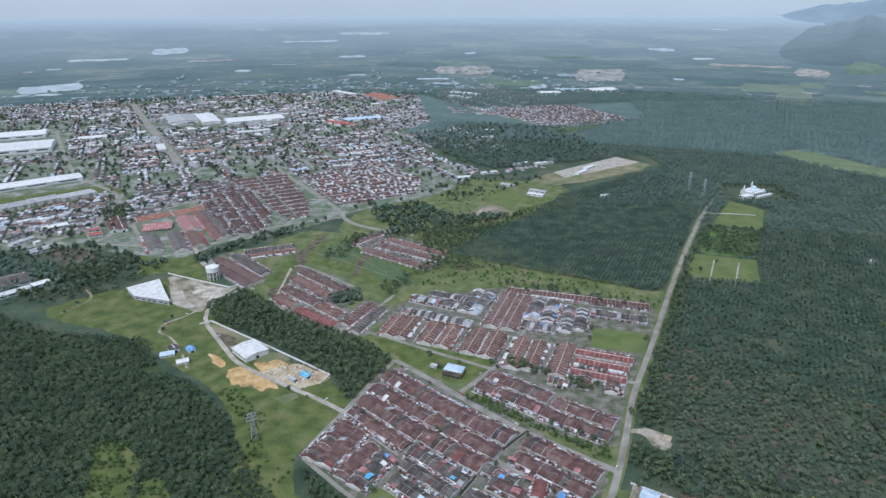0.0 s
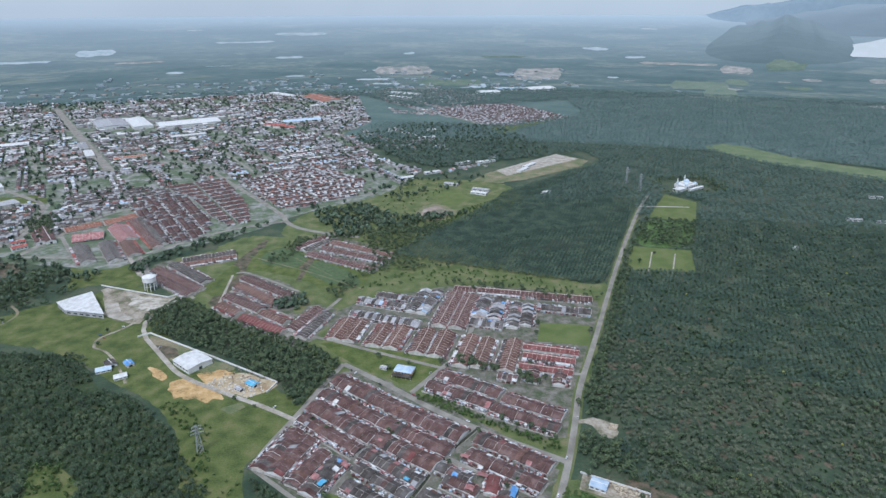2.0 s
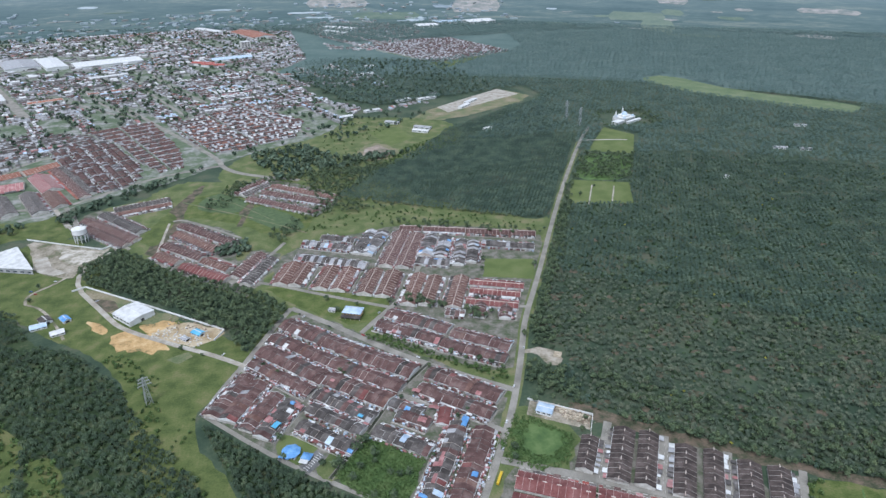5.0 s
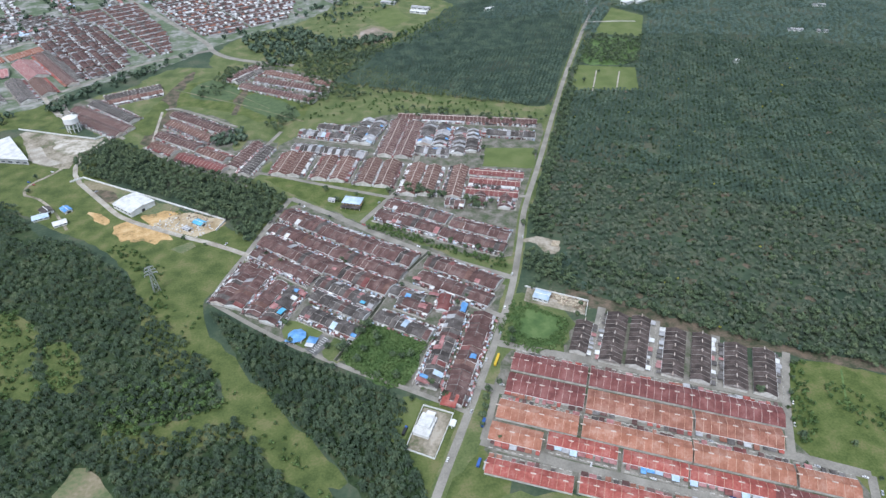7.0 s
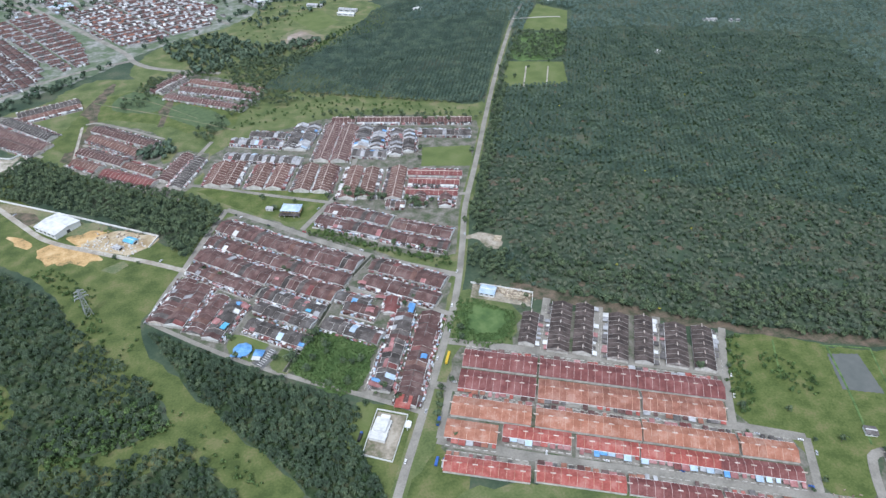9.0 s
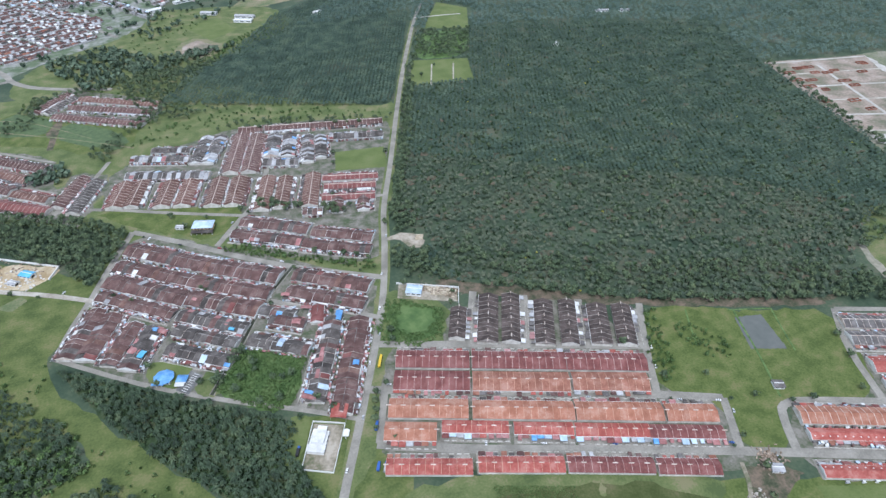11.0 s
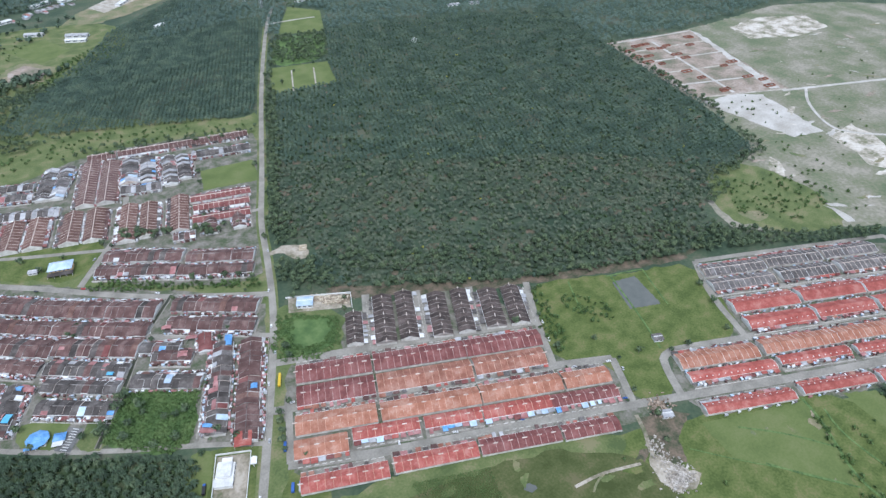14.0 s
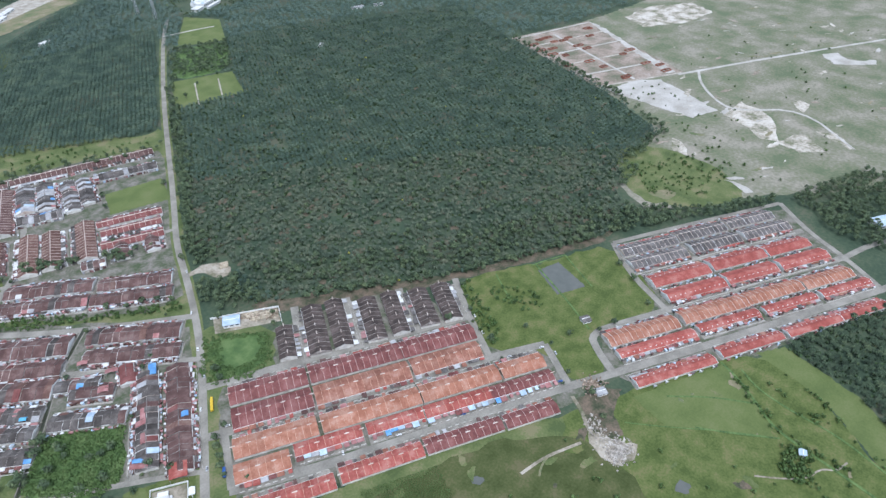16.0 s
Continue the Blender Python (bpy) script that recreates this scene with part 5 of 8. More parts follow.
    if estate == "E":
        part("ridge_cap", Solid().prism([(-0.45, EAVE + h * SLOPE), (0.45, EAVE + h * SLOPE), (0.2, EAVE + 0.5 + h * SLOPE), (-0.2, EAVE + 0.5 + h * SLOPE)], -end, end), wall_mat if colour == "char" else cream_mat, ob)
        for q in (1, -1):
            part("end_wall", Solid().prism(section(d, 0.25, 0.3), q * end - 0.2, q * end + 0.2), wall_mat, ob)
    tagged(part("party_wall", dividers, wall_mat if colour == "char" else cream_mat if estate in "EF" else mortar, ob), kind="stuff")
    for c, s in covers.items():
        tagged(part("porch_roof", s, ROOF[c], ob), kind="stuff")


# terraces between the main road and the field
terrace("A", "dkred", 171, 362, 69, 21.3, -27.2, 1)
terrace("A", "dkred", 159, 339, 68, 22.5, -27.2, -1)
terrace("A", "dkred", 243, 325, 87, 22.0, -27.2, 1)
terrace("A", "brorange", 231, 302, 86, 22.5, -27.2, -1)
terrace("A", "dkred", 316, 287, 72, 21.5, -27.2, 1)
terrace("A", "brorange", 304, 266, 71, 21.5, -27.2, -1)
terrace("A", "orange", 143, 312, 68, 20.4, -27.2, 1)
terrace("A", "orange", 216, 274, 85, 20.0, -27.2, 1)
terrace("A", "orange", 290, 236, 74, 19.5, -27.2, 1)
terrace("A", "orange", 345, 207, 45, 19.0, -27.2, 1)
terrace("A", "orange", 119, 297, 40, 19.0, -27.2, -1)
terrace("A", "red", 170, 277, 58, 12.5, -27.2, -1)
terrace("A", "red", 221, 250, 50, 12.5, -27.2, -1)
terrace("A", "red", 272, 223, 59, 13.5, -27.2, -1)
terrace("A", "dkred", 327, 194, 60, 14.0, -27.2, -1)
terrace("A", "red", 119, 260, 65, 15.0, -26.4, 1)
terrace("A", "red", 186, 229, 71, 14.8, -26.4, 1)
terrace("A", "dkred", 250, 197, 66, 14.6, -27.2, 1)
terrace("A", "dkred", 305, 168, 52, 14.6, -27.2, 1)
terrace("A", "brown", 215, 395, 45, 16.5, -120.5, 1)
terrace("A", "brown", 246, 388, 68, 20.5, -120.5, -1)
terrace("A", "brown", 267, 378, 67, 18.5, -120.5, 1)
terrace("A", "brown", 294, 358, 63, 20.0, -121.0, -1)
terrace("A", "brown", 316, 347, 61, 18.0, -121.0, 1)
terrace("A", "brown", 342, 331, 58, 20.5, -121.0, -1)
terrace("A", "brown", 364, 319, 55, 19.5, -121.5, 1)
# the newer estate past the field
for colour, x, y, length, deep, front in (
        ("grey", 598, 207, 74, 18.8, 1), ("grey", 667, 174, 71, 19.5, 1), ("grey", 733, 140, 68, 18.5, 1),
        ("grey", 584, 188, 75, 18.6, -1), ("grey", 657, 152, 71, 19.5, -1), ("grey", 724, 117, 66, 19.5, -1),
        ("red", 571, 156, 73, 20.0, 1), ("red", 643, 120, 76, 20.0, 1), ("red", 706, 86, 64, 19.0, 1)):
    terrace("B", colour, x, y, length, deep, -28.0, front, False)
for colour, x, y, length, deep, front in (
        ("red", 560, 133, 73, 18.0, -1), ("red", 628, 99, 71, 19.0, -1), ("red", 694, 64, 68, 18.9, -1),
        ("orange", 463, 145, 82, 18.5, 1), ("orange", 542, 105, 79, 19.0, 1), ("orange", 611, 69, 72, 18.0, 1), ("orange", 676, 33, 67, 17.5, 1)):
    terrace("B", colour, x, y, length, deep, -28.0, front, False)
for colour, x, y, length, deep, front in (
        ("red", 457, 126, 86, 12.0, -1), ("red", 536, 87, 76, 11.0, -1), ("red", 606, 49, 67, 11.0, -1), ("red", 673, 13, 71, 11.0, -1),
        ("red", 436, 97, 90, 12.0, 1), ("red", 518, 57, 77, 12.0, 1), ("red", 587, 20, 67, 12.0, 1), ("red", 646, -11, 60, 12.0, 1)):
    terrace("B", colour, x, y, length, deep, -28.0, front, False)
# the older village, inside the ring road
terrace("C", "maroon", -37, 640, 92, 22, -43.0, 1)
terrace("C", "maroon", 34, 577, 97, 23, -39.5, 1)
terrace("C", "maroon", -51, 614, 93, 17, -42.3, -1)
terrace("C", "maroon", 20, 552, 93, 18, -39.5, -1)
terrace("C", "maroon", -60, 586, 98, 21, -43.2, 1)
terrace("C", "maroon", -73, 566, 94, 14, -43.5, -1)
terrace("C", "maroon", 9, 528, 80, 21, -40.5, 1)
terrace("C", "char", -6, 506, 75, 16, -41.0, -1)
terrace("C", "maroon", -124, 545, 65, 16, -118, -1)
terrace("C", "maroon", -109, 533, 62, 19, -118, 1)
terrace("C", "maroon", -90, 513, 55, 15, -122, -1)
terrace("C", "char", -74, 499, 56, 17, -122, 1)
terrace("C", "char", -16, 487, 69, 13, -41, 1)
terrace("C", "char", -25, 464, 70, 14, -40, -1)
terrace("C", "maroon", 122, 515, 90, 19, -40, 1)
terrace("C", "maroon", 108, 491, 90, 17, -40, -1)
terrace("C", "char", 56, 490, 34, 12, -38, 1)
terrace("C", "maroon", 62, 473, 38, 12, -38, -1)
terrace("C", "dkred", 92, 470, 26, 11, -112, 1)
terrace("C", "char", 46, 445, 60, 15, -38, 1)
terrace("C", "maroon", 101, 393, 118, 18, -118, 1)
terrace("C", "char", 81, 410, 104, 16, -118, -1)
terrace("E", "maroon", 93, 645, 90, 19, -37, 1)
terrace("E", "maroon", 78, 624, 88, 17, -37, -1)
terrace("E", "maroon", 161, 591, 76, 18, -35, 1)
terrace("E", "maroon", 147, 571, 82, 16, -35, -1)
terrace("C", "maroon", 176, 655, 32, 13, -110, -1)
terrace("C", "maroon", 208, 645, 32, 14, -110, 1)
terrace("C", "maroon", 143, 654, 25, 13, -21, 1)
# farther rows of the village, towards the town
for colour, x, y, length, deep, angle, front in (
        ("rust", -72, 802, 62, 20, -109, -1), ("rust", -52, 796, 62, 17, -109, 1), ("rust", -17, 779, 64, 20, -110, -1), ("rust", 7, 770, 63, 20, -110, 1),
        ("rust", 43, 756, 66, 20, -110, -1), ("rust", 67, 746, 66, 20, -110, 1), ("rust", 100, 725, 80, 18, -111, -1), ("rust", 122, 717, 76, 18, -111, 1), ("rust", 157, 706, 79, 20, -111, -1)):
    terrace("E", colour, x, y, length, deep, angle, front, colour == "char")
for colour, x, y, length, deep, angle, front in (
        ("dkred", 215, 715, 75, 14, -20, 1), ("dkred", 207, 694, 70, 14, -21, -1), ("dkred", 196, 668, 71, 15, -21, 1), ("char", 5, 901, 53, 15, -25, 1), ("char", -13, 881, 80, 16, -25, -1), ("char", -9, 828, 109, 18, -25, -1), ("char", 45, 884, 83, 16, 68, -1), ("char", 62, 876, 83, 16, 65, 1),
        ("maroon", 89, 853, 116, 20, -110, -1), ("maroon", 111, 842, 114, 20, -110, 1)):
    terrace("E", colour, x, y, length, deep, angle, front, colour == "char")
for colour, x, y, length, deep, angle, front in (
        ("char", 142, 851, 67, 19, -109, -1), ("char", 164, 842, 71, 18, -109, 1), ("char", 140, 796, 52, 18, -22, 1), ("char", 186, 820, 80, 16, -107, -1), ("char", 205, 818, 71, 15, -107, 1),
        ("maroon", 125, 919, 38, 18, -18, -1), ("maroon", 178, 903, 69, 18, -17, -1), ("maroon", 266, 876, 111, 18, -17, -1), ("char", 265, 828, 80, 18, -19, 1)):
    terrace("E", colour, x, y, length, deep, angle, front, colour == "char")
for colour, x, y, length, deep, angle, front in (
        ("maroon", -206, 962, 124, 17, -43, 1), ("rust", -215, 934, 111, 17, -47, -1), ("maroon", -232, 904, 87, 17, -42, 1),
        ("rust", -250, 885, 51, 16, -42, -1), ("rust", -176, 850, 58, 16, -42, 1), ("dkred", -190, 829, 88, 17, -39, -1),
        ("maroon", -130, 840, 72, 17, 63, -1), ("char", -113, 819, 83, 17, 66, 1), ("char", -352, 1035, 120, 18, -47, 1),
        ("maroon", -364, 1010, 146, 18, -44, -1), ("maroon", -360, 982, 106, 16, -45, -1), ("char", -335, 1110, 92, 19, 21, 1), ("rust", -327, 1090, 84, 15, 21, -1),
        ("rust", -51, 1118, 142, 17, -35, 1), ("maroon", -62, 1089, 147, 18, -33, -1), ("maroon", -87, 1058, 154, 17, -36, 1),
        ("maroon", -155, 1163, 80, 15, 50, -1), ("char", -141, 1146, 69, 15, 49, 1)):
    terrace("F", colour, x, y, length, deep, angle, front, False)
for colour, x, y, length, deep, angle, front in (
        ("brorange", -646, 1307, 68, 32, 35, 1), ("brorange", -588, 1351, 70, 32, 45, 1), ("pink", -610, 1247, 57, 40, 18, -1),
        ("pink", -548, 1261, 107, 36, -57, 1), ("char", -578, 1149, 108, 26, -59, -1), ("grey", -532, 1157, 120, 26, -60, 1),
        ("rust", -500, 1169, 84, 24, -59, 1), ("maroon", -503, 1258, 207, 20, -58, -1), ("char", -495, 1271, 198, 18, -58, 1)):
    terrace("R", colour, x, y, length, deep, angle, front, False)
tagged(part("pavement", APRONS, concrete), "grey concrete yards and back lanes of the terraces", "pavement", kind="structure")

# ---------------------------------------------------------------- the town
TOWN = [(-2500, 3400), (-1600, 3200), (-600, 3420), (-130, 3300), (-53, 2532), (-171, 2241), (28, 1807), (108, 1737), (-5, 1482), (-177, 1379), (-300, 1230), (-420, 1200), (-440, 1420), (-620, 1440), (-720, 1180), (-900, 1150), (-1700, 1500)]
HIGH_STREET = [(-1499, 3040), (-1151, 2434), (-835, 1897), (-780, 1800)]
SIDE_STREETS = [[(-727, 2119), (-623, 1909), (-472, 1730)], [(-535, 2064), (-420, 1849), (-349, 1706)], [(-564, 2302), (-457, 2086), (-330, 1882)], [(-169, 1742), (-96, 1606), (-33, 1482)], [(-1205, 2212), (-993, 1826)], [(-799, 2043), (-513, 1748)]]
TOWN_LINES = [*SIDE_STREETS, HIGH_STREET, [(-1454, 2326), (-1047, 1694), (-900, 1570), (-808, 1495), (-737, 1259)], [(-541, 1854), (-316, 1487), (-232, 1350), (-220, 1297)]]
SHEDS = [[(-500, 1200), (-610, 1440), (-580, 1630), (-440, 1690), (-390, 1650), (-220, 1840), (-40, 1630), (-60, 1470), (-200, 1395), (-300, 1230)], [(-1185, 1490), (-1060, 1690), (-860, 1570), (-860, 1460), (-1000, 1330), (-1060, 1380)], [(-1660, 2130), (-1640, 2330), (-1380, 2340), (-1240, 1950), (-1380, 1880)], [(-1200, 2380), (-1120, 2800), (-640, 2700), (-640, 2540), (-880, 2400)]]


def town_shapes(seed):
    """Small gabled and flat houses of several sizes, narrow enough to stand wall to wall."""
    rng, out = random.Random(seed), []
    for _ in range(12):
        a, b, h = rng.uniform(3.3, 4.0), rng.uniform(6, 8.5), rng.uniform(3, 6.5)
        r = rng.choice((0.2, 1.5, 2.0, 2.4))
        out.append([(-a, -b, 0), (a, -b, 0), (a, b, 0), (-a, b, 0), (-a, -b, h), (a, -b, h), (a, b, h), (-a, b, h), (-a, 0, h + r), (a, 0, h + r)])
    walls = [(0, 1, 5), (0, 5, 4), (2, 3, 7), (2, 7, 6), (1, 2, 6), (1, 6, 5), (3, 0, 4), (3, 4, 7), (4, 7, 8), (5, 9, 6)]
    tops = [(4, 5, 9), (4, 9, 8), (6, 7, 8), (6, 8, 9)]
    return out, walls, tops


def quarters(seed):
    """House places: street blocks of two rows back to back, turned by quarter, some blocks left loose and green."""
    rng, out, tones = random.Random(seed), [], []
    for i in range(-12, 34):
        for j in range(-6, 94):
            u0, w0 = i * 108.0, j * 31.0
            turn = 26 if (i // 4 + j // 9) % 3 else -64
            c, s = math.cos(radians(26)), math.sin(radians(26))
            x0, y0 = -1900 + u0 * c - w0 * s, 900 + u0 * s + w0 * c
            kind, tone = rng.random(), rng.random()
            c, s = math.cos(radians(turn)), math.sin(radians(turn))
            for row in (-8.4, 8.4):
                tone = (tone + 0.02) % 1 if rng.random() < 0.6 else rng.random()
                skip = rng.uniform(0.03, 0.12) if kind < 0.8 else rng.uniform(0.3, 0.6)
                for k in range(14):
                    if rng.random() < skip:
                        continue
                    u, w = (k - 6.5) * 7.2, row + (rng.gauss(0, 0.6) if kind < 0.8 else rng.gauss(0, 5))
                    out.append((x0 + u * c - w * s, y0 + u * s + w * c))
                    tones.append(tone if rng.random() < 0.72 else rng.random())
    return np.array(out), np.array(tones)


for k, line in enumerate(SIDE_STREETS):
    ribbon("road", line, 9.0, 0.4 + 0.002 * k, asphalt, "pale town side street")
shapes, wall_faces, top_faces = town_shapes(5)
town_all, choice = quarters(21)
OUTSKIRTS = [[(-145, 2326), (37, 2368), (200, 2132), (213, 1971), (32, 2026), (-156, 2030)], [(-40, 3519), (293, 3769), (532, 3166), (210, 2662), (42, 2741)], [(103, 1643), (198, 1735), (314, 1801), (295, 1733), (178, 1624)], [(192, 1479), (292, 1528), (284, 1444), (204, 1408)], [(-2245, 3194), (-2151, 3473), (-1769, 3391), (-1550, 2950), (-1834, 2577)]]
ok = inside(town_all, TOWN) | (np.any([inside(town_all, q) for q in OUTSKIRTS], axis=0) & (np.random.default_rng(3).random(len(town_all)) < 0.3))
for hole in SHEDS:
    ok &= ~inside(town_all, hole)
for line in TOWN_LINES:
    for a, b in zip(line, line[1:]):
        a, b = np.array(a, float), np.array(b, float)
        t = np.clip(((town_all - a) @ (b - a)) / ((b - a) @ (b - a)), 0, 1)
        ok &= np.linalg.norm(town_all - (a + t[:, None] * (b - a)), axis=1) > 20
town_all, choice = town_all[ok], choice[ok]
for lo, hi, tone, said in ((0, 0.28, "ash", "grey metal"), (0.28, 0.40, "white", "white"), (0.40, 0.60, "maroon", "maroon tiled"), (0.60, 0.76, "grey", "weathered tiled"), (0.76, 0.90, "char", "charcoal tiled"), (0.90, 0.93, "brorange", "terracotta"), (0.93, 0.985, "pale", "pale blue"), (0.985, 1.0, "pink", "red")):
    at = town_all[(choice >= lo) & (choice < hi)]
    c = Matrix.Rotation(radians(26), 3, "Z")
    base = [[tuple(c @ Vector(p)) for p in v] for v in shapes]
    s1 = sown("town_houses", base, wall_faces + top_faces, at, (0.92, 1.12), ROOF[tone], "crowded small town houses with %s roofs" % said, "houses", 31, spin=False)
    s1.data.materials.append(town_wall)
    n = len(wall_faces) + len(top_faces)
    slot = np.tile(np.array([1] * len(wall_faces) + [0] * len(top_faces), dtype=np.int32), len(at))
    s1.data.polygons.foreach_set("material_index", slot)
CENTRE = [(-1478, 2568), (-1484, 3037), (-743, 3147), (-434, 2608), (-441, 2146), (-685, 2041), (-904, 1937), (-1143, 2050)]
for tone, seed, said in (("white", 91, "white"), ("ash", 92, "grey"), ("grey", 94, "weathered grey")):
    c = Matrix.Rotation(radians(26 if seed % 2 else -64), 3, "Z")
    wide = [[tuple(c @ Vector((x * 1.7, y * 1.0, z * 0.8))) for x, y, z in v] for v in shapes]
    at = spots(CENTRE, 66, 26, 0.25, 0.4, (), seed, TOWN_LINES, 30)
    big = sown("town_blocks", wide, wall_faces + top_faces, at, (1.3, 2.1), ROOF[tone], "large %s-roofed shops and halls in the town centre" % said, "buildings", seed, spin=False)
    big.data.materials.append(town_wall)
    big.data.polygons.foreach_set("material_index", np.tile(np.array([1] * len(wall_faces) + [0] * len(top_faces), dtype=np.int32), len(at)))


def shed(name, x, y, length, deep, high, angle, tone, label, category="building", rise_by=0.12, bays=6, flat_roof=False):
    """A long low building with a pitched metal roof, eaves band, doors and windows."""
    ob = thing(name, label, category, "", pose(x, y, 0, 0, 0, angle))
    h, r = deep / 2, deep / 2 * rise_by
    part("wall", Solid().prism([(-h, 0), (h, 0), (h, high), (0, high + r), (-h, high)], -length / 2, length / 2), white_mat, ob)
    for q in (1, -1):
        e = h + 0.7
        part("roof", Solid().prism([(q * e, high - 0.1), (q * e, high + 0.2), (0, high + r + 0.35), (0, high + r + 0.05)][::q], -length / 2 - 0.6, length / 2 + 0.6), ROOF[tone], ob)
    part("ridge", Solid().box(-length / 2, -0.35, high + r + 0.3, length / 2, 0.35, high + r + 0.55), white_mat, ob)
    bays = 0 if y > 2300 else min(bays, 3) if y > 1300 else bays
    for i in range(bays):
        u = (i + 0.5) / bays * length - length / 2
        for q in (1, -1):
            y0, y1 = sorted((q * (h - 0.05), q * (h + 0.06)))
            part("window", Solid().box(u - length / bays * 0.3, y0, high * 0.45, u + length / bays * 0.3, y1, high * 0.75), glass_mat, ob)
    part("door", Solid().box(length / 2 - 0.05, -2.2, 0, length / 2 + 0.06, 2.2, min(4.2, high * 0.8)), dark_mat, ob)
    return ob


def block(name, x, y, length, deep, storeys, angle, label, tone="white"):
    """A flat-roofed block with a parapet, storey bands and window rows."""
    ob = thing(name, label, "building", "", pose(x, y, 0, 0, 0, angle))
    a, b, h = length / 2, deep / 2, storeys * 3.3
    part("wall", Solid().box(-a, -b, 0, a, b, h), wall_mat, ob)
    part("roof", Solid().box(-a + 0.3, -b + 0.3, h, a - 0.3, b - 0.3, h + 0.25), ROOF[tone], ob)
    rim = Solid()
    for s in ((-a, -b, a, -b + 0.3), (-a, b - 0.3, a, b), (-a, -b + 0.3, -a + 0.3, b - 0.3), (a - 0.3, -b + 0.3, a, b - 0.3)):
        rim.box(s[0], s[1], h, s[2], s[3], h + 0.9)
    part("parapet", rim, white_mat, ob)
    for k in range(storeys):
        z = k * 3.3
        for q in (1, -1):
            y0, y1 = sorted((q * (b - 0.05), q * (b + 0.05)))
            for i in range(max(3, int(length / 24))):
                u = (i + 0.5) / max(3, int(length / 24)) * length - a
                part("window", MESH_WINDOW, None, ob).matrix_local = pose(u, (y0 + y1) / 2, z + 1.9)
    part("roof_tank", Solid().box(-a * 0.5, -2, h + 0.2, -a * 0.5 + 4, 2, h + 2.6), white_mat, ob)
    return ob


MESH_WINDOW = Solid().box(-5.5, -0.08, -0.8, 2.6, 0.08, 0.8).mesh("window", glass_mat)
shed("warehouse", -1083, 1593, 215, 62, 9, 38, "white", "very long white-roofed warehouse with a blue wall band", "warehouse", 0.1, 14)
for x, y, n in ((-1005, 1383, 60), (-963, 1430, 62), (-905, 1473, 78)):
    block("shop_row", x, y, n, 40, 3, 45, "white three-storey shophouse row", "ash")
shed("mill", -1383, 2030, 160, 150, 14, 26, "white", "large white-roofed mill hall in town", "factory", 0.08, 8)
shed("mill", -1530, 2250, 150, 110, 12, 26, "white", "large white-roofed mill hall in town", "factory", 0.08, 8)
shed("market_hall", -1080, 2575, 190, 110, 10, -62, "ash", "big grey and white market hall", "hall", 0.08, 8)
shed("market_hall", -975, 2585, 230, 70, 10, -62, "white", "big white market hall in town", "hall", 0.08, 8)
shed("depot", -780, 2575, 230, 110, 9, 28, "white", "long white depot roofs in the town", "warehouse", 0.1, 8)
shed("depot", -1250, 2200, 90, 50, 8, 28, "white", "white depot roof in the town", "warehouse", 0.1, 5)
shed("factory", 860, 3440, 160, 120, 12, 20, "white", "cream-roofed factory hall among palms", "factory", 0.1, 6)
shed("factory", 700, 3460, 150, 80, 10, 10, "pale", "pale blue factory hall among palms", "factory", 0.1, 6)
shed("factory", 120, 3330, 170, 60, 10, -35, "white", "long white factory hall beyond the town", "factory", 0.1, 6)
shed("factory", 90, 3200, 130, 50, 9, -35, "white", "long white factory hall beyond the town", "factory", 0.1, 6)
shed("factory", 560, 3330, 110, 90, 12, 10, "white", "tall white factory beside the palms", "factory", 0.1, 6)
shed("factory", -520, 3380, 200, 40, 9, -48, "white", "long white factory hall beyond the town", "factory", 0.1, 6)
shed("brickworks", -300, 3200, 260, 110, 9, -60, "brorange", "terracotta-roofed brickworks beyond the town", "factory", 0.12, 6)
shed("school", -420, 2480, 90, 30, 8, -20, "red", "red-roofed school block in town", "school", 0.3, 6)
shed("school", -380, 2440, 90, 26, 8, -20, "red", "red-roofed school block in town", "school", 0.3, 6)
shed("school", -330, 2560, 150, 40, 9, 20, "pale", "pale blue roofed school hall", "school", 0.3, 6)
block("tower_block", -300, 2820, 38, 30, 9, 20, "white nine-storey tower above the low town")
block("shop_row", -700, 2290, 120, 26, 3, 28, "long white three-storey shop row")
block("shop_row", -1000, 2140, 110, 26, 3, -62, "long white three-storey shop row", "ash")
block("shop_row", -930, 2020, 100, 26, 3, -62, "long white three-storey shop row", "white")
block("shop_row", -640, 2060, 120, 24, 2, 28, "long white two-storey shop row", "brorange")
block("shop_row", -780, 1950, 90, 30, 3, 28, "cream three-storey shop row", "orange")
block("office_block", -620, 2700, 60, 26, 4, 26, "white four-storey office block", "ash")
for x, y, l, d, a, tone in ((-755, 953, 87, 52, 43, "char"), (-715, 909, 74, 16, 50, "white"), (-683, 952, 27, 16, 50, "white"), (-780, 1108, 36, 22, 54, "ash"),
        (-828, 1244, 47, 24, 43, "white"), (-717, 1194, 26, 18, 39, "red"), (-733, 1223, 24, 14, 34, "red"), (-713, 1256, 97, 18, -57, "maroon"),
        (-697, 1262, 103, 18, -57, "maroon"), (-852, 1327, 41, 16, 81, "ash"), (-843, 1364, 51, 16, 89, "char"), (-843, 1156, 45, 14, 65, "ash"),
        (-873, 1178, 41, 14, 74, "char"), (-809, 1149, 11, 10, 60, "white"), (-716, 1367, 27, 12, 73, "ash"), (-739, 1458, 33, 14, 58, "white")):
    shed("town_shed", x, y, l, d, 6, a, tone, "low %s-roofed shed at the edge of town" % {"ash": "grey", "char": "dark", "white": "white", "red": "red", "maroon": "maroon"}[tone], "shed", 0.25, 4)


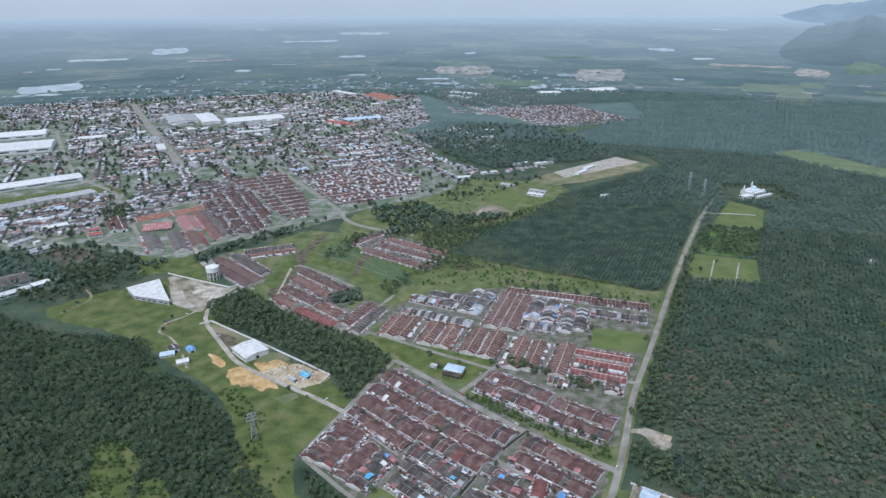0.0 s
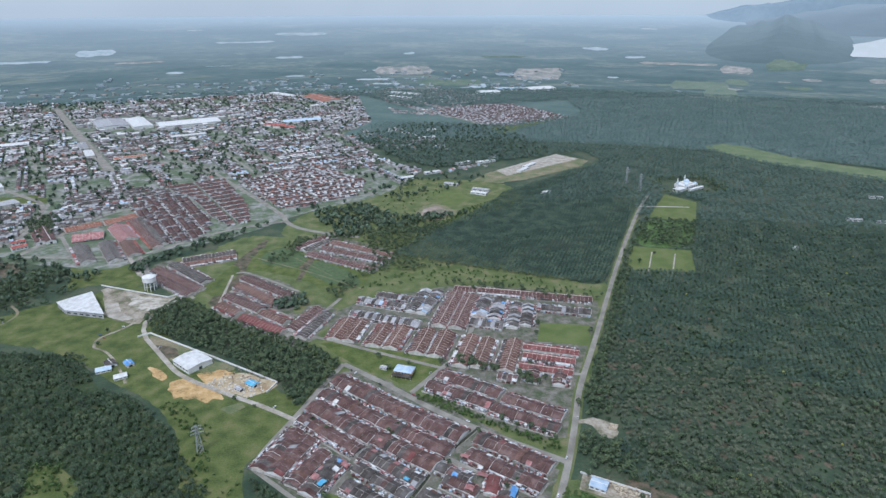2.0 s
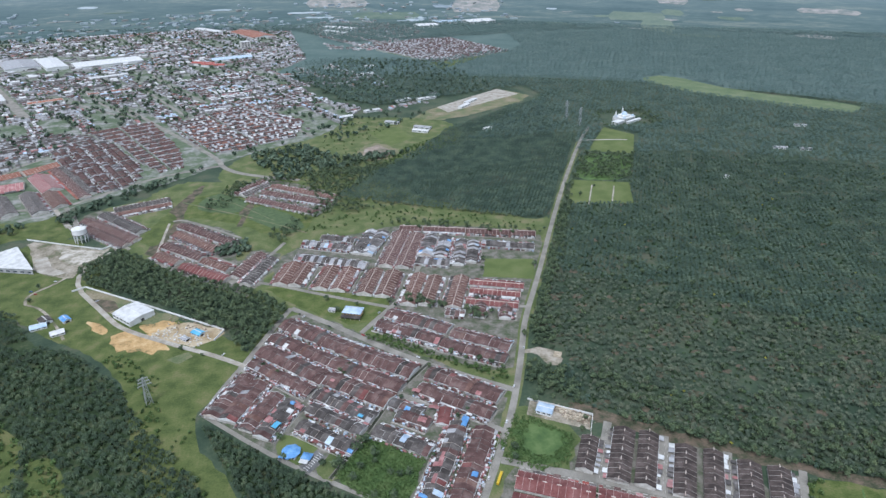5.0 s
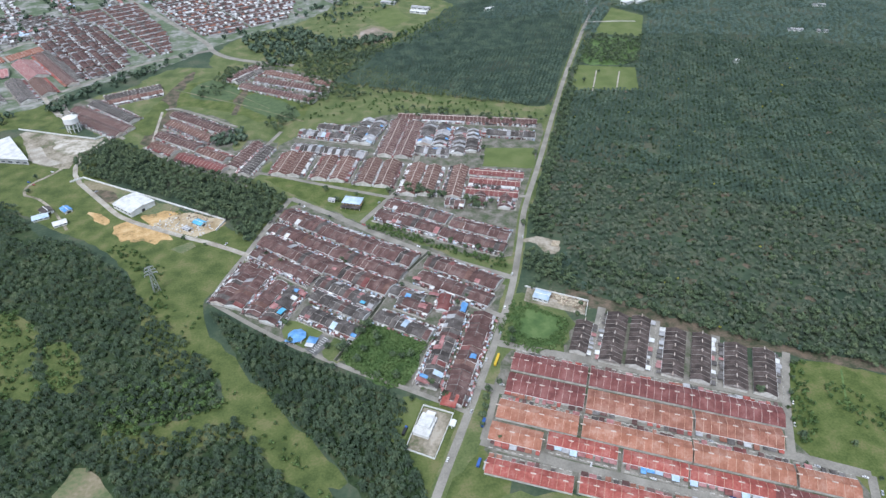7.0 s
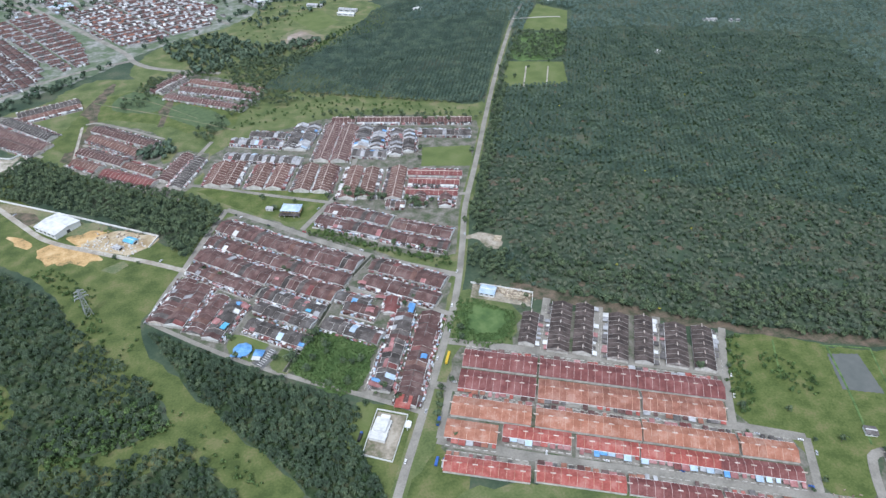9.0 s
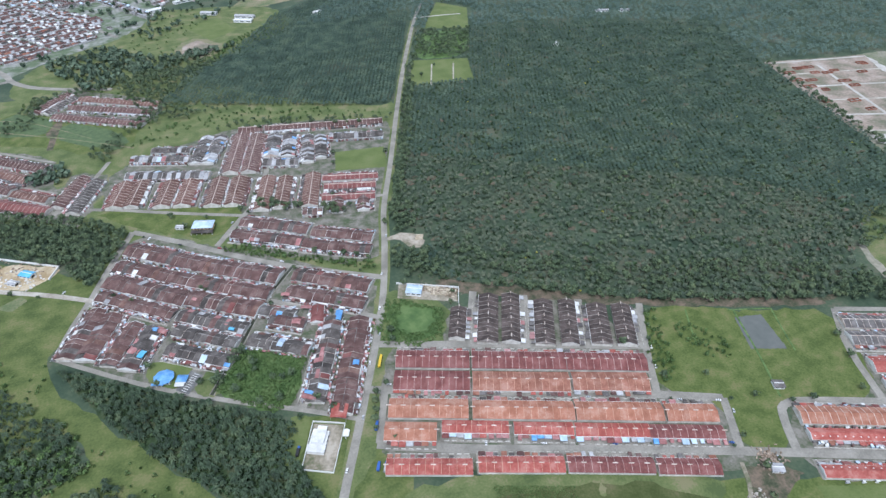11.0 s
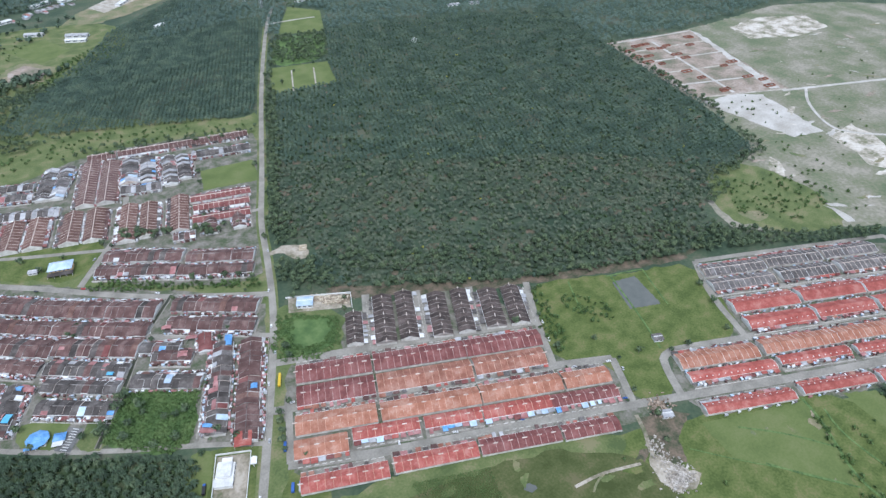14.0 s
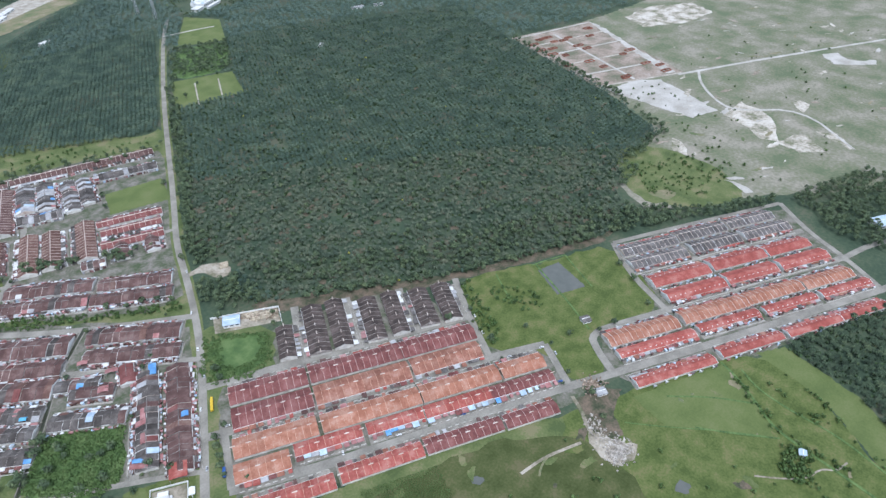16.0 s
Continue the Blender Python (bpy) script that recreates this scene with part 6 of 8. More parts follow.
def estate_rows(poly, angle, seed):
    """Places of terrace houses in pairs of rows, back to back, with lanes between."""
    rng = random.Random(seed)
    c, s = math.cos(radians(angle)), math.sin(radians(angle))
    mid, out, fronts = np.array(poly, float).mean(0), [], []
    for j in range(-14, 15):
        for w, q in ((j * 33.0, -1), (j * 33.0 + 12.6, 1)):
            for k in range(-50, 51):
                if k % 17 == 0:
                    continue
                u = k * 6.3
                out.append((mid[0] + u * c - w * s, mid[1] + u * s + w * c))
                for _ in range(2):
                    if rng.random() < 0.75:
                        f, g2 = w + q * rng.uniform(6.6, 10.5), u + rng.uniform(-2.5, 2.5)
                        fronts.append((mid[0] + g2 * c - f * s, mid[1] + g2 * s + f * c))
    out, fronts = np.array(out), np.array(fronts)
    return out[inside(out, poly)], fronts[inside(fronts, poly)]


def far_estate(poly, angle, seed, mix):
    houses, fronts = estate_rows(poly, angle, seed)
    rng = np.random.default_rng(seed)
    turn = Matrix.Rotation(radians(angle), 3, "Z")
    plan = [[(-3.1, -6, 0), (3.1, -6, 0), (3.1, 6, 0), (-3.1, 6, 0), (-3.1, -6, h), (3.1, -6, h), (3.1, 6, h), (-3.1, 6, h), (-3.1, 0, h + 2.0), (3.1, 0, h + 2.0)] for h in (3.2, 3.4, 3.9)]
    base = [[tuple(turn @ Vector(p)) for p in v] for v in plan]
    pick = rng.random(len(houses))
    lo = 0.0
    for tone, share, said in mix:
        at = houses[(pick >= lo) & (pick < lo + share)]
        lo += share
        ob = sown("estate_houses", base, wall_faces + top_faces, at, (1.0, 1.0), ROOF[tone], "rows of small terrace houses with %s roofs" % said, "houses", seed, spin=False)
        ob.data.materials.append(town_wall)
        ob.data.polygons.foreach_set("material_index", np.tile(np.array([1] * len(wall_faces) + [0] * len(top_faces), dtype=np.int32), len(at)))
    lean = [[tuple(turn @ Vector(p)) for p in ((-a, -b, 0), (a, -b, 0), (a, b, 0), (-a, b, 0), (-a, -b, 2.7), (a, -b, 2.7), (a, b, 2.4), (-a, b, 2.4))] for a, b in ((1.6, 1.1), (2.2, 1.6), (1.1, 1.8))]
    cut = rng.random(len(fronts))
    for tone, a, b in (("white", 0.0, 0.22), ("ash", 0.22, 0.6), ("maroon", 0.6, 1.0)):
        sown("estate_awnings", lean, [(0, 1, 5), (0, 5, 4), (1, 2, 6), (1, 6, 5), (2, 3, 7), (2, 7, 6), (3, 0, 4), (3, 4, 7), (4, 5, 6), (4, 6, 7)], fronts[(cut >= a) & (cut < b)], (0.8, 1.2), ROOF[tone], "awnings and sheds before the terrace houses", "awnings", seed + 1, spin=False)


BROWN = (("maroon", 0.66, "maroon tiled"), ("rust", 0.14, "brown tiled"), ("char", 0.12, "dark tiled"), ("ash", 0.08, "grey metal"))
far_estate([(-600, 1440), (-446, 1190), (-396, 1200), (-372, 1262), (-390, 1340), (-480, 1500), (-560, 1560)], -62, 61, BROWN)
far_estate([(-737, 1396), (-789, 1546), (-700, 1639), (-528, 1579), (-487, 1490), (-581, 1457)], 28, 65, (("char", 0.4, "charcoal tiled"), ("grey", 0.3, "weathered tiled"), ("ash", 0.2, "grey metal"), ("maroon", 0.1, "maroon tiled")))
far_estate([(-580, 1620), (-474, 1506), (-384, 1346), (-340, 1285), (-300, 1310), (-330, 1440), (-440, 1683)], 28, 62, BROWN)
far_estate([(211, 2737), (428, 2926), (602, 2938), (777, 2549), (658, 2474), (435, 2358)], -30, 64, (("maroon", 0.45, "maroon tiled"), ("ash", 0.3, "grey metal"), ("grey", 0.25, "weathered tiled")))
far_estate([(-390, 1640), (-300, 1470), (-245, 1400), (-200, 1405), (-74, 1477), (-54, 1624), (-220, 1830)], 28, 63, (("maroon", 0.45, "maroon tiled"), ("char", 0.2, "dark tiled"), ("ash", 0.2, "grey metal"), ("white", 0.08, "white"), ("brorange", 0.07, "terracotta")))

# ---------------------------------------------------------------- landmarks


def awning(x, y, tone, wide, deep):
    """A coloured house roof piece, placed to fit the camera's view; its four posts are made up."""
    ob = thing("yard_awning", "%s metal awning over a house yard" % {"pink": "coral red", "cyan": "cyan", "blue": "blue", "pale": "pale blue", "red": "bright red"}[tone], "awning", "yard awnings", pose(x, y, 0, 0, 0, -40 if x < 60 else 62))
    a, b, z = wide / 2, deep / 2, 6.2
    part("roof", Solid().prism([(-b, z - 0.3), (0, z + 0.5), (b, z - 0.3), (b, z - 0.15), (0, z + 0.65), (-b, z - 0.15)], -a, a), ROOF[tone], ob)
    for u in (-a + 0.3, a - 0.3):
        for w in (-b + 0.3, b - 0.3):
            part("post", Solid().box(u - 0.08, w - 0.08, 0, u + 0.08, w + 0.08, z - 0.1), steel_mat, ob)


for x, y, tone, wide, deep in ((-52, 510, "pink", 9, 6), (-80, 495, "pink", 11, 8), (-74, 487, "cyan", 6, 9), (-16, 546, "pink", 6, 6), (-59, 517, "blue", 6, 5), (48, 444, "pale", 6, 10), (84, 482, "pink", 5, 11), (69, 466, "pink", 7, 9), (8, 495, "pink", 5, 8), (9, 484, "cyan", 6, 4), (70, 511, "pink", 5, 9), (80, 414, "pink", 12, 5), (68, 390, "pink", 11, 5), (55, 373, "blue", 9, 4), (53, 368, "pink", 14, 5), (104, 388, "blue", 6, 6), (110, 456, "blue", 14, 7), (72, 342, "red", 15, 14)):
    awning(x, y, tone, wide, deep)
shed("scrap_hut", 368, 136, 9, 7, 3, -30, "ash", "patched grey hut among the scrap", "hut", 0.2, 2)
shed("field_hut", 423, -20, 6, 5, 2.8, 20, "pale", "small pale hut beside a field tree", "hut", 0.2, 2)


def white_hall():
    """The big white hall with a tapering single-pitch roof."""
    ob = thing("white_hall", "large white hall with a tapering sloped roof and dark sides", "hall")
    corners = [(-520, 922), (-479, 949), (-433, 876), (-497, 897)]
    low = [(x, y, 0) for x, y in corners]
    tops = (9, 12, 8, 7)
    s = Solid().add(low + [(x, y, h) for (x, y), h in zip(corners, tops)], [(0, 4, 5, 1), (1, 5, 6, 2), (2, 6, 7, 3), (3, 7, 4, 0), (4, 7, 6, 5)])
    part("wall", s, ROOF["ash"], ob)
    c = Vector((-482, 911))
    out = [(c.x + (x - c.x) * 1.05, c.y + (y - c.y) * 1.05, h + 0.15) for (x, y), h in zip(corners, tops)]
    r = Solid().add(out + [(x, y, z + 0.5) for x, y, z in out], [(0, 1, 2, 3), (7, 6, 5, 4), (0, 4, 5, 1), (1, 5, 6, 2), (2, 6, 7, 3), (3, 7, 4, 0)])
    part("roof", r, ROOF["white"], ob)
    for i in range(6):
        a, b = Vector((*corners[3], 0)), Vector((*corners[2], 0))
        p = a.lerp(b, (i + 0.5) / 6)
        part("window", Solid().box(-3, -0.1, 2, 3, 0.1, 4.2, Matrix.Translation(p) @ Matrix.Rotation(math.atan2(b.y - a.y, b.x - a.x), 4, "Z")), glass_mat, ob)


white_hall()


def water_tank(x, y):
    """A round steel tank on a ring of braced columns."""
    ob = thing("water_tank", "white round water tank raised on braced columns", "water tank", "", pose(x, y, 0))
    tank = part("tank", Solid().drum(10.5, 10.5, 15, 23, 28), white_mat, ob)
    part("dome", Solid().drum(10.7, 7.5, 23, 24.4, 28).drum(7.5, 0.6, 24.4, 25.6, 28), white_mat, tank)
    part("floor_ring", Solid().drum(11.2, 11.2, 14.2, 15, 28), concrete, ob)
    ring = [(9.6 * math.cos(k * math.pi / 5), 9.6 * math.sin(k * math.pi / 5)) for k in range(10)]
    for k, (a, b) in enumerate(ring):
        part("column", Solid().box(a - 0.45, b - 0.45, 0, a + 0.45, b + 0.45, 14.3), white_mat, ob)
        c, d = ring[(k + 1) % 10]
        part("brace", Solid().bar((a, b, 7), (c, d, 7), 0.5), white_mat, ob)
    part("ladder", Solid().box(10.6, -0.4, 0, 10.8, 0.4, 24), steel_mat, ob)


water_tank(-398, 978)

# the builders' yard on the orange clay
shed("warehouse", -263, 731, 38, 34, 7, -45, "white", "white-roofed store with dark open sides", "warehouse", 0.12, 5)
shed("site_office", -176, 673, 14, 9, 3.5, -40, "cyan", "small site office with a bright blue roof", "office", 0.3, 3)
shed("site_shed", -190, 664, 10, 6, 3, -40, "ash", "small grey site shed", "shed", 0.2, 2)
for x, y, l, d, a, t in ((-374, 726, 18, 11, 20, "pale"), (-371, 740, 16, 12, -50, "char"), (-346, 707, 15, 10, 25, "white"), (-347, 738, 14, 9, -50, "blue")):
    shed("farm_house", x, y, l, d, 3.2, a, t, "farmstead house with a %s roof beside the palms" % {"pale": "pale blue", "char": "dark", "white": "white", "blue": "blue"}[t], "house", 0.35, 3)


def boundary(name, line, high, mat, label, thick=0.3):
    s = Solid()
    for a, b in zip(line, line[1:]):
        d = Vector(b) - Vector(a)
        s.box(0, -thick / 2, 0, d.length, thick / 2, high, pose(a[0], a[1], 0, 0, 0, math.degrees(math.atan2(d.y, d.x))))
    ob = part(name, s, mat)
    return tagged(ob, label, "wall", kind="structure")


boundary("wall_yard", [(-362, 812), (-347, 821), (-250, 752), (-145, 675), (-155, 655)], 2.4, white_mat, "long white yard wall beside the trees", 0.9)
boundary("wall_works", [(-486, 1000), (-421, 969), (-359, 941), (-345, 952)], 2.2, white_mat, "white works wall", 0.8)
boundary("wall_compound", [(27, 304), (49, 345), (73, 331), (49, 290), (27, 304)], 1.9, white_mat, "white compound wall", 0.4)
boundary("wall_lot", [(184, 481), (242, 445), (231, 424)], 2.2, white_mat, "pale lot wall at the plantation's edge", 0.5)
flat("pavement_compound", [(28, 305), (49, 343), (72, 330), (49, 292)], 0.25, yard_mix, "pale paved compound", "pavement", rounds=0)
flat("pavement_lot", [(186, 479), (240, 445), (231, 426), (176, 459)], 0.25, yard_mix, "littered gravel lot", "pavement", rounds=0)
flat("ground_lawn", [(-75, 464), (-66, 480), (-34, 456), (-36, 449), (-50, 432), (-72, 452)], 0.29, lawn, "mown grass round the prayer hall", "ground", wobble=0.8, rounds=1)
flat("ground_lawn", [(-40, 424), (-26, 440), (-10, 452), (-5, 443), (-19, 406)], 0.285, rough_grass, "rough grass between car park and drain", "ground", wobble=1.5, rounds=1)
flat("pavement_carpark", [(-52, 433), (-36, 451), (-27, 441), (-42, 423)], 0.33, dark_asphalt, "dark asphalt car park with bays", "car park", rounds=0)
BAYS = Solid()
for k in range(9):
    a, b = Vector((-48.5, 430.1)).lerp(Vector((-32.9, 447.4)), (k + 0.5) / 9), Vector((-44.4, 425.9)).lerp(Vector((-29.2, 443.3)), (k + 0.5) / 9)
    BAYS.bar((a.x, a.y, 0.3), (b.x, b.y, 0.3), 0.35)
tagged(part("bay_marking", BAYS, white_mat), "white painted parking bay lines", "road marking", kind="structure")


def white_villa():
    ob = thing("white_villa", "white flat-roofed building in a walled compound", "building", "", pose(48, 324, 0, 0, 0, 58))
    part("wall", Solid().box(-13, -7, 0, 8, 7, 4), white_mat, ob)
    part("upper_wall", Solid().box(-6, -5, 4, 6, 5, 7.2), white_mat, ob)
    part("roof", Solid().box(-13.5, -7.5, 4, -6.2, 7.5, 4.35), ROOF["white"], ob)
    part("upper_roof", Solid().box(-6.6, -5.6, 7.2, 6.6, 5.6, 7.55), ROOF["white"], ob)
    part("canopy", Solid().box(8, -4, 3.2, 13, 4, 3.5), white_mat, ob)
    for y in (-3.7, 3.5):
        part("post", Solid().box(12.6, y, 0, 12.8, y + 0.2, 3.2), white_mat, ob)
    for i in range(4):
        part("window", Solid().box(-11 + 4.6 * i, 6.95, 1.2, -8.5 + 4.6 * i, 7.06, 2.8), glass_mat, ob)
        part("window", Solid().box(-11 + 4.6 * i, -7.06, 1.2, -8.5 + 4.6 * i, -6.95, 2.8), glass_mat, ob)


white_villa()


def gate_arch(x, y, a):
    ob = thing("entrance_gate", "white entrance gate roof beside the road", "gate", "", pose(x, y, 0, 0, 0, a))
    part("roof", Solid().prism([(-2.5, 4), (2.5, 4), (0, 5.2)], -3.5, 3.5), white_mat, ob)
    for u in (-3, 3):
        part("pillar", Solid().box(u - 0.3, -0.3, 0, u + 0.3, 0.3, 4.1), white_mat, ob)


gate_arch(70, 319, 60)


def hip(s, a, b, z0, z1, m=None, ridge=0.35):
    s.add([(-a, -b, z0), (a, -b, z0), (a, b, z0), (-a, b, z0), (-a * ridge, 0, z1), (a * ridge, 0, z1), (-a, -b, z0 - 0.3), (a, -b, z0 - 0.3), (a, b, z0 - 0.3), (-a, b, z0 - 0.3)],
          [(0, 1, 5, 4), (2, 3, 4, 5), (1, 2, 5), (3, 0, 4), (6, 7, 1, 0), (7, 8, 2, 1), (8, 9, 3, 2), (9, 6, 0, 3), (9, 8, 7, 6)], m)
    return s


def blue_hall():
    ob = thing("prayer_hall", "prayer hall with bright blue hipped roofs", "hall", "", pose(-59.2, 450.5, 0, 0, 0, -25) @ Matrix.Diagonal((0.76, 0.76, 0.85, 1)))
    part("wall", Solid().box(-9, -8, 0, 9, 8, 4.2), white_mat, ob)
    part("roof", Solid().drum(12.5, 12.5, 4.2, 4.5, 8).drum(12.5, 0.4, 4.5, 9.6, 8), ROOF["blue"], ob)
    part("side_wall", Solid().box(17, -6, 0, 27, 3, 3.4), white_mat, ob)
    part("side_roof", hip(Solid(), 6.5, 5.5, 3.6, 6.0, pose(22, -1.5, 0)), ROOF["blue"], ob)
    part("porch_roof", Solid().box(16, -13.5, 3.0, 27, -7.2, 3.3), ROOF["white"], ob)
    part("veranda_roof", Solid().box(-12, -12, 3.0, 2.6, -8.6, 3.25), ROOF["blue"], ob)
    for u in (-11, -6, 0, 17, 26):
        part("post", Solid().box(u, -11.9, 0, u + 0.25, -11.6, 3.05), white_mat, ob)
    for i in range(4):
        part("window", Solid().box(-8 + 4.4 * i, -8.06, 1, -5.6 + 4.4 * i, -7.95, 2.9), glass_mat, ob)


blue_hall()


def community_hall():
    ob = thing("community_hall", "two-storey orange hall with a pale blue hipped roof", "hall", "", pose(14, 680, 0, 0, 0, -22))
    part("wall", Solid().box(-11, -7, 0, 11, 7, 7), material("apricot_render", [(0.50, 0.33, 0.18), (0.60, 0.42, 0.25)], 5, 0.8), ob)
    part("roof", hip(Solid(), 12.5, 8.5, 7.2, 11.0, None, 0.45), ROOF["pale"], ob)
    part("veranda_roof", Solid().prism([(-13, 3.0), (-7, 3.8), (-7, 4.0), (-13, 3.2)][::-1], -13, 13), ROOF["char"], ob)
    for i in range(5):
        part("post", Solid().box(-12.6 + 6.2 * i, -12.8, 0, -12.3 + 6.2 * i, -12.5, 3.1), white_mat, ob)
        part("window", Solid().box(-9.6 + 4.2 * i, -7.06, 4.4, -7.4 + 4.2 * i, -6.95, 6.2), glass_mat, ob)
    part("ridge", Solid().box(-5.6, -0.3, 10.9, 5.6, 0.3, 11.2), white_mat, ob)


community_hall()
shed("kiosk", -12, 694, 9, 6, 3, -25, "ash", "small grey kiosk beside the field", "kiosk", 0.3, 2)
shed("pavilion", 196, 460, 16, 13, 4.5, -33, "pale", "pale metal-roofed pavilion at the lot", "pavilion", 0.15, 3)
shed("pump_house", 440, 196, 9, 8, 3.0, -28, "grey", "small grey pump house by the field", "hut", 0.2, 2)
shed("long_store", 846, 10, 40, 18, 5, -30, "pale", "pale blue store roof among trees", "store", 0.2, 4)


def mosque(x, y):
    ob = thing("mosque", "white mosque with domes and minarets among trees", "mosque", "", pose(x, y, 0, 0, 0, 30))

    def dome(name, r, z, u, w, mat):
        s = Solid()
        for k in range(5):
            a, b = k * math.pi / 10, (k + 1) * math.pi / 10
            s.drum(r * math.cos(a), max(0.05, r * math.cos(b)), z + r * 1.1 * math.sin(a), z + r * 1.1 * math.sin(b), 18, pose(u, w, 0))
        part(name, s, mat, ob)

    part("wall", Solid().box(-24, -18, 0, 24, 18, 9), white_mat, ob)
    part("upper_wall", Solid().box(-12, -12, 9, 12, 12, 13), white_mat, ob)
    dome("dome", 7.5, 13, 0, 0, ROOF["pale"])
    for u, w in ((-19, -13), (19, -13), (-19, 13), (19, 13)):
        dome("small_dome", 4, 9, u, w, ROOF["pale"])
    for u, w, h in ((-30, 6, 22), (24, 22, 20)):
        part("minaret", Solid().drum(2.0, 1.6, 0, h, 12, pose(u, w, 0)).drum(2.6, 2.6, h * 0.75, h * 0.75 + 1, 12, pose(u, w, 0)).drum(1.6, 0.1, h, h + 5, 12, pose(u, w, 0)), white_mat, ob)
    part("hall_wing", Solid().box(-62, -22, 0, -34, -6, 7), white_mat, ob)
    part("wing_roof", hip(Solid(), 15.5, 9.5, 7.3, 10, pose(-48, -14, 0)), ROOF["white"], ob)
    part("gate_wing", Solid().box(-30, -34, 0, 26, -28, 5), white_mat, ob)
    part("gate_roof", Solid().box(-31, -35, 5, 27, -27, 5.4), ROOF["white"], ob)
    for i in range(6):
        part("window", Solid().box(-22 + 7.6 * i, -18.1, 2, -18.6 + 7.6 * i, -17.95, 6.5), glass_mat, ob)


mosque(772, 1478)


def pylon(x, y, high=34.0, label="grey lattice electricity pylon in the grass"):
    """A lattice tower: four tapering legs, bracing and three cross-arms."""
    ob = thing("pylon", label, "pylon", "pylons", pose(x, y, 0, 0, 0, 25))
    foot, top = 3.4, 0.7
    corners = ((1, 1), (-1, 1), (-1, -1), (1, -1))
    for a, b in corners:
        part("leg", Solid().bar((a * foot, b * foot, 0), (a * top, b * top, high), 0.5), steel_mat, ob)
    lattice = Solid()
    for k in range(7):
        z0, z1 = high * k / 7, high * (k + 1) / 7
        r0, r1 = foot + (top - foot) * k / 7, foot + (top - foot) * (k + 1) / 7
        for (a, b), (c, d) in zip(corners, corners[1:] + corners[:1]):
            lattice.bar((a * r0, b * r0, z0), (c * r1, d * r1, z1), 0.3)
            lattice.bar((a * r1, b * r1, z1), (c * r1, d * r1, z1), 0.18)
    part("bracing", lattice, steel_mat, ob)
    for z, w in ((0.72, 6.5), (0.84, 5.5), (0.96, 4.5)):
        part("cross_arm", Solid().bar((-w, 0, high * z), (w, 0, high * z), 0.8).bar((-w, 0, high * z), (0, 0, high * z + 2.2), 0.22).bar((w, 0, high * z), (0, 0, high * z + 2.2), 0.22), steel_mat, ob)
        for u in (-w, w):
            part("insulator", Solid().drum(0.22, 0.22, -2.0, 0, 6, pose(u, 0, high * z)), white_mat, ob)


pylon(-207, 552)
pylon(637, 1450, 46, "grey lattice pylon rising out of the palms")
pylon(628, 1520, 46, "grey lattice pylon rising out of the palms")
shed("plantation_house", 397, 1455, 22, 14, 5, 20, "white", "white plantation house half hidden by palms", "house", 0.4, 3)
shed("plantation_house", 779, 1035, 13, 8, 4, 40, "ash", "white plantation house half hidden by palms", "house", 0.4, 3)
for x, y, l in ((1010, 1180, 30), (1060, 1160, 24), (1180, 1330, 30)):
    shed("palm_store", x, y, l, 10, 4, -20, "ash", "grey store roof among the palms", "shed", 0.3, 3)
for x, y, l, d, a, t in ((60, 1640, 40, 16, 20, "white"), (130, 1690, 46, 14, 20, "white"), (230, 1790, 50, 16, 30, "white"), (300, 1800, 60, 16, 20, "white"), (170, 1560, 36, 14, -30, "ash"), (240, 1500, 44, 15, -30, "ash"), (230, 1470, 40, 12, -30, "white"),
                         (420, 1740, 60, 12, 48, "white"), (390, 1690, 50, 12, 48, "white"), (150, 2180, 60, 30, 20, "white"), (180, 2320, 40, 20, 10, "white"), (40, 2330, 60, 20, 10, "white"), (330, 1860, 26, 14, 20, "char"), (-90, 2230, 70, 16, 10, "brorange")):
    shed("field_shed", x, y, l, d, 5, a, t, "long low %s shed by the fields" % {"white": "white-roofed", "ash": "grey-roofed", "char": "dark-roofed", "brorange": "terracotta-roofed"}[t], "shed", 0.2, 4)
# low house walls on the cleared plots
plot_rng = random.Random(4)
for i in range(26):
    u, w = plot_rng.random(), plot_rng.random()
    p = Vector((1095, 760)).lerp(Vector((1290, 708)), u).lerp(Vector((985, 505)).lerp(Vector((1150, 425)), u), w)
    ob = thing("house_shell", "unfinished red brick house shell on bare ground", "building site", "house shells", pose(p.x, p.y, 0, 0, 0, -15))
    brick = ROOF["brorange"]
    a, b = plot_rng.uniform(6, 12), plot_rng.uniform(3.5, 5)
    part("wall", Solid().box(-a, -b, 0, a, -b + 0.3, 2.6).box(-a, b - 0.3, 0, a, b, 2.6).box(-a, -b + 0.3, 0, -a + 0.3, b - 0.3, 2.6).box(a - 0.3, -b + 0.3, 0, a, b - 0.3, 2.6).box(-0.15, -b + 0.3, 0, 0.15, b - 0.3, 2.6), brick, ob)
    part("slab", Solid().box(-a - 0.5, -b - 0.5, 0, a + 0.5, b + 0.5, 0.32), concrete, ob)
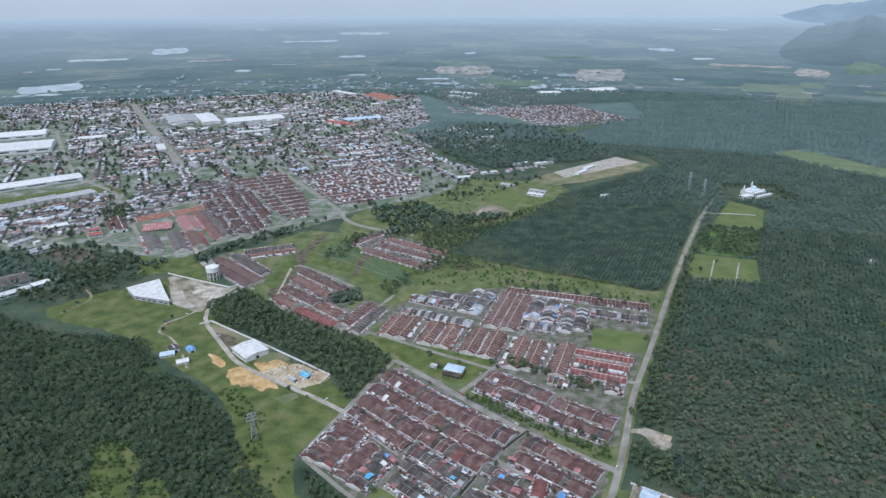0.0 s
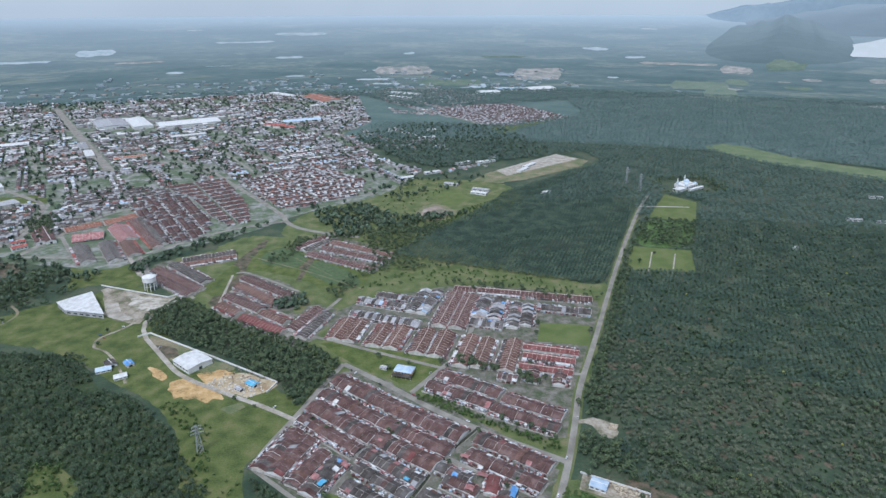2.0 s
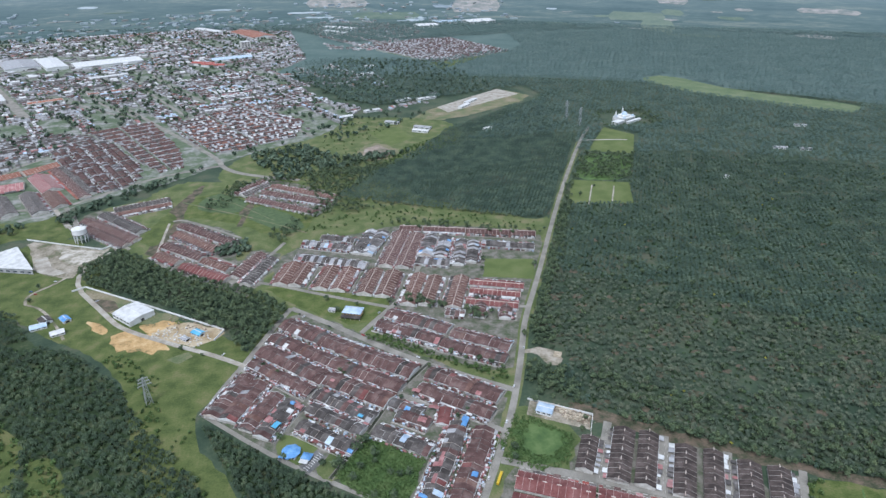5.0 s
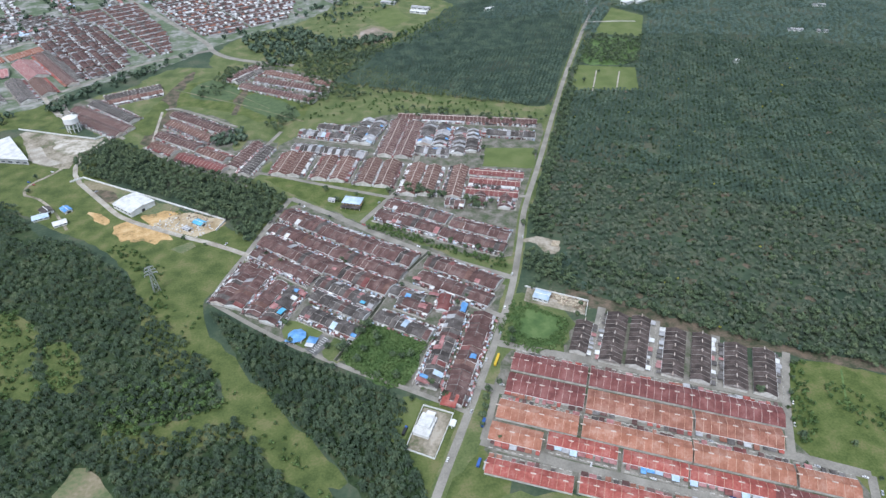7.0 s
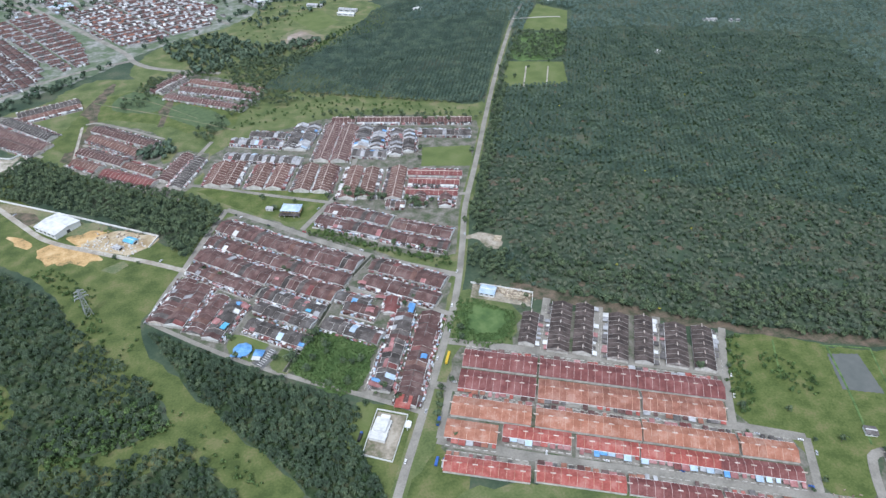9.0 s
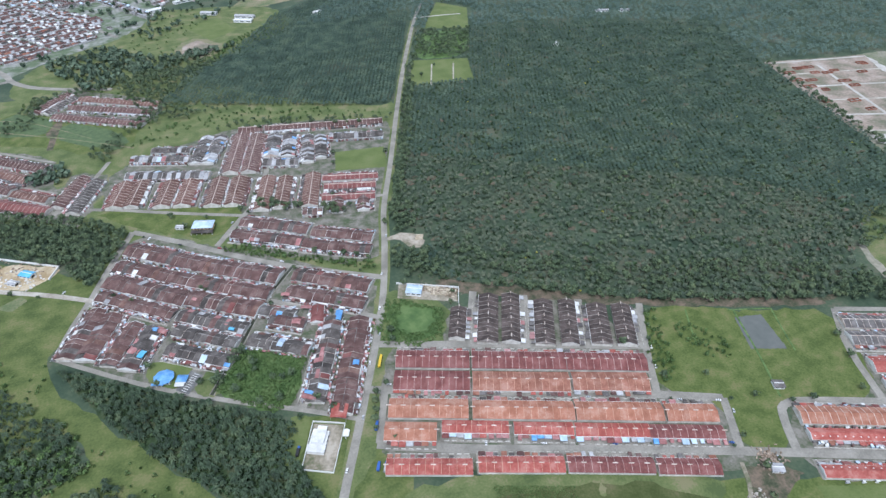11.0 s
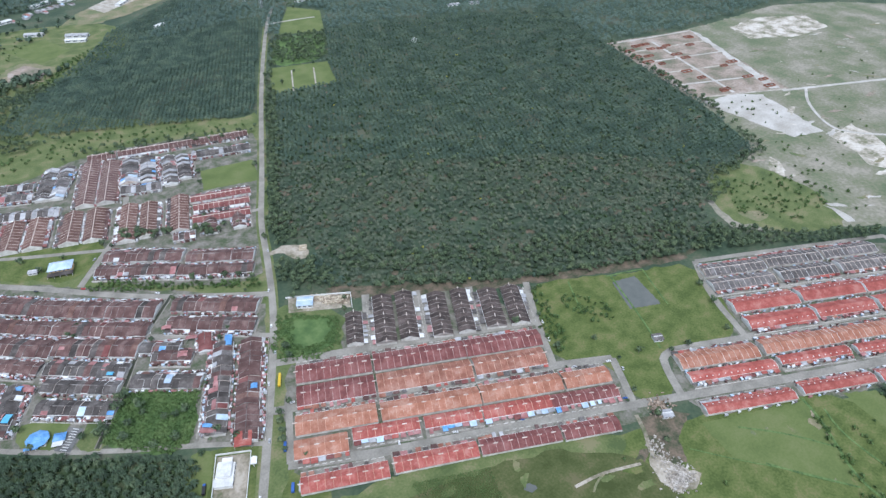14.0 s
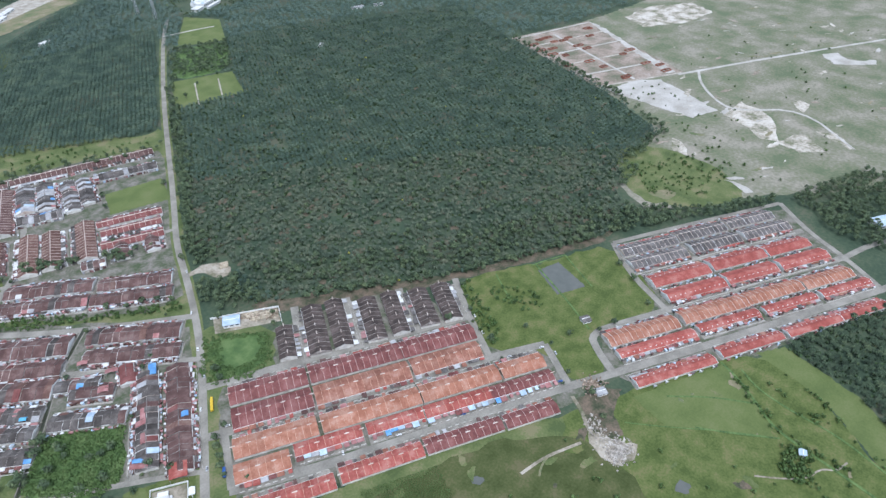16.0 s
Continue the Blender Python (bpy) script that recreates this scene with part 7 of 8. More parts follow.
# rubble heaps: countless broken pieces
heap = Solid()
for i in range(700):
    t = plot_rng.random()
    c, spread = (Vector((324, 93)), 6.5) if t < 0.72 else (Vector((324, 93)).lerp(Vector((336, 127)), plot_rng.random()), 4.5)
    x, y = c.x + plot_rng.gauss(0, spread), c.y + plot_rng.gauss(0, spread * 0.7)
    s = plot_rng.uniform(0.3, 1.2) ** 1.5
    heap.box(-s, -s * 0.6, 0, s, s * 0.6, plot_rng.uniform(0.2, 1.0), pose(x, y, 0.1, plot_rng.uniform(-25, 25), plot_rng.uniform(-25, 25), plot_rng.uniform(0, 180)))
tagged(part("rubble", heap, debris_mat), "heaps of broken concrete and rubbish", "rubble", kind="stuff")
flat("ground_rubble", [(324, 122), (331, 113), (331, 102), (341, 85), (328, 79), (312, 89), (310, 102), (316, 115)], 0.30, yard_mix, "pale tipped rubble ground", "ground", wobble=1.6, rounds=0)
flat("ground_rubble", [(346, 149), (372, 140), (385, 124), (357, 117), (342, 98), (323, 111), (332, 130)], 0.29, litter_mat, "trodden earth strewn with rubbish", "ground", wobble=1.6, rounds=0)
ribbon("path", [(348, 153), (339, 137), (327, 124), (323, 110)], 3.4, 0.31, yard_mix, "pale tipping track", "path")
junk = Solid()
for i in range(160):
    p = Vector((205, 462)).lerp(Vector((238, 440)), plot_rng.random())
    x, y, s = p.x + plot_rng.gauss(0, 3), p.y + plot_rng.gauss(0, 5), plot_rng.uniform(0.3, 1.5)
    junk.box(-s, -s * 0.4, 0.1, s, s * 0.4, plot_rng.uniform(0.3, 1.3), pose(x, y, 0.1, 0, 0, plot_rng.uniform(0, 180)))
for i in range(70):
    p = Vector((-215, 712)).lerp(Vector((-160, 672)), plot_rng.random())
    x, y, s = p.x + plot_rng.gauss(0, 8), p.y + plot_rng.gauss(0, 8), plot_rng.uniform(0.4, 1.8)
    junk.box(-s, -s * 0.4, 0.1, s, s * 0.4, plot_rng.uniform(0.3, 1.3), pose(x, y, 0.1, 0, 0, plot_rng.uniform(0, 180)))
for i in range(150):
    x, y, s = 372 + plot_rng.gauss(0, 5), 146 + plot_rng.gauss(0, 5), plot_rng.uniform(0.4, 1.6)
    junk.box(-s, -s * 0.4, 0.1, s, s * 0.4, plot_rng.uniform(0.3, 2.0), pose(x, y, 0.1, 0, 0, plot_rng.uniform(0, 180)))
blocks = Solid()
for i in range(80):
    p = Vector((-225, 686)).lerp(Vector((-165, 656)), plot_rng.random())
    x, y, s = p.x + plot_rng.gauss(0, 7), p.y + plot_rng.gauss(0, 8), plot_rng.uniform(0.5, 1.3)
    blocks.box(-s, -s * 0.7, 0.1, s, s * 0.7, plot_rng.uniform(0.5, 1.6), pose(x, y, 0.2, 0, 0, plot_rng.choice((-40, 50))))
tagged(part("block_stacks", blocks, wall_mat), "pale stacks of building blocks in the works yard", "building blocks", kind="stuff")
tagged(part("stacked_materials", junk, timber_mat), "stacks of timber, blocks and scrap in the yards", "building materials", kind="stuff")

flat("ground_verge", [(24, 351), (36, 359), (49, 352), (38, 328), (25, 309), (14, 315)], 0.24, lawn, "bright grass beside the walled compound", "ground", wobble=1.2)


def log_pile(x, y, a):
    ob = thing("log_pile", "stack of pale sawn logs at the dirt pull-in", "log pile", "", pose(x, y, 0.2, 0, 0, a))
    for row, n in enumerate((5, 4, 3)):
        for i in range(n):
            part("log", Solid().drum(0.42, 0.38, -4.5, 4.5, 10, pose(0, (i - (n - 1) / 2) * 0.86, 0.42 + 0.74 * row, 0, 90, 0)), timber_pale, ob)


timber_pale = material("pale_sawn_timber", [(0.30, 0.25, 0.18), (0.42, 0.36, 0.27), (0.52, 0.46, 0.37)], 2, 0.4, island=0.3)
log_pile(241.0, 545.2, -25)
log_pile(244.0, 550.2, -25)
stacks = Solid()
for i in range(90):
    p = Vector((208, 460)).lerp(Vector((236, 440)), plot_rng.random())
    x, y, long = p.x + plot_rng.gauss(0, 2), p.y + plot_rng.gauss(0, 4), plot_rng.uniform(1.2, 3.2)
    stacks.box(-long, -0.5, 0, long, 0.5, plot_rng.uniform(0.4, 1.6), pose(x, y, 0.25, 0, 0, plot_rng.choice((-33, 57)) + plot_rng.uniform(-6, 6)))
tagged(part("timber_stacks", stacks, timber_pale), "stacks of pale sawn timber in the walled lot", "timber", kind="stuff")

# ---------------------------------------------------------------- vehicles


def car(colour):
    """A small saloon: lower body, glass cabin, roof and four wheels."""
    ob = thing("car", "%s saloon car parked by the terraces" % colour, "car", "parked cars")
    part("body", Solid().prism([(-0.85, 0.3), (0.85, 0.3), (0.88, 0.75), (0.8, 0.95), (-0.8, 0.95), (-0.88, 0.75)], -2.15, 2.15), PAINT[colour], ob)
    part("cabin", Solid().add([(-1.4, -0.75, 0.95), (1.0, -0.75, 0.95), (1.0, 0.75, 0.95), (-1.4, 0.75, 0.95), (-0.95, -0.62, 1.42), (0.35, -0.62, 1.42), (0.35, 0.62, 1.42), (-0.95, 0.62, 1.42)],
                              [(0, 1, 5, 4), (1, 2, 6, 5), (2, 3, 7, 6), (3, 0, 4, 7), (4, 5, 6, 7)]), glass_mat, ob)
    part("roof", Solid().box(-0.98, -0.64, 1.42, 0.38, 0.64, 1.47), PAINT[colour], ob)
    for x in (-1.3, 1.3):
        for y in (-0.8, 0.8):
            part("wheel", Solid().drum(0.31, 0.31, -0.11, 0.11, 12, pose(x, y, 0.31, 90)), tyre_mat, ob)
    return ob


car_rng = random.Random(17)
kerbs = [STREETS[k][1] for k in (1, 4, 5, 6, 7, 16, 17, 18, 21, 22, 23, 26, 27, 28, 29)]
first = {}
for i in range(56):
    line = car_rng.choice(kerbs)
    k = car_rng.randrange(len(line) - 1)
    a, b = Vector(line[k]), Vector(line[k + 1])
    p, d = a.lerp(b, car_rng.random()), (b - a).normalized()
    side = car_rng.choice((-1, 1)) * car_rng.uniform(4.6, 6.2)
    turn = math.degrees(math.atan2(d.y, d.x)) + (90 if car_rng.random() < 0.45 else 0) + car_rng.uniform(-4, 4)
    m = pose(p.x - d.y * side, p.y + d.x * side, 0.3, 0, 0, turn)
    colour = car_rng.choice(("white", "white", "silver", "silver", "black", "red", "blue"))
    if colour in first:
        copy_thing(first[colour], m)
    else:
        first[colour] = car(colour)
        first[colour].matrix_world = m
for t, side in ((0.12, 1), (0.22, -1), (0.31, 1), (0.36, -1), (0.41, 1), (0.55, -1)):
    q = t * (len(MAIN) - 2)
    a, b = Vector(MAIN[int(q)]), Vector(MAIN[int(q) + 1])
    d = (b - a).normalized()
    p = a.lerp(b, q % 1)
    copy_thing(first["white" if side > 0 else "silver"], pose(p.x - d.y * side * 1.9, p.y + d.x * side * 1.9, 0.3, 0, 0, math.degrees(math.atan2(d.y, d.x))))


def lorry(x, y, a, cab, load, long, label):
    ob = thing("lorry", label, "lorry", "parked lorries", pose(x, y, 0.3, 0, 0, a))
    part("chassis", Solid().box(-long / 2, -0.9, 0.6, long / 2, 0.9, 0.9), tyre_mat, ob)
    front = part("cab", Solid().prism([(-1.15, 0.8), (1.15, 0.8), (1.15, 2.4), (1.0, 2.7), (-1.0, 2.7), (-1.15, 2.4)], long / 2 - 2.0, long / 2), PAINT[cab], ob)
    part("windscreen", Solid().box(long / 2, -1.0, 1.6, long / 2 + 0.05, 1.0, 2.4), glass_mat, front)
    part("load_bed", Solid().box(-long / 2, -1.2, 0.9, long / 2 - 2.2, 1.2, 3.0), PAINT[load], ob)
    for u in (-long / 2 + 1.0, -long / 2 + 2.2, long / 2 - 1.1):
        for w in (-1.0, 1.0):
            part("wheel", Solid().drum(0.48, 0.48, -0.15, 0.15, 12, pose(u, w, 0.48, 90)), tyre_mat, ob)


lorry(29, 321, 62, "blue", "black", 9, "dark blue lorry parked beside the walled compound")
lorry(126, 383, 60, "yellow", "yellow", 15, "long yellow low-loader lorry parked on the verge")
lorry(96, 316, 60, "blue", "blue", 9, "blue tipper lorry parked on the service lane")
lorry(88, 276, 60, "blue", "silver", 9, "blue tipper lorry parked by the junction")
lorry(93, 272, 60, "white", "blue", 9, "blue and white lorry parked by the junction")
lorry(83, 279, 60, "blue", "blue", 8, "blue tipper lorry parked by the junction")

# ---------------------------------------------------------------- trees and plants
palm_near = [palm_shape(24, k, 4.9, 5.0, 0.55) for k in range(5)]
palm_far = [palm_shape(10, 20 + k, 5.6, 5.0, 0.75) for k in range(4)]
near_v, near_f = [p[0] for p in palm_near], palm_near[0][1]
far_v, far_f = [p[0] for p in palm_far], palm_far[0][1]
EAST = [(546, 1240), (395, 920), (328, 777), (272, 679), (245, 600), (252, 566), (252, 530), (216, 512), (228, 468), (268, 440), (414, 338), (583, 258), (657, 268), (697, 308), (779, 336), (889, 338), (977, 490), (1082, 780), (1180, 1000), (900, 1150)]
CLEAR = [[(420, 973), (473, 1085), (578, 1049), (537, 949)], [(470, 1080), (690, 1420), (745, 1345), (585, 1055)], [(690, 1410), (720, 1560), (850, 1540), (850, 1420)], [(208, 1612), (547, 1885), (629, 1761), (319, 1555)],
         [(1037, 1938), (1166, 1977), (1263, 1716), (1500, 1480), (1400, 1400), (1107, 1719)], [(59, 1292), (74, 1378), (121, 1407), (206, 1540), (330, 1454), (121, 1264)]]
NEAR_EAST = [(240, 700), (250, 430), (583, 250), (700, 290), (800, 330), (700, 470), (480, 620), (330, 730)]
east = spots(EAST, 7.7, 62, 0.12, 0.97, CLEAR + [NEAR_EAST], 3, [MAIN], 11, -0.5)
mixed_east = np.array([p for p in spots(EAST, 6.3, 62, 0.28, 0.9, CLEAR, 43, [MAIN], 9, -0.42) if inside(p[None], NEAR_EAST)[0]])
sown("oil_palms", near_v, near_f, mixed_east, (0.5, 0.95), mixed_palm_mat, "thinned and mixed oil palms beside the road", "oil palms", 55)
sown("oil_palms", near_v, near_f, east, (0.7, 1.0), palm_mat, "dense rows of mature oil palms east of the road", "oil palms", 5)
mixed_in = spots([(275, 690), (262, 565), (275, 450), (420, 350), (583, 268), (690, 310), (780, 345), (820, 460), (560, 640), (380, 800)], 24, 0, 0.5, 0.55, (), 71)
LITTER = Solid()
for k, (x, y) in enumerate(np.concatenate([spots(EAST, 60, 0, 0.5, 0.4, CLEAR, 72), spots(NEAR_EAST, 26, 0, 0.5, 0.55, (), 74, [MAIN], 20)])):
    a, b, q = 4 + 7 * ((k * 37) % 11) / 11, 3 + 4 * ((k * 53) % 7) / 7, k * 0.9
    LITTER.add([(x + a * math.cos(q + i * 0.7) * (1 + 0.3 * ((i * k) % 3 - 1)), y + b * math.sin(q + i * 0.7), 0.05 + 0.001 * k) for i in range(9)], [tuple(range(9))])
tagged(part("leaf_litter", LITTER, litter_mat), "brown bare patches under the palms", "leaf litter", kind="stuff")
WEST_A = [(-679, 842), (-561, 788), (-420, 768), (-372, 690), (-308, 652), (-245, 585), (-205, 512), (-140, 430), (-124, 376), (-169, 378), (-222, 370), (-225, 326), (-290, 250), (-700, 300), (-1100, 700)]
WEST_B = [(-42, 414), (36, 352), (22, 319), (38, 268), (26, 215), (10, 222), (-16, 279), (-31, 305), (-52, 333), (-78, 368), (-105, 415), (-133, 473), (-151, 513), (-120, 482), (-85, 453)]
WEST_C = [(-213, 362), (-153, 356), (-111, 360), (-81, 312), (-50, 266), (-32, 225), (-172, 200), (-280, 240), (-228, 352)]
HOLE = [[(-250, 310), (-234, 343), (-197, 312), (-190, 270), (-240, 270)], [(-377, 549), (-337, 544), (-310, 501), (-304, 452), (-284, 433), (-288, 413), (-333, 429)], [(-302, 488), (-283, 492), (-263, 464), (-251, 431), (-265, 413), (-286, 438)], [(-395, 690), (-330, 735), (-320, 690), (-370, 670)]]
# the shade under the palms is put into this darker floor colour
shade_floor = material("shade_painted_palm_floor", [(0.022, 0.040, 0.016), (0.032, 0.055, 0.022), (0.050, 0.072, 0.032), (0.075, 0.086, 0.046)], 18, 3, bump=0.3)
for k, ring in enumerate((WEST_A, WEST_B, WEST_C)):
    flat("ground_plantation", ring, 0.02 + 0.002 * k, shade_floor, "western plantation floor, darkened for the palms' shade", "ground", wobble=3.0)
west = np.concatenate([spots(WEST_A, 8.4, 20, 0.15, 0.95, HOLE, 4, (), 6, -0.6), spots(WEST_B, 7.3, 32, 0.14, 0.98, (), 5), spots(WEST_C, 8.2, 32, 0.14, 0.96, HOLE, 6)])
sown("oil_palms", near_v, near_f, west, (0.8, 1.15), low_haze_palm_mat, "dense mature oil palms around the village", "oil palms", 6)
NORTH_WEST = [(61, 1140), (142, 1257), (228, 1366), (300, 1480), (378, 1547), (506, 1648), (638, 1738), (545, 1373), (409, 1189), (310, 1188), (194, 1132)]
NORTH = [(10, 1082), (70, 1183), (145, 1248), (325, 1365), (590, 1372), (428, 1035), (372, 925), (321, 925), (115, 1026)]
sown("oil_palms", near_v, near_f, np.concatenate([spots(NORTH, 7.6, 64, 0.1, 0.98, CLEAR, 7, [MAIN], 10), spots(NORTH_WEST, 8.0, 64, 0.14, 0.97, (), 97)]), (0.85, 1.08), palm_mat, "straight rows of oil palms north of the village", "oil palms", 7)
SOUTH_EAST = [(540, 34), (700, -40), (860, -60), (900, -140), (600, -220), (470, -100), (520, -40)]
sown("oil_palms", near_v, near_f, spots(SOUTH_EAST, 7.4, 20, 0.3, 0.95, (), 8), (0.7, 1.1), low_haze_palm_mat, "oil palms and thicket beyond the drain", "oil palms", 8)
FAR = [(325, 1375), (600, 1380), (546, 1245), (900, 1155), (1180, 1005), (1400, 1000), (2300, 1300), (2600, 2400), (1600, 3000), (900, 3000), (850, 2600), (430, 2380), (120, 2500), (-20, 2480), (-120, 2250), (60, 1830), (150, 1740), (640, 1900), (640, 1750)]
far_xy = spots(FAR, 12.5, 62, 0.2, 0.95, CLEAR, 9)
far_r = np.linalg.norm(far_xy, axis=1)
outer_xy = spots(FAR, 21, 62, 0.2, 0.95, CLEAR, 29)
outer_xy = outer_xy[np.linalg.norm(outer_xy, axis=1) >= 2150]
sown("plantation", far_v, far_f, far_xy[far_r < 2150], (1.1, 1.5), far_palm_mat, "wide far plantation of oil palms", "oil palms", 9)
sown("plantation", far_v, far_f, outer_xy, (1.6, 2.2), outer_palm_mat, "distant plantation of oil palms, tinted bluish for haze", "oil palms", 19)
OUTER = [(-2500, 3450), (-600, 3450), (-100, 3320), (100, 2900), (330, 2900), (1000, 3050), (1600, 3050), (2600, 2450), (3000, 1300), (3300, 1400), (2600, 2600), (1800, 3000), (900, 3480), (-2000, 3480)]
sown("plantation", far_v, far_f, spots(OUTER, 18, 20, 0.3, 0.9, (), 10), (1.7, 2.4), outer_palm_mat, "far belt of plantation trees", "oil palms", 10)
NORTH_EAST = [(1075, 785), (1180, 1010), (1400, 1010), (1900, 1150), (2000, 900), (1720, 700), (1301, 726)]
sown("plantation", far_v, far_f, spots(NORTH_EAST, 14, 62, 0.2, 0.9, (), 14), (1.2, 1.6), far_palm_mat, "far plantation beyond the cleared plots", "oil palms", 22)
WEST_FAR = [(-700, 860), (-1100, 720), (-1900, 1300), (-1750, 1500), (-900, 1080), (-620, 1050)]
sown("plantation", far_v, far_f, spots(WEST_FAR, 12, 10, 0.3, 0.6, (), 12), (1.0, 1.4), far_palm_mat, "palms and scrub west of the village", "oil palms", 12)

tree_kinds = [tree_shape(k, 82) for k in range(5)]
tree_v, tree_f = [t[0] for t in tree_kinds], tree_kinds[0][1]
light_kinds = [tree_shape(40 + k, 26, 4.2, 8.0, 1.0, 2.2) for k in range(4)]
light_v, light_f = [t[0] for t in light_kinds], light_kinds[0][1]
bush_kinds = [tree_shape(60 + k, 42, 1.9, 2.6, 0.0, 0.55) for k in range(4)]
bush_v, bush_f = [t[0] for t in bush_kinds], bush_kinds[0][1]
BELT = [(-372, 867), (-332, 930), (-210, 818), (-114, 762), (-70, 712), (-76, 681), (-114, 616), (-144, 672), (-245, 758), (-344, 822)]
woods = np.concatenate([
    spots([(-18, 414), (11, 455), (66, 423), (38, 375), (22, 372)], 13, 0, 0.5, 0.4, (), 58), spots([(-20, 412), (-24, 420), (12, 462), (18, 458)], 5, 0, 0.4, 0.7, (), 59),
    mixed_in,
    spots([(212, 566), (232, 624), (284, 724), (365, 891), (455, 1070), (470, 1070), (400, 920), (335, 777), (280, 679), (256, 600), (250, 566)], 6.5, 0, 0.4, 0.75, (), 53, [MAIN], 7.5),
    spots([(690, 300), (779, 338), (889, 342), (977, 490), (1082, 780), (1096, 770), (990, 480), (900, 325), (790, 318), (700, 285)], 8, 0, 0.5, 0.6, (), 54),
    spots([(208, 552), (222, 530), (240, 520), (248, 470), (232, 462), (186, 492)], 6.5, 0, 0.4, 0.8, (), 50, [MAIN], 8),
    spots([(262, 448), (405, 352), (560, 272), (575, 258), (410, 334), (262, 436)], 6, 0, 0.4, 0.8, (), 51),
    spots([(232, 600), (255, 640), (275, 690), (345, 830), (330, 790), (262, 650)], 7, 0, 0.4, 0.5, (), 52, [MAIN], 8),
    spots([(86, 709), (137, 680), (132, 666), (80, 690)], 6, 0, 0.4, 0.6, (), 87), spots([(161, 658), (175, 654), (171, 636), (156, 642)], 5, 0, 0.4, 0.7, (), 88),
    spots(BELT, 6.5, 0, 0.35, 0.95, (), 11),
    spots([(245, 560), (262, 570), (262, 470), (420, 352), (583, 265), (660, 270), (640, 300), (430, 400), (300, 480)], 8, 0, 0.4, 0.6, (), 12, [MAIN], 12),
    spots([(583, 258), (657, 268), (715, 200), (811, 135), (790, 128), (667, 206)], 7, 0, 0.4, 0.9, (), 13),
    spots([(829, 118), (980, 60), (960, -40), (850, -30), (775, -4), (772, 47)], 7.5, 0, 0.4, 0.9, [[(825, -5), (840, 30), (870, 15), (860, -15)]], 14),
    spots([(-60, 940), (-40, 1000), (110, 1015), (10, 1075), (150, 1250), (60, 1290), (-60, 1200), (-20, 1040), (-110, 940), (-90, 905)], 9, 0, 0.4, 0.75, (), 15),
    spots([(470, 1085), (556, 1232), (667, 1208), (585, 1062)], 7.5, 0, 0.45, 0.62, (), 16),
    spots([(690, 1400), (700, 1570), (880, 1570), (880, 1420)], 13, 0, 0.4, 0.7, [[(700, 1430), (720, 1520), (820, 1530), (820, 1440)]], 17),
    spots([(-690, 1010), (-630, 1072), (-572, 1061), (-578, 989), (-645, 966)], 7, 0, 0.4, 0.9, (), 84), spots([(-787, 1358), (-751, 1396), (-690, 1277), (-724, 1259)], 8, 0, 0.4, 0.8, (), 85),
    spots([(-520, 1000), (-640, 960), (-700, 900), (-640, 880), (-540, 930)], 9, 0, 0.4, 0.6, (), 18),
    spots([(60, 940), (330, 850), (345, 870), (110, 960)], 11, 0, 0.4, 0.5, (), 19),
    spots([(-230, 1060), (-180, 1190), (60, 1240), (40, 1190), (-160, 1170), (-190, 1060)], 9, 0, 0.4, 0.7, (), 20)])
sown("woods", tree_v, tree_f, woods, (0.8, 1.25), leaf_mat, "thick belts of mixed broadleaf trees", "trees", 13)
mid = np.concatenate([
    spots([(-100, 1190), (60, 1250), (200, 1330), (20, 1310), (-60, 1420), (-170, 1360)], 10, 0, 0.4, 0.75, (), 22),
    spots([(150, 1740), (540, 1900), (440, 2380), (120, 2480), (-120, 2230), (40, 1850)], 16, 0, 0.4, 0.6, (), 23),
    spots([(-20, 1480), (110, 1700), (280, 1640), (210, 1560), (30, 1420)], 18, 0, 0.4, 0.35, (), 24),
    spots([(-181, 894), (-169, 919), (-139, 924), (-127, 898), (-146, 872), (-171, 870)], 8, 0, 0.5, 0.6, (), 83),
    spots(TOWN, 19, 10, 0.6, 0.5, SHEDS, 25, [HIGH_STREET], 16, -0.12),
    spots([(-469, 1075), (-431, 1134), (-383, 1186), (-328, 1231), (-300, 1261), (-294, 1224), (-348, 1168), (-402, 1118), (-450, 1045)], 11, 0, 0.4, 0.6, (), 26),
    spots([(-900, 1100), (-700, 1150), (-500, 1040), (-640, 900), (-850, 950)], 15, 0, 0.4, 0.6, (), 27)])
sown("town_trees", light_v, light_f, mid, (0.8, 1.4), town_leaf, "garden and street trees scattered through the town", "trees", 14)
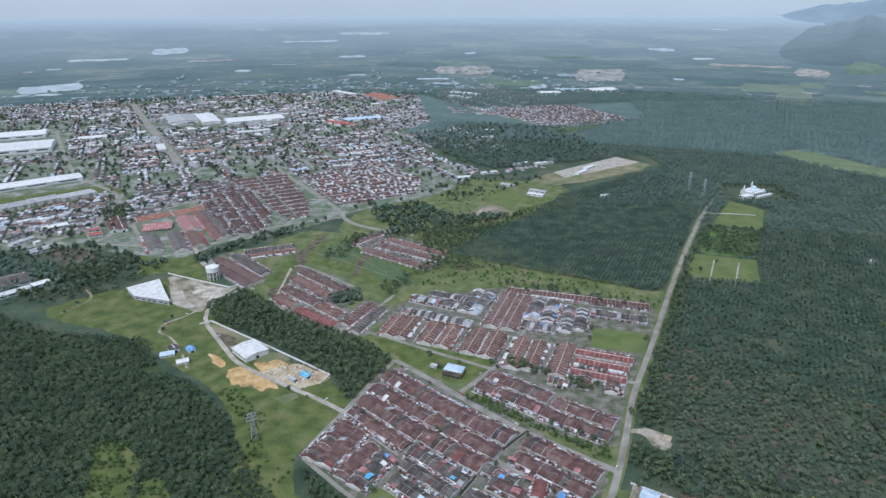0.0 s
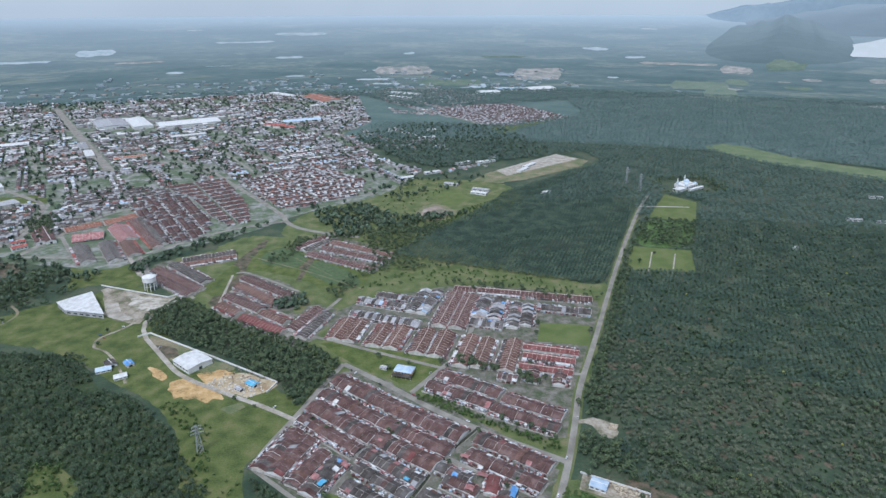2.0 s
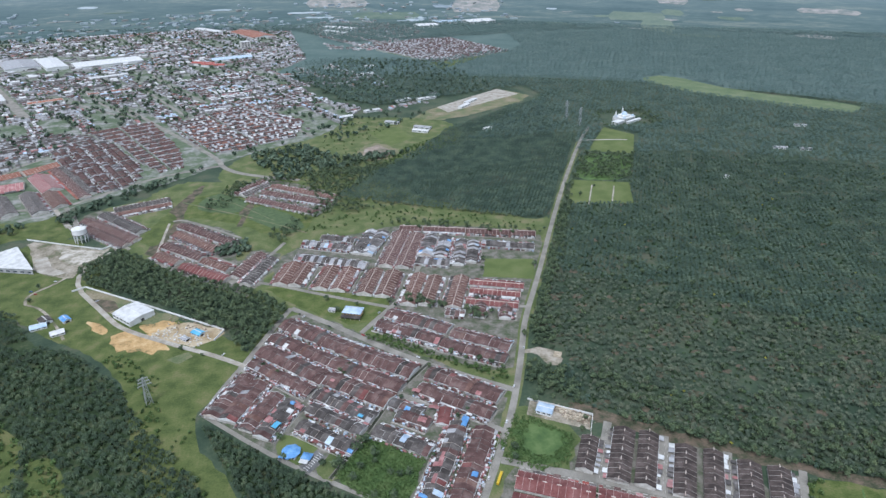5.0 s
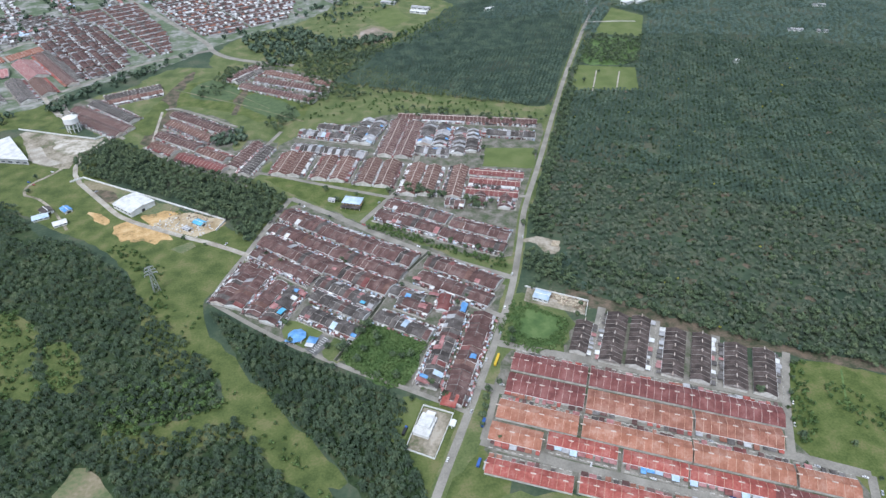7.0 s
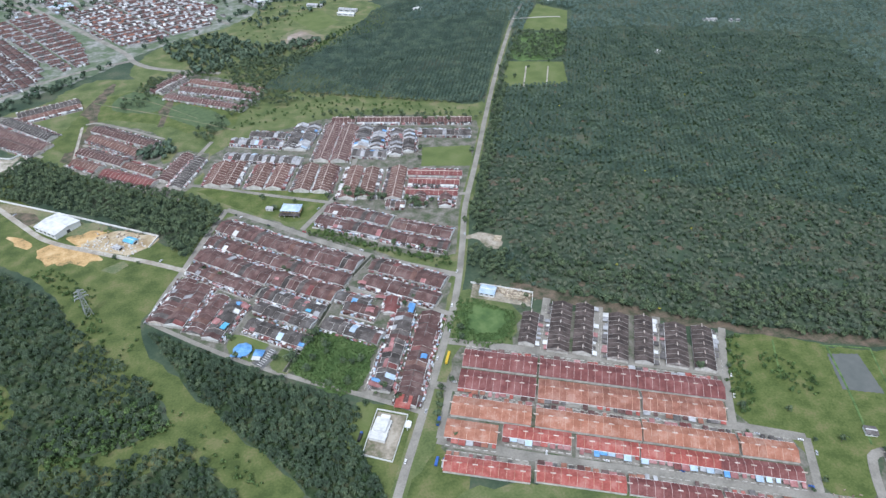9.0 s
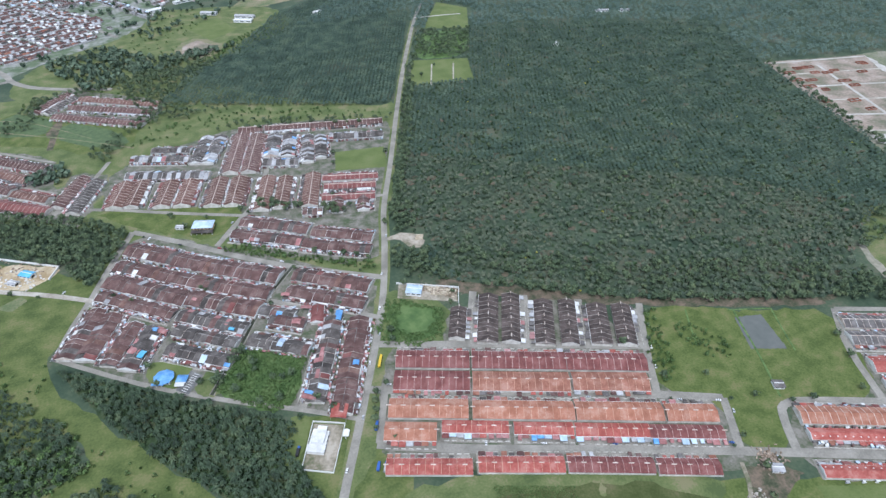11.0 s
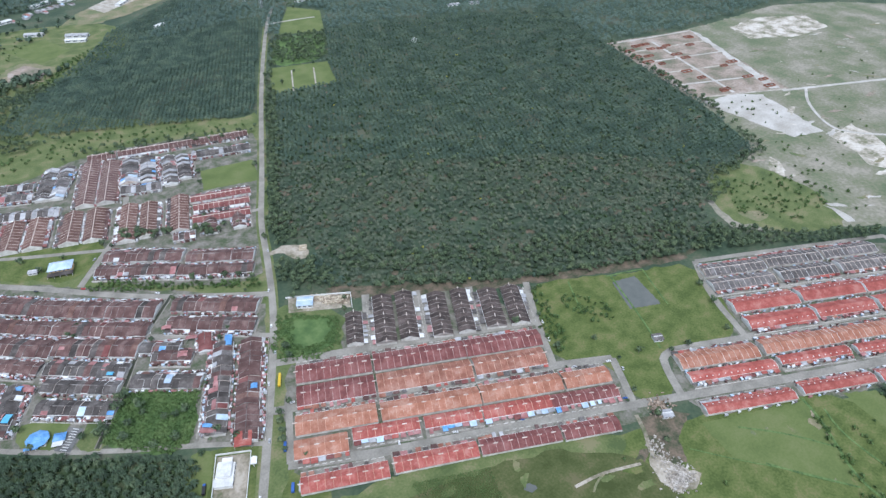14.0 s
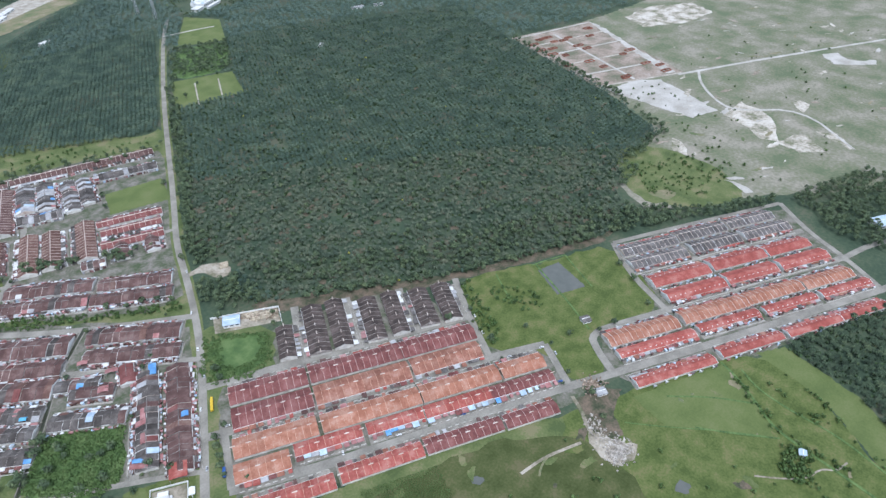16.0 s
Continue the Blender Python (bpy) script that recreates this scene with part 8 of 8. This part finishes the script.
scrub = np.concatenate([
    spots([(173, 1351), (278, 1430), (298, 1337), (216, 1239), (120, 1243), (89, 1246)], 6, 0, 0.5, 0.7, (), 61), spots([(-190, 1114), (-13, 985), (20, 1141), (-116, 1200), (-200, 1190)], 9, 0, 0.5, 0.45, (), 62),
    spots([(-60, 940), (60, 960), (330, 880), (345, 905), (110, 1015), (0, 1000)], 7, 0, 0.5, 0.35, (), 63), spots([(-20, 1400), (60, 1290), (80, 1400), (200, 1560), (60, 1600)], 12, 0, 0.5, 0.3, (), 64),
    spots([(392, -10), (420, -4), (432, -22), (424, -30), (404, -26)], 3.0, 0, 0.4, 0.7, (), 42), spots([(478, 66), (470, 44), (440, 6), (432, -60), (426, -60), (432, 8), (462, 50)], 3.0, 0, 0.5, 0.3, (), 43),
    spots([(510, 48), (500, -10), (446, -96), (438, -90), (490, -10)], 4.0, 0, 0.5, 0.3, (), 44), spots([(758, 323), (847, 268), (876, 193), (762, 202), (709, 260)], 6, 0, 0.5, 0.4, (), 45), spots([(690, 290), (900, 320), (1000, 470), (1110, 480), (1000, 300), (860, 230), (760, 215)], 14, 0, 0.5, 0.2, (), 46),
    spots([(-150, 520), (-205, 512), (-136, 428), (-98, 386), (-46, 300), (-15, 235), (-60, 290), (-118, 380), (-160, 450)], 6.5, 0, 0.5, 0.3, (), 47), spots(HOLE[1], 5, 0, 0.5, 0.5, (), 48), spots(HOLE[2], 5, 0, 0.5, 0.6, (), 57),
    spots([(-280, 640), (-222, 575), (-205, 512), (-190, 520), (-205, 590), (-260, 650)], 5, 0, 0.5, 0.5, (), 49), spots([(150, 200), (320, 130), (380, 20), (420, -60), (300, -90), (120, 120)], 17, 0, 0.5, 0.25, (), 56),
    spots([(-225, 362), (-140, 368), (-118, 380), (-180, 420), (-230, 400)], 4, 0, 0.4, 0.6, (), 33),
    spots([(420, 300), (444, 268), (430, 240), (410, 250), (400, 290)], 5, 0, 0.4, 0.55, (), 34),
    spots([(378, 300), (400, 335), (412, 330), (372, 255), (345, 238), (360, 280)], 4.5, 0, 0.4, 0.6, (), 35),
    spots([(700, 300), (1100, 400), (1500, 500), (1700, 200), (1000, 60), (820, 150)], 16, 0, 0.45, 0.05, (), 36),
    spots([(20, 628), (58, 598), (172, 515), (178, 530), (110, 572), (50, 630)], 3.6, 0, 0.4, 0.65, (), 38),
    spots([(470, -40), (500, 20), (480, 30), (455, -20)], 4, 0, 0.4, 0.12, (), 39), spots([(398, -40), (412, -30), (408, -8), (392, -18)], 3, 0, 0.4, 0.8, (), 40)])
creeper = np.concatenate([spots([(-21, 415), (11, 458), (69, 424), (38, 372), (22, 369)], 2.1, 0, 0.7, 0.8, (), 30),
                          spots([(163, 461), (186, 450), (213, 421), (194, 388), (167, 385), (138, 404), (138, 423)], 2.6, 0, 0.5, 0.85, [[(174, 446), (202, 427), (189, 403), (170, 402), (158, 416)]], 31)])
creeper_kinds = [tree_shape(120 + k, 40, 2.3, 1.1, 0.0, 0.6) for k in range(4)]
sown("creeper", [t[0] for t in creeper_kinds], creeper_kinds[0][1], creeper, (0.4, 1.2), creeper_mat, "tangle of bright green creepers and weeds", "weeds", 56)
sown("scrub", bush_v, bush_f, scrub, (0.7, 1.5), bush_mat, "bright green bushes and tall weeds", "bushes", 15)
thicket = np.concatenate([spots([(-225, 372), (-215, 414), (-174, 421), (-133, 408), (-125, 383), (-146, 372), (-187, 359)], 6.5, 0, 0.45, 0.55, (), 66), spots(HOLE[1], 15, 0, 0.4, 0.6, (), 67), spots(HOLE[2], 14, 0, 0.4, 0.7, (), 68)])
sown("thicket", tree_v, tree_f, thicket, (0.45, 0.95), bush_mat, "light green bushy trees at the fork of the meadow", "trees", 24)
blossom = spots(EAST, 75, 0, 0.5, 0.35, CLEAR, 73)
sown("blossom_trees", tree_v, tree_f, blossom, (0.35, 0.6), yellow_leaf, "few small trees with yellow-green foliage", "trees", 18)
fern_kinds = [tree_shape(90 + k, 10, 1.7, 1.9, 0.0, 0.95) for k in range(4)]
fern_v, fern_f = [t[0] for t in fern_kinds], fern_kinds[0][1]
low = np.concatenate([spots(EAST, 6.0, 10, 0.4, 0.45, CLEAR, 75, [MAIN], 7, -0.35), spots(WEST_A, 5.6, 10, 0.4, 0.5, HOLE, 76), spots(WEST_B, 5.0, 10, 0.4, 0.9, (), 77), spots(WEST_C, 5.2, 10, 0.4, 0.8, HOLE, 78), spots(SOUTH_EAST, 6, 10, 0.4, 0.8, (), 79)])
sown("undergrowth", fern_v, fern_f, low, (0.6, 1.5), fern_mat, "ferns and low weeds under the palms", "undergrowth", 21)
# rows of young crops beside the last terrace
crop = spots([(157, 224), (214, 196), (203, 168), (150, 190)], 2.2, -27, 0.05, 1.0, (), 41)
sown("crop_rows", bush_v, bush_f, crop, (0.42, 0.55), creeper_mat, "straight rows of young crop plants", "crops", 16)


def tree(seed, scale=1.0):
    v, f = tree_shape(seed, 110, 3.4, 7.5, 1.8, 0.9)
    ob = thing("tree", "green garden tree with a loose leafy crown", "tree", "street and garden trees")
    part("trunk", trunk_shape(), bark_mat, ob)
    part("crown", Solid().add(v, f), leaf_mat, ob)
    return ob


kinds = [tree(80 + k) for k in range(3)]
tree_rng = random.Random(23)
sites = [(97, 322), (101, 331), (104, 340), (108, 348), (94, 314), (150, 414), (147, 402), (-8, 565), (2, 572), (-4, 558), (62, 700), (70, 690), (20, 700), (-20, 720), (150, 555), (162, 545), (172, 535), (135, 560), (120, 572), (180, 640), (190, 648),
         (170, 655), (160, 662), (205, 640), (-5, 690), (390, 235), (436, 178), (410, 196), (352, 250), (346, 300), (372, 292), (505, 160), (455, 172), (530, 190), (545, 215), (30, 380), (-70, 470), (-66, 446), (-30, 430), (60, 366), (40, 352), (70, 350),
         (455, 1000), (500, 1040), (215, 790), (205, 760), (285, 760), (190, 476), (205, 500), (200, 520), (240, 560), (215, 590), (260, 610), (250, 640), (360, 140), (345, 120), (232, 440), (222, 425)]
for k in range(44):
    line = tree_rng.choice(kerbs)
    q = tree_rng.randrange(len(line) - 1)
    a, b = Vector(line[q]), Vector(line[q + 1])
    d, p = (b - a).normalized(), a.lerp(b, tree_rng.random())
    w = tree_rng.choice((-1, 1)) * tree_rng.uniform(4.8, 7.0)
    sites.append((p.x - d.y * w, p.y + d.x * w))
for k, (x, y) in enumerate(sites):
    m = pose(x, y, 0.1, 0, 0, tree_rng.uniform(0, 360))
    if k < 3:
        kinds[k].matrix_world = m
    else:
        size = tree_rng.uniform(0.45, 0.95) if k > 56 else tree_rng.uniform(0.7, 1.2)
        ob = copy_thing(kinds[k % 3], m)
        ob.scale = (size, size, size)
